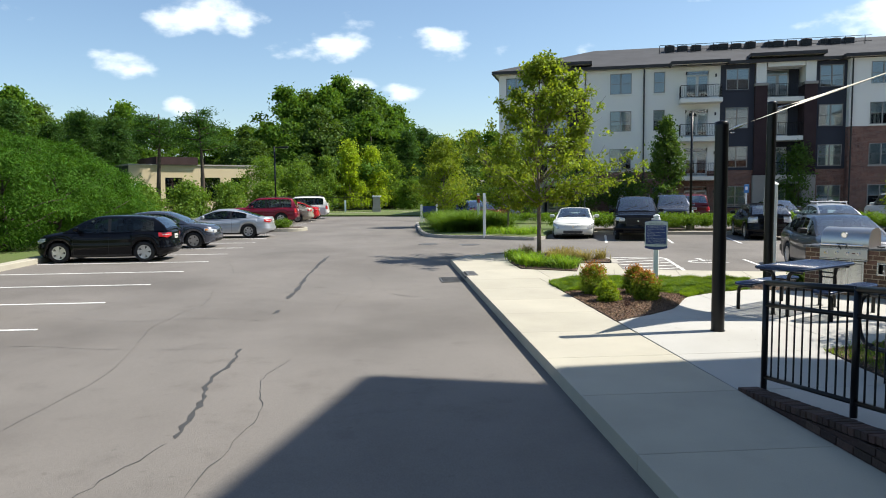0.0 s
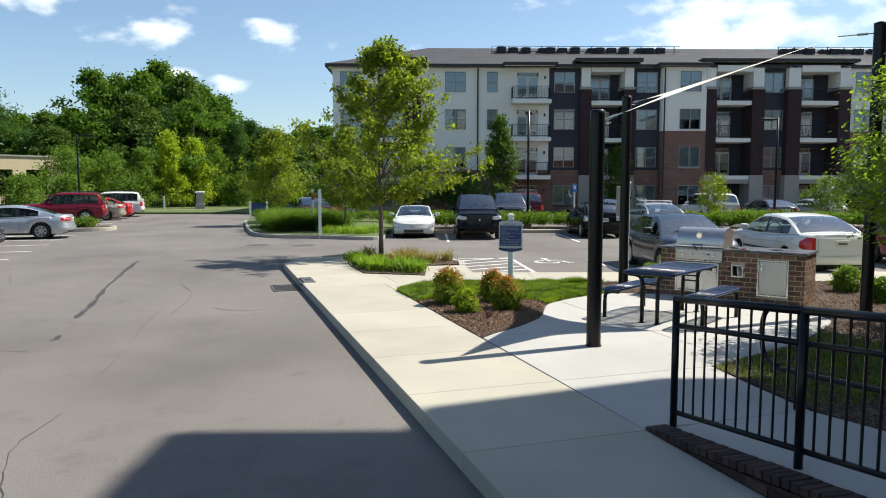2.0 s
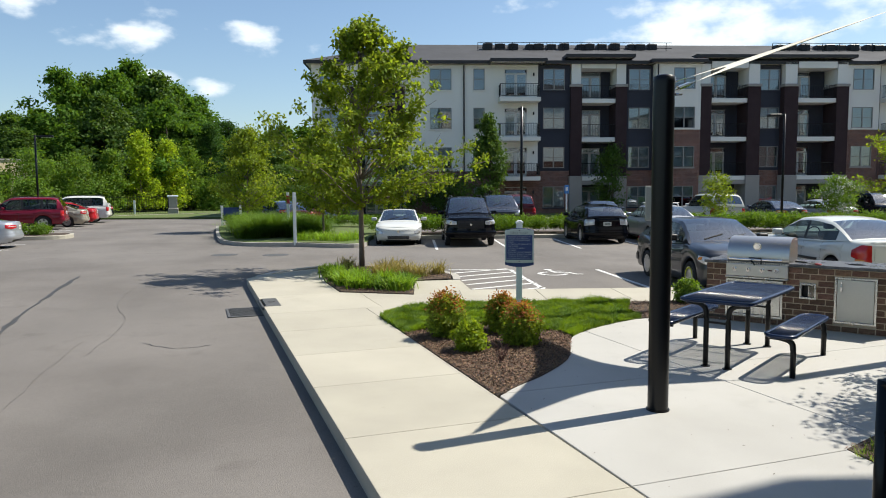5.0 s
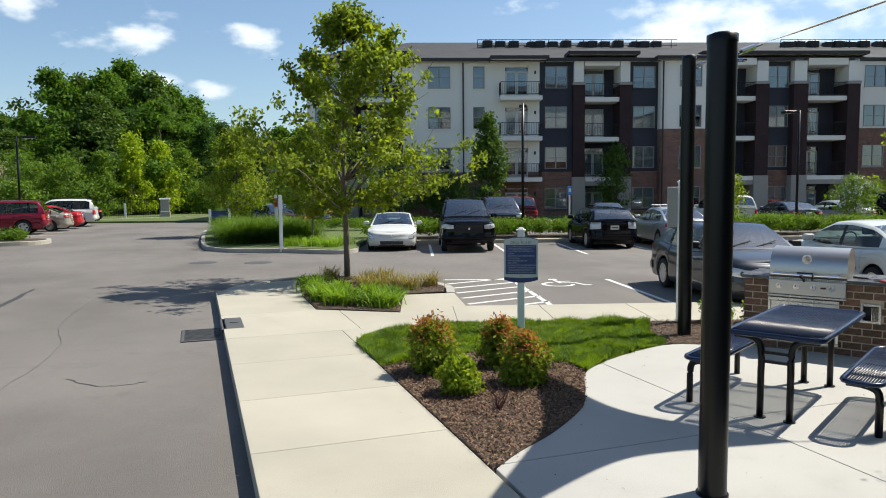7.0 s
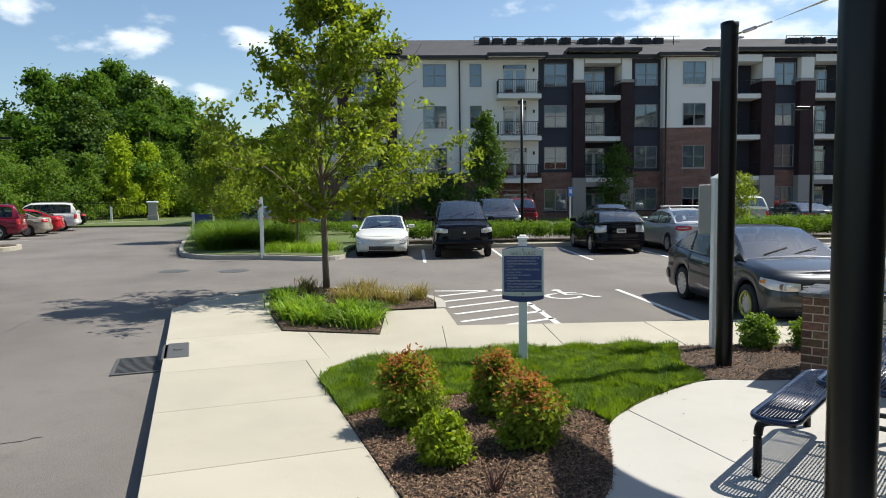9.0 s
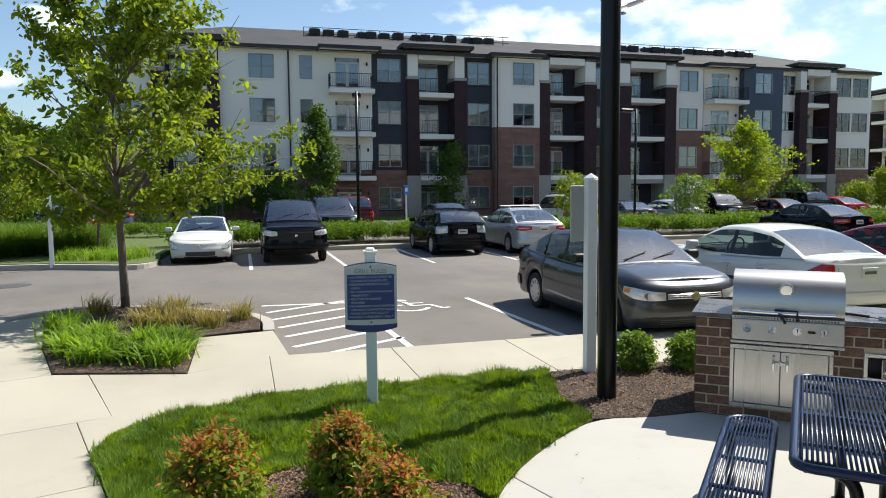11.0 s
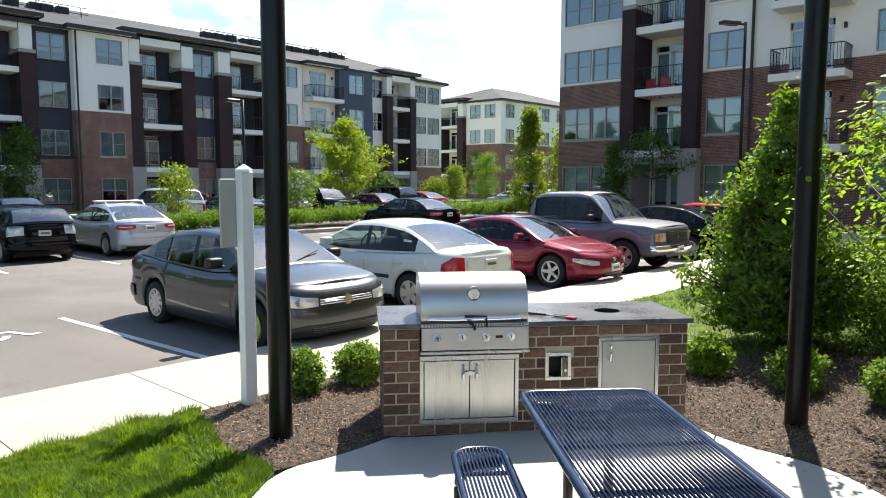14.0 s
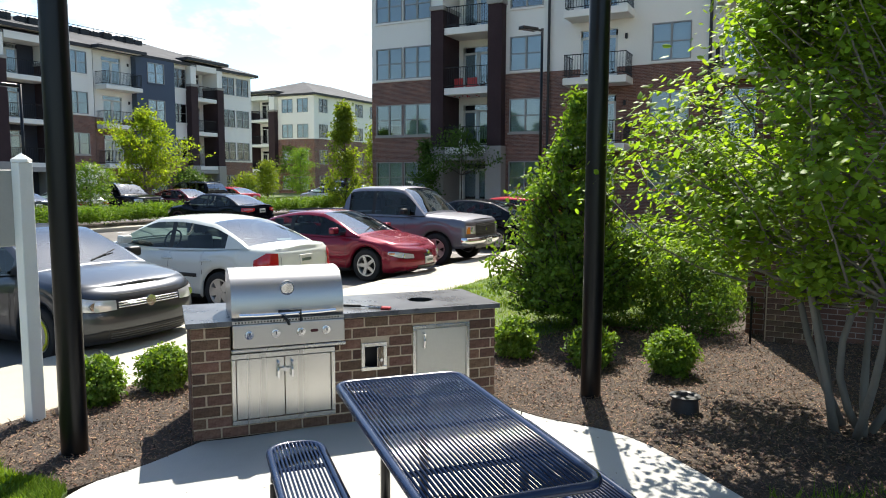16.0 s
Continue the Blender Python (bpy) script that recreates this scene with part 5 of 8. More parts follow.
        for q in quads:
            f_ = []
            for c in q:
                if c not in idx:
                    idx[c] = len(vs); vs.append(rows[c[0]][c[1]])
                f_.append(idx[c])
            fs.append(f_)
        nm = key if isinstance(key, str) else key[0]
        ob = mesh_part(nm, vs, fs, {"roof": paint, "pillar": BLACK_TRIM, "side_window": CAR_GLASS}.get(nm, WINDSHIELD), t, smooth=True)
        if nm == "roof":
            ob.data.set_sharp_from_angle(angle=radians(35))
    fl = bmesh.new()
    tub = []
    for i in range(11):
        x = xd + 0.1 + (xa - xd - 0.25) * i / 10
        z, w, low_ = pchip(deck, x) + 0.014, barrel(x) - 0.085, 0.44 if xd + 0.3 < x < xa - 0.38 else 0.0
        tub.append([fl.verts.new((x, y, zz)) for y, zz in ((w * 0.925, z), (w * 0.78, z - low_), (-w * 0.78, z - low_), (-w * 0.925, z))])
    for A, C in zip(tub[:-1], tub[1:]):
        for j in range(3):
            fl.faces.new((A[j], A[j + 1], C[j + 1], C[j]))
    part("interior", fl, SEAT_DARK, t)
    part("dashboard", B(xb + 0.25, xa - 0.22, -W * 0.72, W * 0.72, pchip(deck, xb) - 0.1, pchip(deck, xb) + 0.06, 0.03), SEAT, t)
    zs = pchip(deck, 0)
    for y in (-0.38, 0.38):
        s = B(xb - 0.72, xb - 0.56, y - 0.22, y + 0.22, zs - 0.42, zs + 0.2, 0.05, 2)
        box(s, xb - 0.7, xb - 0.6, y - 0.12, y + 0.12, zs + 0.24, zs + 0.4, 0.04, 2)
        part("seat", s, SEAT, t, smooth=True)
    if kind != "pickup":
        s = B(xb - 1.5, xb - 1.34, -W * 0.65, W * 0.65, zs - 0.42, zs + 0.14, 0.05, 2)
        for y in (-0.4, 0.4):
            box(s, xb - 1.48, xb - 1.38, y - 0.11, y + 0.11, zs + 0.14, zs + 0.3, 0.04, 2)
        part("rear_seat", s, SEAT, t, smooth=True)
    part("steering_wheel", tube(bmesh.new(), [(xb + 0.0 - 0.06 * math.sin(a), 0.38 + 0.17 * math.cos(a), zs + 0.1 + 0.16 * math.sin(a)) for a in (2 * math.pi * i / 14 for i in range(14))], 0.015, 6, closed=True), BLACK_TRIM, t)
    for a in ax:
        for s in (1, -1):
            w = new("wheel"); w.parent = t
            w.matrix_basis = pose(a, s * (W - 0.125), R, 0, 0, 0 if s > 0 else 180)
            for me in wheel_meshes(R, spokes, style):
                o = new(me.name.split(".")[0], me); o.parent = w
    part("underbody", B(xr + 0.35, xf - 0.4, -W * 0.76, W * 0.76, k["zb"] - 0.02, k["zb"] + 0.46), BLACK_TRIM, t)
    # nose
    top = pchip(deck, xf - 0.12)
    if kind in ("sedan", "hatch"):
        gz, gw = (0.62, 0.715), 0.44
        hl = [("headlight", 0.45, 1.1, (0.62, 0.61, 0.63, 0.7), (0.725, 0.745, 0.78, 0.79))]
        low = (0.27, 0.385, 0.55)
    elif kind == "coupe":
        gz, gw = (0.48, 0.56), 0.16
        hl = [("headlight", 0.5, 1.08, (0.5, 0.5, 0.53, 0.58), (0.57, 0.6, 0.63, 0.64))]
        low = (0.24, 0.33, 0.38)
    elif kind == "sports":
        gz, gw = (0.245, 0.375), 0.42
        hl = [("headlight", 0.62, 1.2, (0.46, 0.45, 0.5, 0.6), (0.53, 0.6, 0.66, 0.68))]
        low = (0.19, 0.225, 0.5)
    elif kind == "suv":
        gz, gw = (0.68, 0.98), 0.5
        hl = [("headlight", 0.54, 1.05, (0.83, 0.82, 0.84, 0.88), (0.95, 0.98, 1.0, 0.98))]
        low = (0.36, 0.5, 0.62)
    else:
        gz, gw = (0.72, 1.02), 0.56
        hl = [("headlight", 0.6, 0.95, (0.78, 0.78), (0.97, 0.97))]
        low = (0.4, 0.47, 0.5)
    gp = patch("grille", -gw, gw, gz[0], gz[1], 0.006, BLACK_TRIM)
    bars = {"sedan": 3, "hatch": 2, "coupe": 1, "sports": 5, "suv": 3, "pickup": 7}[kind]
    for i in range(bars):
        z = gz[0] + (gz[1] - gz[0]) * (i + 0.75) / (bars + 0.5)
        patch("grille_bar", -gw + 0.015, gw - 0.015, z - 0.006, z + 0.008, 0.016, CHROME if nose == "bars" else IRON if kind == "sports" else BLACK_TRIM, parent=gp)
    bx = place(0, (gz[0] + gz[1]) / 2 if kind not in ("sports", "coupe") else top - 0.1, 0.0)
    part("badge", cyl(bmesh.new(), (bx[0] - 0.03, 0, bx[2]), (bx[0] + 0.024, 0, bx[2]), 0.065 if nose == "bars" else 0.04, seg=20), CHROME, t)
    patch("lower_intake", -low[2], low[2], low[0], low[1], 0.014, BLACK_TRIM)
    if nose == "bars":
        for s in (-1, 1):
            patch("fog_recess", s * 0.56, s * 0.86, low[0] + 0.01, (low[1] + 0.01, low[1] - 0.03), 0.014, BLACK_TRIM)
        for i in range(3):
            patch("intake_slat", -low[2] + 0.02, low[2] - 0.02, low[0] + 0.02 + 0.03 * i, low[0] + 0.03 + 0.03 * i, 0.022, IRON)
    if not simple:
        patch("bonnet_seam", -gw - 0.05, gw + 0.05, top - 0.055, top - 0.047, 0.002, BLACK_TRIM, n=10)
    if tall:
        bz = (k["zb"] + 0.1, k["zb"] + 0.27)
        patch("front_bumper", -1.05, 1.05, bz[0], bz[1], 0.06, CHROME if kind == "pickup" else paint, n=22)
    for s in (1, -1):
        for nm, s0, s1, za, zb_ in hl:
            if s > 0:
                lamp = patch(nm, s0, s1, za, zb_, 0.012, LAMP_CLEAR)
            else:
                lamp = patch(nm, -s0, -s1, za, zb_, 0.012, LAMP_CLEAR)
            w = s0 + 0.4 * (s1 - s0)
            zc = sum(za[:2]) / 4 + sum(zb_[:2]) / 4
            pc = place(s * w, zc, 0.006)
            part("reflector", cyl(bmesh.new(), (pc[0] - 0.05, pc[1], zc), (pc[0] + 0.012, pc[1], zc), 0.045 if not tall else 0.065, seg=14), CHROME, lamp)
            if not tall:
                patch("lamp_surround", s * (s0 + 0.02), s * (s1 - 0.03), tuple(q - 0.012 for q in za), tuple(q + 0.01 for q in zb_), 0.003, BLACK_TRIM, parent=lamp)
            if kind in ("pickup", "coupe", "sedan"):
                patch("indicator", s * (s1 - 0.16), s * (s1 - 0.02), za[-1], zb_[-1] - 0.02, 0.016, LAMP_AMBER, parent=lamp)
        # tail
        zt = pchip(deck, xr + 0.1)
        if tail == "clear":
            tl = (0.5, 0.95, (zt - 0.26, zt - 0.3), (zt - 0.02, zt + 0.0))
        elif trim:
            tl = (0.62, 1.04, (zt - 0.4, zt - 0.36, zt - 0.3), (zt - 0.06, zt - 0.05, zt - 0.16))
        elif tall:
            tl = (0.72, 1.02, (zt - 0.36, zt - 0.36), (zt - 0.08, zt - 0.06))
        else:
            tl = (0.42, 1.02, (zt - 0.19, zt - 0.24, zt - 0.2), (zt - 0.085, zt - 0.08, zt - 0.07))
        lt = patch("taillight", s * tl[0], s * tl[1], tl[2], tl[3], 0.014, LAMP_CLEAR if tail == "clear" else LAMP_RED, end=-1)
        if tail != "clear":
            patch("lamp_strip", s * (tl[0] + 0.08), s * (tl[1] - 0.1), tl[2][0] + 0.03, tl[2][0] + 0.06, 0.019, LAMP_CLEAR if not trim else LAMP_AMBER, end=-1, parent=lt)
        mz = pchip(deck, xa - 0.35) + 0.085
        mr = B(-0.075, 0.065, -0.11, 0.11, -0.065, 0.075, 0.05, 3)
        bmesh.ops.transform(mr, matrix=pose(xa - 0.5, s * (W + 0.1), mz), verts=mr.verts)
        mo = part("mirror", mr, paint if nose != "bars" and kind != "pickup" else BLACK_TRIM, t, smooth=True)
        part("mirror_arm", B(xa - 0.53, xa - 0.46, s * W - 0.06, s * W + 0.04, mz - 0.07, mz - 0.03, 0.01), BLACK_TRIM, mo)
        two = kind not in ("coupe", "sports", "pickup")
        zh = zs - 0.15
        for xh in ([-0.2, -1.08] if two else [-0.35]):
            p = place(s * s_at(xh), zh)
            part("door_handle", B(xh - 0.11, xh + 0.11, p[1] - 0.012, p[1] + 0.026, zh - 0.018, zh + 0.018, 0.012, 2), paint, t, smooth=True)
        zlo = k["zb"] + 0.06
        for xs_ in ((0.86, -0.23, -0.98) if two else (0.9, -0.62)):
            s_ = s_at(xs_)
            patch("door_seam", s * (s_ - 0.004), s * (s_ + 0.004), zlo, pchip(deck, xs_) - 0.055, 0.0015, BLACK_TRIM, n=2)
        s0, s1 = s_at(ax[0] - arch - 0.02), s_at(ax[1] + arch + 0.02)
        patch("side_sill", s * s0, s * s1, k["zb"] - 0.01, k["zb"] + 0.06, 0.012, BLACK_TRIM, n=8)
        if trim:
            patch("side_moulding", s * (s0 + 0.05), s * (s1 - 0.05), 0.53, 0.59, 0.014, BLACK_TRIM, n=12)
        if kind == "pickup":
            patch("side_band", s * s0, s * (s1 + 0.0), k["zb"] + 0.05, k["zb"] + 0.2, 0.006, BEIGE, n=10)
    patch("rear_bumper", -1.1, 1.1, k["zb"] + 0.14, k["zb"] + 0.33, 0.03, paint if kind != "pickup" else CHROME, end=-1, n=20)
    patch("rear_valance", -0.7, 0.7, k["zb"] + 0.05, k["zb"] + 0.13, 0.004, BLACK_TRIM, end=-1, n=10)
    if not simple and kind not in ("hatch", "suv"):
        zt = pchip(deck, xr + 0.1)
        for y in (-1, 1):
            patch("boot_seam", y * 0.56, y * 0.566, k["zb"] + 0.36, zt - 0.04, 0.002, BLACK_TRIM, end=-1, n=2)
    zp = {"hatch": 0.78, "suv": 0.95}.get(kind, zt - 0.19)
    pp = place(0, zp, 0, -1)
    pl = part("number_plate", B(pp[0] - 0.02, pp[0] + 0.06, -0.155, 0.155, zp - 0.075, zp + 0.075, 0.006), PLATE, t)
    part("plate_bar", B(pp[0] - 0.026, pp[0] - 0.019, -0.11, 0.11, zp - 0.025, zp + 0.02), PLATE_BAR, pl)
    if nose == "plate":
        zp = low[1] + 0.1
        pp = place(0, zp, 0.06 if tall else 0.0)
        pl = part("number_plate", B(pp[0] - 0.05, pp[0] + 0.02, -0.155, 0.155, zp - 0.075, zp + 0.075, 0.006), PLATE, t)
        part("plate_bar", B(pp[0] + 0.019, pp[0] + 0.026, -0.11, 0.11, zp - 0.025, zp + 0.02), PLATE_BAR, pl)
    if kind == "suv" or rack:
        zr = pchip(cab, (xb + xc) / 2)
        for s in (1, -1):
            part("roof_rail", tube(bmesh.new(), [(xb - 0.1, s * W * 0.62, zr - 0.01), (xb - 0.2, s * W * 0.62, zr + 0.07), (xc + 0.3, s * W * 0.62, zr + 0.07), (xc + 0.15, s * W * 0.62, zr - 0.03)], 0.018, 6), BLACK_TRIM if kind == "suv" else ALLOY, t)
        if rack:
            for x in (xb - 0.35, xc + 0.55):
                part("cross_bar", B(x - 0.03, x + 0.03, -W * 0.78, W * 0.78, zr + 0.08, zr + 0.115, 0.01), ALLOY, t)
    for s in (0.25, -0.25):
        part("wiper", tube(bmesh.new(), [(xa - 0.1, s - 0.2, pchip(cab, xa - 0.1) + 0.04), (xa - 0.25, s + 0.25, pchip(cab, xa - 0.25) + 0.05)], 0.009, 5), BLACK_TRIM, t)
    return t


def parked(kind, u, v, face, *a, **k):
    """In the lot's frame; face +1 looks to the apartment house, -1 to the walk."""
    return car(kind, LOT @ pose(u, v, ROAD_Z, 0, 0, 90 * face), *a, **k)


BEIGE = car_paint("beige", (0.4, 0.36, 0.28), 0.4)
GREY = car_paint("grey", (0.062, 0.066, 0.075), 0.78, 0.34)
WHITE = car_paint("white", (0.62, 0.63, 0.6), 0.0)
PEARL = car_paint("pearl", (0.66, 0.68, 0.64), 0.0)
RED = car_paint("red", (0.19, 0.008, 0.024), 0.3)
MAR = car_paint("maroon", (0.1, 0.012, 0.016), 0.3)
BLK = car_paint("black", (0.003, 0.0035, 0.006), 0.0)
SILVER = car_paint("silver", (0.5, 0.52, 0.55), 0.7, 0.4)
SLATE = car_paint("slate", (0.1, 0.11, 0.14), 0.7)
TRUCK = car_paint("blue_grey", (0.16, 0.16, 0.185), 0.7, 0.42)
BRIGHT = car_paint("bright_red", (0.4, 0.015, 0.02), 0.1)
NAVYB = car_paint("navy", (0.02, 0.03, 0.07), 0.3)

jetta = parked("sedan", 4.36, 9.5, -1, GREY, "dark grey sedan with a yellow-ringed spare front wheel", nose="bars")
parked("sedan", 7.6, 9.95, 1, PEARL, "white sedan with black side mouldings", spokes=5, style="wide", trim=True)
parked("coupe", 11.5, 9.85, -1, RED, "dark red coupe with five-spoke wheels", spokes=5, nose="plate")
parked("pickup", 14.7, 10.3, -1, TRUCK, "blue-grey pickup truck with chrome bumper", spokes=5, style="wide", nose="plate")
parked("sedan", 18.5, 9.9, 1, BLK, "black sedan parked beside the pickup", spokes=10)
parked("hatch", 21.3, 9.9, 1, BRIGHT, "red hatchback far along the row", simple=True)
parked("sports", -2.76, 23.0, -1, WHITE, "white low sports coupe parked at the hedge", spokes=6)
parked("suv", -0.05, 22.3, -1, BLK, "black off-road SUV with roof rails", spokes=6, style="wide")
parked("hatch", 5.25, 22.8, 1, BLK, "black hybrid hatchback with clear tail lamps", tail="clear")
parked("sedan", 7.8, 22.45, 1, SILVER, "silver sedan with a roof rack", rack=True)
parked("sedan", 19.9, 21.9, 1, BLK, "black sedan backed by the hedge", spokes=10)
for kind, u, v, f, p, lab in (("sedan", -8.2, 33.5, 1, MAR, "maroon sedan beyond the hedge"), ("suv", 2.4, 31.5, -1, SLATE, "dark blue SUV beyond the hedge"), ("suv", 3.9, 36.5, 1, MAR, "maroon SUV behind a parked SUV"),
                              ("sedan", 8.0, 32.0, -1, SLATE, "dark slate sedan parked beyond the hedge"), ("suv", 14.2, 32.5, 1, WHITE, "white SUV beyond the hedge"), ("sedan", 18.0, 33.0, 1, SLATE, "grey sedan beyond the hedge"),
                              ("sedan", 20.8, 33.0, 1, SILVER, "silver sedan beyond the hedge"), ("suv", 24.5, 33.5, -1, BLK, "black boxy SUV parked near the round tree"), ("sedan", 27.0, 31.5, -1, MAR, "maroon sedan near the hedge"),
                              ("suv", 31.5, 36.0, 1, BLK, "black off-roader with a spare wheel"), ("sedan", 34.3, 35.5, 1, BRIGHT, "red sedan by the far trees"), ("sedan", 42, 33, 1, SILVER, "silver sedan parked far off"), ("suv", 47, 36, 1, SLATE, "dark minivan parked far off"), ("hatch", 51, 37, 1, WHITE, "white hatchback parked far off")):
    parked(kind, u, v, f, p, lab, simple=True)
for kind, x, y, ang, p, lab, sp in (("hatch", -13.75, 14.6, 180, BLK, "black five-door hatchback with alloy wheels", 5), ("sedan", -13.6, 19.85, 0, SLATE, "dark blue-grey sedan parked nose out", 5), ("coupe", -12.7, 26.0, 180, SILVER, "silver two-door coupe in the far row", 7),
                                    ("suv", -13.2, 40.2, 180, RED, "red SUV in the far row", 5), ("sedan", -12.4, 43.2, 180, BEIGE, "beige sedan in the far row", 5), ("sedan", -12.2, 46.0, 180, BRIGHT, "red sedan in the far row", 5), ("suv", -11.8, 49.0, 180, WHITE, "white SUV in the far row", 5),
                                    ("sedan", -12.2, 55.5, 190, BLK, "black sedan at the end of the row", 5), ("sedan", -14.15, 3.2, 180, BLK, "black sedan at the edge of the row", 5), ("sedan", 1.5, 41, 100, NAVYB, "dark blue sedan by the ornamental grass", 5), ("sedan", 4.0, 44, 100, SLATE, "blue sedan by the entrance", 5)):
    car(kind, pose(x, y, ROAD_Z, 0, 0, ang), p, lab, spokes=sp, style="wide" if sp == 5 else "thin", simple=y > 30)
part("wheel_ring", lathe(bmesh.new(), [(0.16, 0.1), (0.17, 0.112), (0.195, 0.112), (0.2, 0.1)]), YELLOW, [c for c in jetta.children if c.name.startswith("wheel")][1], "yellow ring of the spare wheel")


# ---- plants ----


def fast_mesh(name, V, F, material):
    """V (n,3), F (m,4) arrays into one mesh."""
    me = bpy.data.meshes.new(name)
    me.vertices.add(len(V)); me.vertices.foreach_set("co", np.asarray(V, np.float32).ravel())
    k = F.shape[1]
    me.loops.add(F.size); me.loops.foreach_set("vertex_index", F.astype(np.int32).ravel())
    me.polygons.add(len(F)); me.polygons.foreach_set("loop_start", np.arange(0, F.size, k, dtype=np.int32))
    me.polygons.foreach_set("loop_total", np.full(len(F), k, np.int32))
    me.update(calc_edges=True)
    me.validate()
    me.materials.append(material)
    return me


def leaf_cloud(P, N, size, rng, aspect=0.55, droop=0.25, fold=0.22, oval=False, noise=0.75):
    """Folded diamond leaves at P, roughly facing N: two triangles each side of the midrib."""
    n = len(P)
    N = N + rng.normal(0, noise, (n, 3)); N /= np.linalg.norm(N, axis=1, keepdims=True) + 1e-9
    A = rng.normal(0, 1, (n, 3)); A[:, 2] -= droop
    A -= (A * N).sum(1, keepdims=True) * N; A /= np.linalg.norm(A, axis=1, keepdims=True) + 1e-9
    S = np.cross(N, A)
    L = size * rng.uniform(0.65, 1.3, (n, 1))
    W = L * aspect * 0.5
    if oval:
        # rounder blade: two points a side, cupped along the midrib and curled at the tip
        B_ = P + A * L * 0.5
        v = np.stack([P, P + A * L * 0.28 + S * W * 0.92 - N * L * fold * 0.4, P + A * L * 0.66 + S * W * 0.85 - N * L * (fold * 0.4 + 0.05), P + A * L - N * L * 0.16, P + A * L * 0.66 - S * W * 0.85 - N * L * (fold * 0.4 + 0.05), P + A * L * 0.28 - S * W * 0.92 - N * L * fold * 0.4, B_], 1).reshape(-1, 3)
        i = np.arange(n)[:, None] * 7
        return v, np.concatenate([i + [0, 1, 6], i + [1, 2, 6], i + [2, 3, 6], i + [3, 4, 6], i + [4, 5, 6], i + [5, 0, 6]], 0)
    v = np.stack([P, P + A * L * 0.45 + S * W - N * L * fold * 0.5, P + A * L - N * L * 0.1, P + A * L * 0.45 - S * W - N * L * fold * 0.5], 1).reshape(-1, 3)
    i = np.arange(n)[:, None] * 4
    return v, np.concatenate([i + [0, 1, 2], i + [0, 2, 3]], 0)


def limb(bm, a, b, r0, r1, rng, bend=0.08, seg=6, steps=5):
    a, b = Vector(a), Vector(b)
    L = (b - a).length
    off = Vector(rng.normal(0, bend * L, 3)); off2 = Vector(rng.normal(0, bend * L * 0.6, 3))
    pts, rs = [], []
    for i in range(steps + 1):
        t = i / steps
        pts.append(a.lerp(b, t) + off * math.sin(math.pi * t) + off2 * math.sin(2 * math.pi * t) * 0.5)
        rs.append(r0 + (r1 - r0) * t)
    tube(bm, pts, 0, seg, rs=rs)
    return pts


def crown_points(rng, shape, z0, z1, rad, clumps, leaves, spread, gaps=0.35, lump=0.3):
    """Clump centres inside an uneven crown and leaves round each."""
    C, Cn = [], []
    ph = rng.uniform(0, 6.28, 6)
    while len(C) < clumps:
        t = rng.uniform(0, 1)
        if shape == "oval":
            r = math.sqrt(max(0.0, 1 - (2 * t - 1) ** 2)) * (0.75 + 0.25 * (1 - t))
        elif shape == "egg":
            r = (math.sin(math.pi * min(1, t * 0.86 + 0.14) ** 0.75)) ** 0.8
        elif shape == "cone":
            r = (1 - t) ** 0.85 * (1 if t > 0.08 else 0.6 + 5 * t) + 0.03
        elif shape == "holly":
            r = float(np.interp(t, [0, 0.18, 0.35, 0.55, 0.75, 0.85, 0.89, 1], [0.72, 1.0, 0.86, 0.6, 0.28, 0.11, 0.03, 0.02]))
            if rng.random() > r + 0.04:
                continue
        elif shape == "vase":
            r = float(np.interp(t, [0, 0.12, 0.35, 0.5, 0.65, 0.85, 1], [0.35, 0.75, 1.0, 0.82, 0.55, 0.32, 0.05]))
        elif shape == "loose":
            r = float(np.interp(t, [0, 0.1, 0.3, 0.55, 0.8, 1], [0.45, 0.85, 1.0, 0.78, 0.45, 0.08]))
        elif shape == "dome":
            r = math.sqrt(max(0, 1 - t * t))
        elif shape == "column":
            r = min(1, 4 * t + 0.5) * (1 - max(0, (t - 0.7) / 0.3)) ** 0.5
        else:
            r = 1
        a = rng.uniform(0, 2 * math.pi)
        k = 1 + lump * (math.sin(2 * a + ph[0] + 5 * t) * 0.5 + math.sin(3 * a + ph[1] - 9 * t) * 0.5 + 0.6 * math.sin(11 * t + ph[2] + a))
        if math.sin(5 * a + ph[3]) * math.sin(13 * t + ph[4]) > 1 - gaps:
            continue
        q = rng.uniform(0.25, 1) ** 0.5
        C.append((rad * r * k * q * math.cos(a), rad * r * k * q * math.sin(a), z0 + (z1 - z0) * t))
        Cn.append((math.cos(a) * r, math.sin(a) * r, 0.55))
    C, Cn = np.array(C), np.array(Cn)
    per = max(1, leaves // clumps)
    P = np.repeat(C, per, 0) + rng.normal(0, 1, (clumps * per, 3)) * np.array([spread, spread, spread * 0.7])
    return C, P, np.repeat(Cn, per, 0)


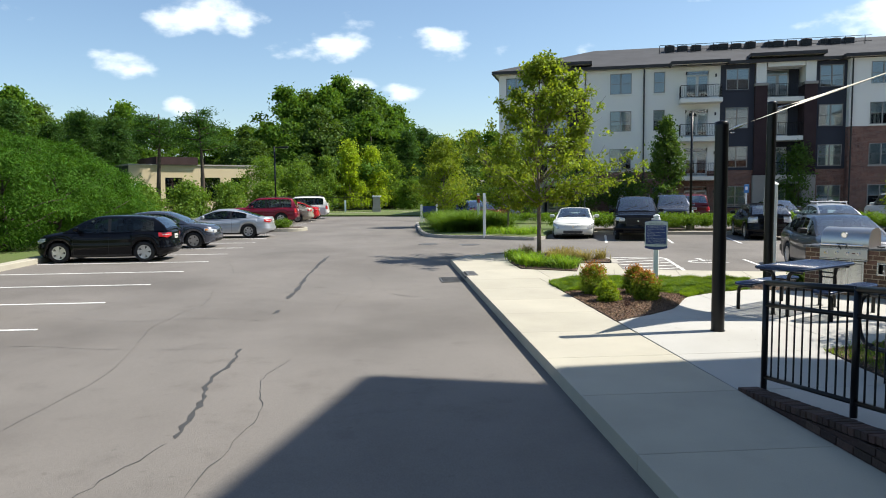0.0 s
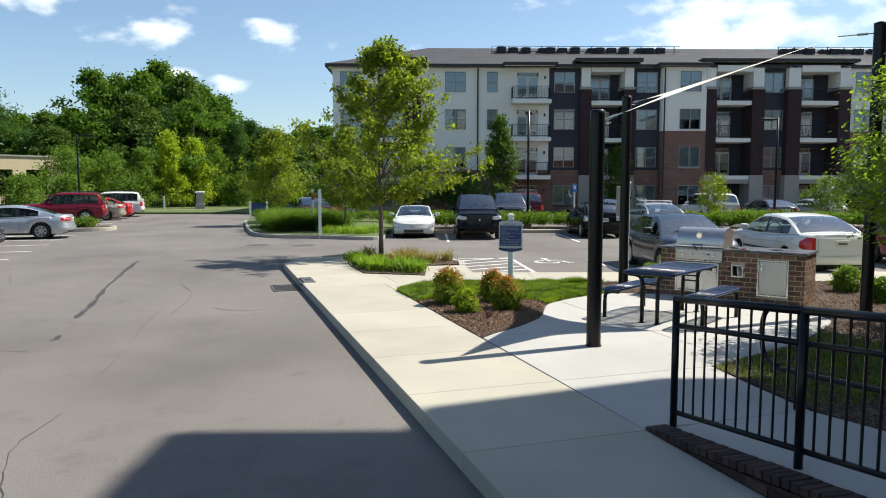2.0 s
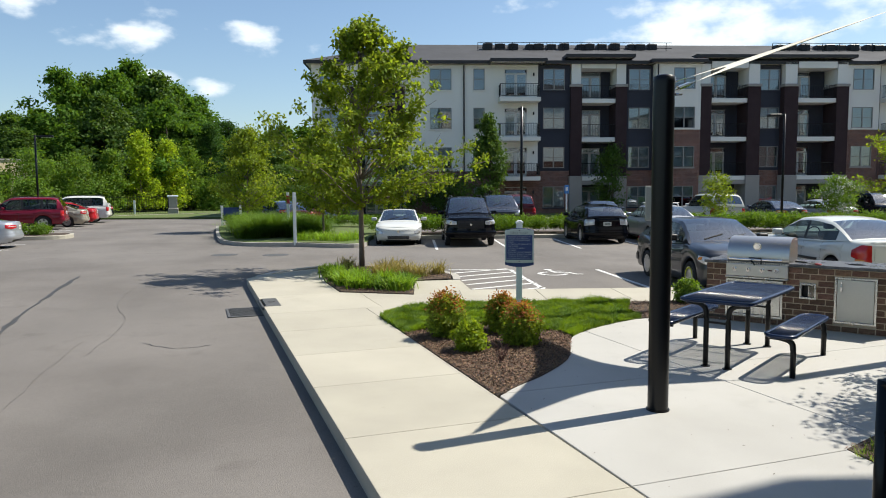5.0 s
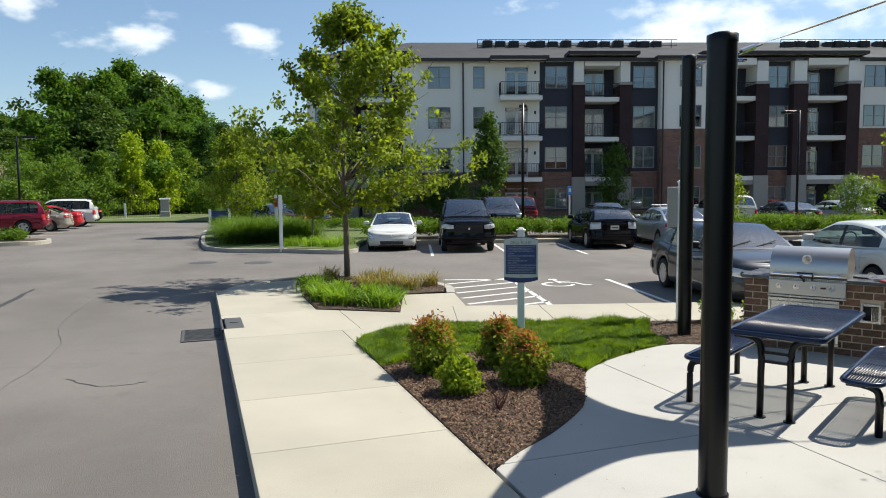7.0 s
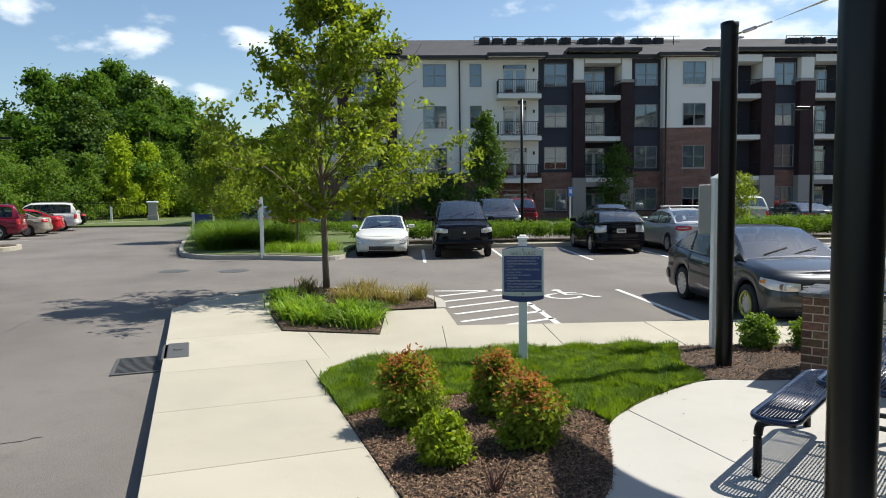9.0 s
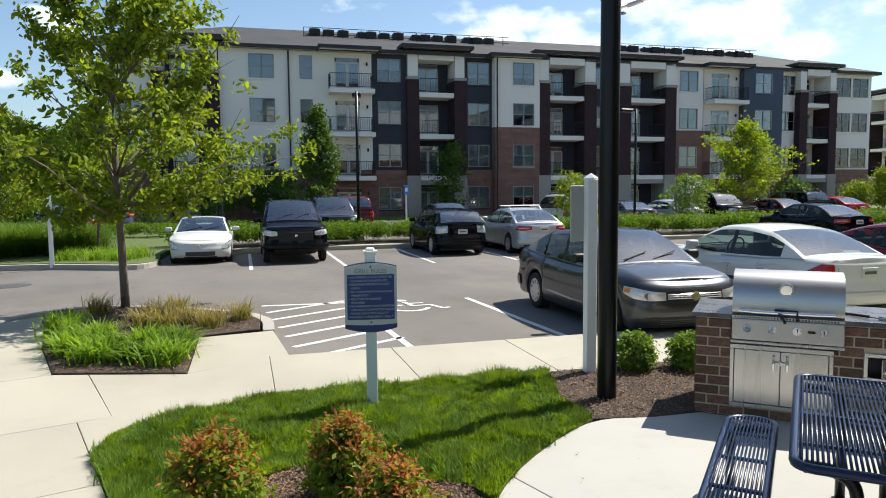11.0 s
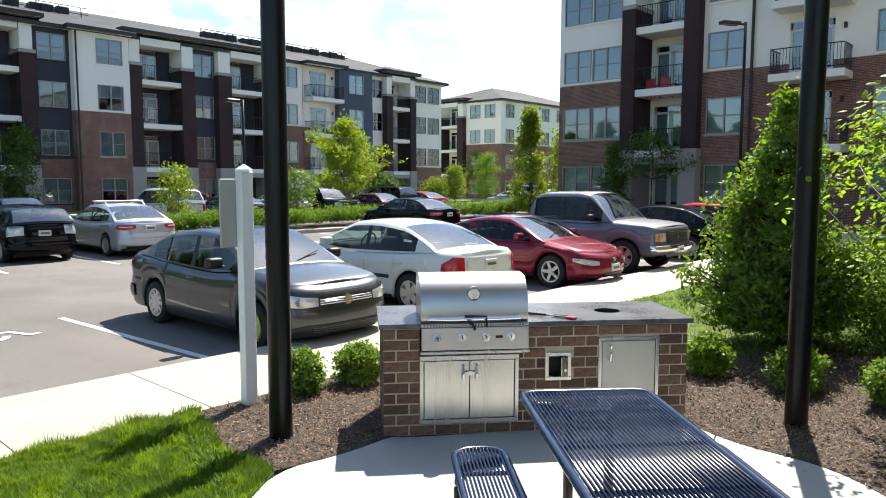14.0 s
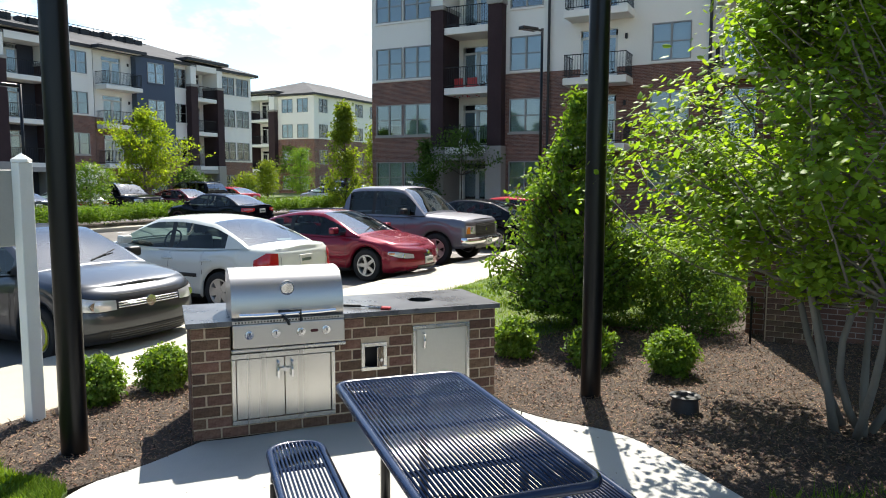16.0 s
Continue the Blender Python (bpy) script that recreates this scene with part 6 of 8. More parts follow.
def tree(name, m, label, h, z0, rad, shape, leaf, bark, leaves=6000, size=0.11, clumps=160, spread=0.22, trunk=0.07, seed=1, group="", stems=1, limbs=26, gaps=0.35, lump=0.3, lean=0.0, off=(0, 0), aspect=0.55, category="tree", kind="", boughs=0, per=5, oval=False, flat=0.0):
    rng = np.random.default_rng(seed)
    t = thing(name, m, label, category, group, kind)
    C, P, N = crown_points(rng, shape, z0, h, rad, clumps, leaves, spread, gaps, lump)
    C, P = C + [*off, 0], P + [*off, 0]
    bm = bmesh.new()
    forks = []
    for s in range(stems):
        a = 2 * math.pi * s / max(stems, 1) + rng.uniform(-0.4, 0.4)
        out = 0.0 if stems == 1 else rad * rng.uniform(0.2, 0.45)
        top = (out * math.cos(a) + lean, out * math.sin(a), z0 + (h - z0) * (0.8 if stems == 1 else rng.uniform(0.5, 0.8)))
        b = (0, 0, -0.08) if stems == 1 else (0.12 * math.cos(a), 0.12 * math.sin(a), -0.05)
        forks.append(limb(bm, b, top, trunk, trunk * 0.22, rng, 0.025 if stems == 1 else 0.07, 10 if trunk > 0.05 else 7, 9))
        if stems > 1:
            part("stem", bm, bark, t, smooth=True)
            bm = bmesh.new()
    if stems > 1:
        bm.free()
    else:
        part("trunk", bm, bark, t, smooth=True)
    bm = bmesh.new()
    if boughs:
        # leaves hang in tufts along the outer part of each bough, with air between the boughs
        tips = C[rng.choice(len(C), min(boughs, len(C)), replace=False)]
        P, N = [], []
        for c in tips:
            f = forks[rng.integers(len(forks))]
            reach = math.hypot(c[0] - off[0], c[1] - off[1])
            base = min(f, key=lambda p: abs(p.z - max(z0 * 0.8 + 0.1, c[2] - 0.75 * reach - 0.1)))
            k = max(0.25, 1 - base.z / h)
            pts = limb(bm, base, c, trunk * 0.4 * k + 0.004, 0.004, rng, 0.06, 5, 6)
            for q in rng.uniform(0.42, 1.04, per):
                i = min(5, int(q * 6))
                p = np.array(pts[i].lerp(pts[i + 1], min(1.2, q * 6 - i))) + rng.normal(0, 0.02 + 0.035 * reach, 3)
                n_ = max(3, int(leaves / (len(tips) * per) * rng.uniform(0.5, 1.5)))
                P.append(p + rng.normal(0, 1, (n_, 3)) * np.array([spread, spread, spread * 0.62]))
                N.append(np.tile(np.array([p[0] - off[0], p[1] - off[1], 0.9 + 2.2 * flat]) / (rad + 0.5), (n_, 1)))
        P, N = np.concatenate(P), np.concatenate(N)
    pick = [] if boughs else rng.choice(len(C), min(limbs, len(C)), replace=False)
    for c in pick:
        f = forks[rng.integers(len(forks))]
        zc = C[c][2]
        base = min(f, key=lambda p: abs(p.z - max(z0 * 0.75 + 0.1, zc - 0.35 * math.hypot(C[c][0], C[c][1]) - 0.15)))
        k = max(0.25, 1 - base.z / h)
        pts = limb(bm, base, C[c], trunk * 0.42 * k + 0.004, trunk * 0.06 + 0.002, rng, 0.07, 5, 4)
    part("branch", bm, bark, t, smooth=True)["kind"] = "stuff"
    V, F = leaf_cloud(P, N, size, rng, aspect, oval=oval, noise=0.75 - 0.25 * flat)
    cr = new("crown", fast_mesh("crown", V, F, leaf)); cr.parent = t
    return t


LEAF_YG = leaf_mat("leaf_yellow_green", (0.23, 0.3, 0.034), (0.06, 0.115, 0.016))
LEAF_BRIGHT = leaf_mat("leaf_bright", (0.24, 0.31, 0.026), (0.12, 0.22, 0.02), 0.5)
LEAF_MAPLE = leaf_mat("maple_leaf", (0.3, 0.4, 0.03), (0.17, 0.26, 0.022), 0.5)
LEAF_MID = leaf_mat("leaf_mid", (0.14, 0.235, 0.034), (0.055, 0.115, 0.018), 0.45)
LEAF_DARK = leaf_mat("leaf_dark", (0.085, 0.155, 0.03), (0.04, 0.08, 0.018), 0.4)
LEAF_PINE = leaf_mat("pine_needles", (0.055, 0.12, 0.03), (0.028, 0.065, 0.018), 0.35, 0.05)
LEAF_WOOD = leaf_mat("wood_leaf", (0.1, 0.19, 0.028), (0.04, 0.09, 0.014), 0.42, 0.05)
LEAF_JUNIPER = leaf_mat("juniper", (0.12, 0.215, 0.018), (0.05, 0.1, 0.012), 0.4)
LEAF_JUN_TALL = leaf_mat("tall_juniper", (0.062, 0.15, 0.016), (0.022, 0.06, 0.008), 0.35, 0.06)
LEAF_HOLLY = leaf_mat("holly", (0.15, 0.25, 0.03), (0.06, 0.12, 0.016), 0.45, 0.35)
LEAF_SERV = leaf_mat("serviceberry_leaf", (0.2, 0.31, 0.03), (0.1, 0.19, 0.02), 0.52, 0.3)
LEAF_RED = leaf_mat("red_tips", (0.34, 0.11, 0.042), (0.24, 0.2, 0.04), 0.4)
GRASS_BLADE = leaf_mat("grass_blades", (0.16, 0.25, 0.025), (0.06, 0.115, 0.016), 0.45)
GRASS_CLUMP = leaf_mat("liriope", (0.21, 0.34, 0.035), (0.1, 0.19, 0.02), 0.4)
GRASS_DARK = leaf_mat("ornamental_grass_blades", (0.12, 0.21, 0.026), (0.055, 0.11, 0.016), 0.35)
STRAW = leaf_mat("straw", (0.3, 0.25, 0.1), (0.17, 0.16, 0.05), 0.3)
FLOWER = mat("white_blossom", (0.75, 0.73, 0.68), 0.7, var=0.1)

# street tree and its neighbours
tree("street_tree", pose(0.18, 12.6, 0.0), "young street tree with loose yellow-green crown in the mulch bed", 6.25, 1.7, 3.0, "loose", LEAF_YG, BARK, 19000, 0.11, 300, 0.1, 0.075, 4, gaps=0.4, lump=0.36, boughs=112, per=7, off=(0.12, 0), oval=True)
tree("street_tree", pose(1.2, 24.2, 0.02), "small green tree behind the ornamental grass", 4.6, 1.3, 1.6, "loose", LEAF_YG, BARK, 7000, 0.13, 120, 0.16, 0.05, 8, boughs=60)
tree("street_tree", pose(-1.2, 33.0, 0.02), "small green tree on the grass corner", 5.2, 1.3, 2.0, "loose", LEAF_YG, BARK, 9000, 0.15, 120, 0.2, 0.06, 9, boughs=70)
tree("conifer", LOT @ pose(3.4, 46.8, 0), "young feathery conifer against the house", 7.6, 0.4, 2.2, "cone", LEAF_DARK, BARK_DARK, 9000, 0.22, 170, 0.2, 0.1, 15, boughs=110, per=4, lump=0.35)
tree("street_tree", LOT @ pose(28.4, 36.5, 0), "round yellow-green tree before the brick house", 6.2, 1.5, 2.95, "loose", LEAF_BRIGHT, BARK, 10500, 0.17, 190, 0.17, 0.08, 17, boughs=105, per=6, lump=0.45, gaps=0.45, off=(0.2, 0))
tree("small_tree", LOT @ pose(13.2, 29.2, 0), "slender young tree with sparse leaves", 2.65, 0.7, 0.8, "oval", LEAF_YG, BARK, 1800, 0.13, 60, 0.16, 0.03, 19, limbs=25)
crape = tree("crape_myrtle", LOT @ pose(19.5, 29.2, 0), "shrubby tree with white blossom", 2.45, 0.5, 1.15, "oval", LEAF_MID, BARK, 4200, 0.11, 90, 0.17, 0.035, 21, limbs=20)
rng = np.random.default_rng(22)
_, P, N = crown_points(rng, "oval", 0.85, 2.5, 1.15, 70, 1500, 0.085)
V, F = leaf_cloud(P, N, 0.06, rng, 0.9)
bloom = new("blossom", fast_mesh("blossom", V, F, FLOWER)); bloom.parent = crape
bloom["kind"] = "stuff"
tree("conifer", LOT @ pose(32.0, 24.3, 0), "tall pale green conifer beside the brick corner", 6.3, 0.4, 1.65, "cone", LEAF_YG, BARK_DARK, 8000, 0.18, 150, 0.18, 0.08, 23, boughs=90, per=4)
tree("small_tree", LOT @ pose(31.2, 18.5, 0), "dark narrow young evergreen by the house", 3.9, 0.3, 0.85, "cone", LEAF_DARK, BARK_DARK, 3500, 0.14, 80, 0.18, 0.05, 25, limbs=20)
tree("small_tree", LOT @ pose(30.8, 16.2, 0), "open red-leaved ornamental tree by the entrance", 4.3, 2.4, 1.9, "dome", LEAF_DARK, BARK_DARK, 1700, 0.15, 80, 0.2, 0.05, 27, limbs=40)
for u, v, h, r, s, lf in ((13.5, 49.5, 5.2, 1.3, 41, LEAF_DARK), (42.3, 47.5, 2.5, 1.4, 42, LEAF_DARK), (51.2, 47, 3.4, 1.0, 43, LEAF_YG), (60, 50, 5.3, 1.4, 44, LEAF_MID), (48.3, 47, 2.2, 1.0, 40, LEAF_YG), (36, 24.4, 5.4, 1.1, 39, LEAF_YG), (-3, 48.5, 4.2, 2.2, 45, LEAF_DARK), (0.6, 49.4, 3.2, 1.8, 46, LEAF_DARK), (-7.5, 47, 6.5, 2.4, 47, LEAF_MID), (68, 58, 6, 2.0, 49, LEAF_MID)):
    tree("small_tree", LOT @ pose(u, v, 0), "leafy shrub tree in front of the apartment house", h, 0.4, r, "oval", lf, BARK_DARK, 3200, 0.2, 70, 0.3, 0.06, s, limbs=16)
# the shrubs and trees right of the grill place
tree("serviceberry", pose(4.66, -1.36, 0), "multi-stemmed small tree with bright green leaves", 4.5, 1.25, 2.15, "vase", LEAF_SERV, BARK_PALE, 44000, 0.066, 520, 0.11, 0.034, 31, stems=7, gaps=0.22, lump=0.24, aspect=0.6, off=(0.1, 0.0), boughs=300, per=8, oval=True, flat=1.0)
tree("holly", pose(8.3, 0.78, 0), "pyramidal broadleaf evergreen with a long leader", 3.3, 0.28, 1.12, "holly", LEAF_HOLLY, BARK_DARK, 26000, 0.07, 420, 0.07, 0.05, 33, gaps=0.12, lump=0.14, boughs=300, per=4, oval=True)
tree("shrub", pose(8.3, -0.68, 0), "dense dark green yew shrub in the mulch", 1.0, 0.05, 0.66, "dome", LEAF_DARK, BARK_DARK, 9000, 0.06, 150, 0.08, 0.02, 35, category="shrub", limbs=20, lump=0.3, aspect=0.35)
tree("shrub", pose(9.3, 0.1, 0), "dense dark green yew shrub against the brick wall", 1.15, 0.05, 0.75, "dome", LEAF_DARK, BARK_DARK, 8000, 0.06, 130, 0.09, 0.02, 36, category="shrub", limbs=20, lump=0.3, aspect=0.35)
tree("shrub", pose(9.5, -0.75, 0), "low yellow-green shrub at the wall", 0.6, 0.04, 0.45, "dome", LEAF_BRIGHT, BARK_DARK, 3500, 0.05, 70, 0.06, 0.02, 37, category="shrub", limbs=12)
for i, (u, v, r, h) in enumerate(((9.4, 1.75, 0.55, 0.9), (10.7, 1.7, 0.5, 0.8), (12.2, 1.75, 0.6, 1.0), (13.8, 1.7, 0.5, 0.8))):
    tree("shrub", LOT @ pose(u, v, 0), "low green shrub along the house wall", h, 0.05, r, "dome", LEAF_HOLLY, BARK_DARK, 2500, 0.07, 60, 0.08, 0.02, 150 + i, category="shrub", limbs=12)
# left side: tall junipers, pines, and the wood
rnd = random.Random(5)
for i, (x, y, h, r) in enumerate(((-18.4, 17.2, 3.6, 1.5), (-18.0, 20.2, 3.6, 1.5), (-17.9, 22.8, 3.4, 1.4), (-17.6, 25.6, 3.0, 1.2), (-19.6, 14.4, 3.9, 1.6), (-21.2, 24.5, 4.6, 1.9), (-20.6, 27.6, 4.5, 1.9), (-20.1, 31, 3.4, 1.5), (-23.9, 28.1, 5.2, 2.2), (-21.3, 19.6, 4.6, 1.9), (-18.8, 10.5, 4.2, 1.7), (-22.6, 14.0, 5.0, 2.0), (-24, 33, 5.0, 2.0))):
    tree("juniper", pose(x, y, 0), "tall bushy juniper behind the parked cars", h, 0.1, r, "column", LEAF_JUN_TALL, BARK_DARK, 14000, 0.15, 190, 0.2, 0.12, 50 + i, "junipers beside the drive", limbs=24, lump=0.5, aspect=0.3)


def pine(m, h, seed, group="pines", start=0.26, tiers=40):
    rng = np.random.default_rng(seed)
    t = thing("pine_tree", m, "tall pine with layered dark branches", "tree", group)
    bm = bmesh.new()
    tr = limb(bm, (0, 0, -0.1), (rng.normal(0, 0.3), rng.normal(0, 0.3), h), 0.28, 0.05, rng, 0.012, 8, 8)
    part("trunk", bm, BARK_DARK, t, smooth=True)
    bm = bmesh.new()
    P, N = [], []
    for k in range(tiers):
        z = h * (start + (0.98 - start) * k / tiers) + rng.uniform(-0.2, 0.2)
        L = (h * (0.24 if start < 0.5 else 0.3)) * (1 - (z / h - start) / (1.07 - start)) * rng.uniform(0.6, 1.2) + 0.4
        a = k * 2.4 + rng.uniform(-0.5, 0.5)
        e = Vector((L * math.cos(a), L * math.sin(a), z + 0.18 * L))
        limb(bm, (0, 0, z), e, 0.07, 0.015, rng, 0.04, 4, 3)
        for q in rng.uniform(0.35, 1.05, 7):
            P.append(np.array([e.x * q, e.y * q, z + 0.18 * L * q]) + rng.normal(0, 1, (34, 3)) * [0.42, 0.42, 0.2])
    part("branch", bm, BARK_DARK, t, smooth=True)["kind"] = "stuff"
    P = np.concatenate(P)
    N = np.tile([0, 0, 1.0], (len(P), 1))
    V, F = leaf_cloud(P, N, 0.42, rng, 0.22)
    o = new("crown", fast_mesh("crown", V, F, LEAF_PINE)); o.parent = t
    return t


pine(pose(-27.6, 64.2, 0), 9.9, 3, start=0.66, tiers=15)
pine(pose(-22.6, 61.6, 0), 10.0, 4, start=0.6, tiers=14)
p0 = pine(pose(-33.5, 70, 0), 10.2, 5)
p1 = pine(pose(-36.0, 67.5, 0), 10.6, 6)
for i, (x, y, h) in enumerate(((-42, 73.9, 12.3), (-40.9, 77.8, 11.7), (-37.4, 75.5, 13.1), (-38.5, 83.6, 12.7), (-3.6, 88.6, 13.8), (0, 82.2, 11.8), (2.2, 88.1, 11.3), (-2.0, 76.4, 10.8), (-6.2, 79, 12.4), (-9.6, 80.5, 12.9), (-13.2, 79, 11.8), (1.6, 78.5, 10.4), (4.6, 80.5, 9.8), (-16.2, 80, 11.0), (-42.5, 65.9, 14), (-46, 70, 12))):
    copy_thing((p0, p1)[i % 2], pose(x, y, 0, 0, 0, 47 * i) @ Matrix.Scale(h / 12.4, 4))

wood = [tree("broadleaf_tree", pose(*p, 0), "tall broadleaf tree at the edge of the wood", 15.0, 1.5, 4.6, "egg", lf, BARK_DARK, 12000, 0.46, 120, 0.52, 0.25, 70 + i, "trees of the wood", limbs=30, lump=0.5, gaps=0.5) for i, (p, lf) in enumerate((((-17.4, 83.8), LEAF_WOOD), ((-15.0, 87.6), LEAF_DARK), ((-12, 83.3), LEAF_WOOD)))]
for i, (x, y, h) in enumerate(((-10.5, 89.2, 17.1), (-7.3, 84.9, 15.1), (-5.5, 89.7, 14.7), (-19.3, 81.9, 10.5), (-23.1, 87.3, 10.5), (-26.8, 92.6, 10.7), (-2.7, 94.5, 13.9), (-9.2, 95.1, 15.9), (-17.4, 95.8, 15.1), (-29, 88.8, 11.1), (-12.5, 77.3, 11.8), (-3.7, 80.6, 10.5), (-6.4, 75.8, 11.1),
                                (4.1, 79.9, 8), (7.5, 89.6, 10.1), (9.7, 85.4, 9.6), (12.9, 93.2, 9.8), (-36.6, 88.4, 11.7), (-40.3, 91.8, 14), (-46, 79.2, 12.4), (-46.1, 74.2, 13.7), (-49.9, 74.5, 15), (-47, 64.3, 12.2), (-44.3, 86.1, 12.2), (-16, 76, 8.5), (-20, 76.5, 8.0), (0.5, 84, 8.5), (16, 96, 9.5), (20, 99, 9.5), (-31, 97, 10.0), (-56, 60, 14), (-50, 48, 12), (-44, 38, 9), (-33, 93, 11))):
    copy_thing(wood[i % 3], pose(x, y, 0, 0, 0, 73 * i) @ Matrix.Diagonal((0.5 + h / 30, 0.5 + h / 30, h / 15, 1)))
for x, y, h, r, s in ((-8.7, 69.0, 7.6, 2.4, 81), (-6.0, 70.7, 7.1, 2.1, 82), (-11.0, 67.1, 5.8, 1.6, 83), (-4.2, 72.6, 6.4, 2.0, 80)):
    tree("maple", pose(x, y, 0), "bright yellow-green young maple at the end of the drive", h, 0.7, r * 1.15, "cone", LEAF_MAPLE if s in (81, 82) else LEAF_MID, BARK, 8000, 0.25, 150, 0.32, 0.1, s, "maples", boughs=75, per=5, lump=0.4)
for x, y, h, r, s in ((-16.9, 64.2, 5.2, 3.0, 84), (-13.6, 65.8, 5.0, 2.6, 85), (-13.2, 67.4, 4.2, 1.6, 86), (-21.5, 52.5, 2.8, 1.5, 87), (-18.5, 54.5, 2.7, 1.2, 88), (-15.5, 56, 2.6, 1.0, 89), (-24.5, 50, 2.4, 1.6, 95), (-1.9, 70.4, 3.0, 1.3, 96), (0.9, 74.1, 2.5, 1.3, 97), (2.1, 49.9, 2.4, 1.2, 98), (1.0, 54, 2.2, 1.3, 99)):
    tree("broadleaf_tree", pose(x, y, 0), "green leafy tree by the fence", h, 0.2, r, "dome", LEAF_MID, BARK, 7000, 0.22, 130, 0.34, 0.1, s, limbs=16)


def shrub(name, m, label, rad, h, leaf, leaves, size, seed, clumps=90, group="", tips=None, tall=False):
    rng = np.random.default_rng(seed)
    t = thing(name, m, label, "shrub", group)
    C, P, N = crown_points(rng, "oval", 0.02, h, rad, clumps, leaves, rad * 0.14, 0.15, 0.18)
    bm = bmesh.new()
    for c in rng.choice(len(C), 14, replace=False):
        limb(bm, (rng.normal(0, 0.03), rng.normal(0, 0.03), -0.02), C[c], 0.008, 0.003, rng, 0.05, 4, 3)
    part("stem", bm, BARK_DARK, t)["kind"] = "stuff"
    V, F = leaf_cloud(P, N, size, rng)
    o = new("foliage", fast_mesh("foliage", V, F, leaf)); o.parent = t
    if tips:
        top = C[C[:, 2] > h * 0.5]
        Q = np.repeat(top, 14, 0) + rng.normal(0, 1, (len(top) * 14, 3)) * rad * 0.13 + [0, 0, rad * 0.22]
        V, F = leaf_cloud(Q, np.tile([0, 0, 1.0], (len(Q), 1)), size, rng, 0.4, -0.8)
        o = new("new_growth", fast_mesh("new_growth", V, F, tips)); o.parent = t; o["kind"] = "stuff"
    return t


for i, (x, y, r, h, tp) in enumerate(((-0.72, 3.6, 0.29, 0.55, LEAF_RED), (-0.75, 2.72, 0.2, 0.36, None), (0.1, 3.62, 0.26, 0.47, LEAF_RED), (0.02, 2.82, 0.27, 0.47, LEAF_RED))):
    shrub("nandina", pose(x, y, 0), "nandina shrub with coppery new shoots" if tp else "small yellow-green nandina shrub", r, h, LEAF_BRIGHT if i == 1 else LEAF_YG, 5200, 0.046, 90 + i, 120, "nandina shrubs", tp)
twig = thing("bare_shrub", pose(-0.6, 2.1, 0), "small bare reddish twig shrub in mulch", "shrub")
bm = bmesh.new(); rg = np.random.default_rng(7)
for i in range(14):
    a, L = rg.uniform(0, 6.28), rg.uniform(0.12, 0.27)
    limb(bm, (0, 0, 0), (L * 0.5 * math.cos(a), L * 0.5 * math.sin(a), L), 0.006, 0.002, rg, 0.08, 4, 3)
part("twig", bm, mat("red_twig", (0.12, 0.05, 0.04), 0.8, var=0.2), twig)
for i, (x, y, r, h) in enumerate(((4.15, 4.85, 0.24, 0.38), (4.68, 4.52, 0.25, 0.38), (6.1, -0.2, 0.27, 0.42), (6.25, 0.6, 0.26, 0.42), (6.5, 1.42, 0.25, 0.4), (7.0, 2.6, 0.3, 0.45))):
    shrub("boxwood", pose(x, y, 0), "clipped round boxwood shrub in mulch", r, h, LEAF_HOLLY, 6500, 0.042, 110 + i, 130, "boxwood shrubs")


def grass_tuft(rng, x, y, z, n, L, lean, width, R=0.0):
    """Arching blades from one root: three segments each."""
    a = rng.uniform(0, 2 * np.pi, n)
    l = L * rng.uniform(0.5, 1.15, n)
    k = lean * rng.uniform(0.3, 1.2, n)
    rx, ry = x + R * rng.normal(0, 1, n), y + R * rng.normal(0, 1, n)
    V = []
    for t, w in ((0, 1.0), (0.4, 0.9), (0.75, 0.6), (1.0, 0.12)):
        d = k * l * t ** 1.8
        hh = l * (t - 0.45 * k * t * t)
        px, py, pz = rx + d * np.cos(a), ry + d * np.sin(a), z + hh
        sx, sy = -np.sin(a) * width * w, np.cos(a) * width * w
        V += [np.stack([px - sx, py - sy, pz], 1), np.stack([px + sx, py + sy, pz], 1)]
    V = np.stack(V, 1).reshape(-1, 3)
    i = np.arange(n)[:, None] * 8
    F = np.concatenate([i + [0, 1, 3, 2], i + [2, 3, 5, 4], i + [4, 5, 7, 6]], 0)
    return V, F


def tufts(name, label, spots, leaf, category="grass", kind="", seed=1, one=True):
    rng = np.random.default_rng(seed)
    for x, y, n, L, lean, w, R in spots:
        V, F = grass_tuft(rng, 0, 0, 0, n, L, lean, w, R)
        o = new(name, fast_mesh(name, V, F, leaf))
        o.matrix_basis = pose(x, y, 0.02)
        tagged(o, label, category, name + "s", kind)


rg = np.random.default_rng(12)
sp = []
for x, y in ((-0.75, 8.65), (-0.4, 8.4), (-0.1, 8.05), (0.05, 8.6), (-0.95, 9.2), (-0.5, 9.0), (-0.15, 9.0), (-1.0, 9.9), (-0.95, 10.6), (-0.9, 11.4), (-0.6, 9.7), (0.2, 9.1)):
    sp.append((x, y, 240, 0.4, 1.0, 0.011, 0.1))
tufts("liriope", "lush green liriope clump in the bed", sp[::2], GRASS_CLUMP, seed=3)
tufts("liriope", "darker green liriope clump in the bed", [(x + 0.05, y, n, 0.32, 1.2, 0.012, 0.1) for x, y, n, _, _, _, _ in sp[1::2]], GRASS_DARK, seed=8)
sp = [(x, y, 200, 0.4, 0.9, 0.006, 0.09) for x, y in ((0.35, 10.2), (0.75, 10.5), (0.4, 11.2), (1.45, 10.3), (-0.3, 12.2), (0.75, 11.5), (0.15, 10.6), (0.9, 9.95))]
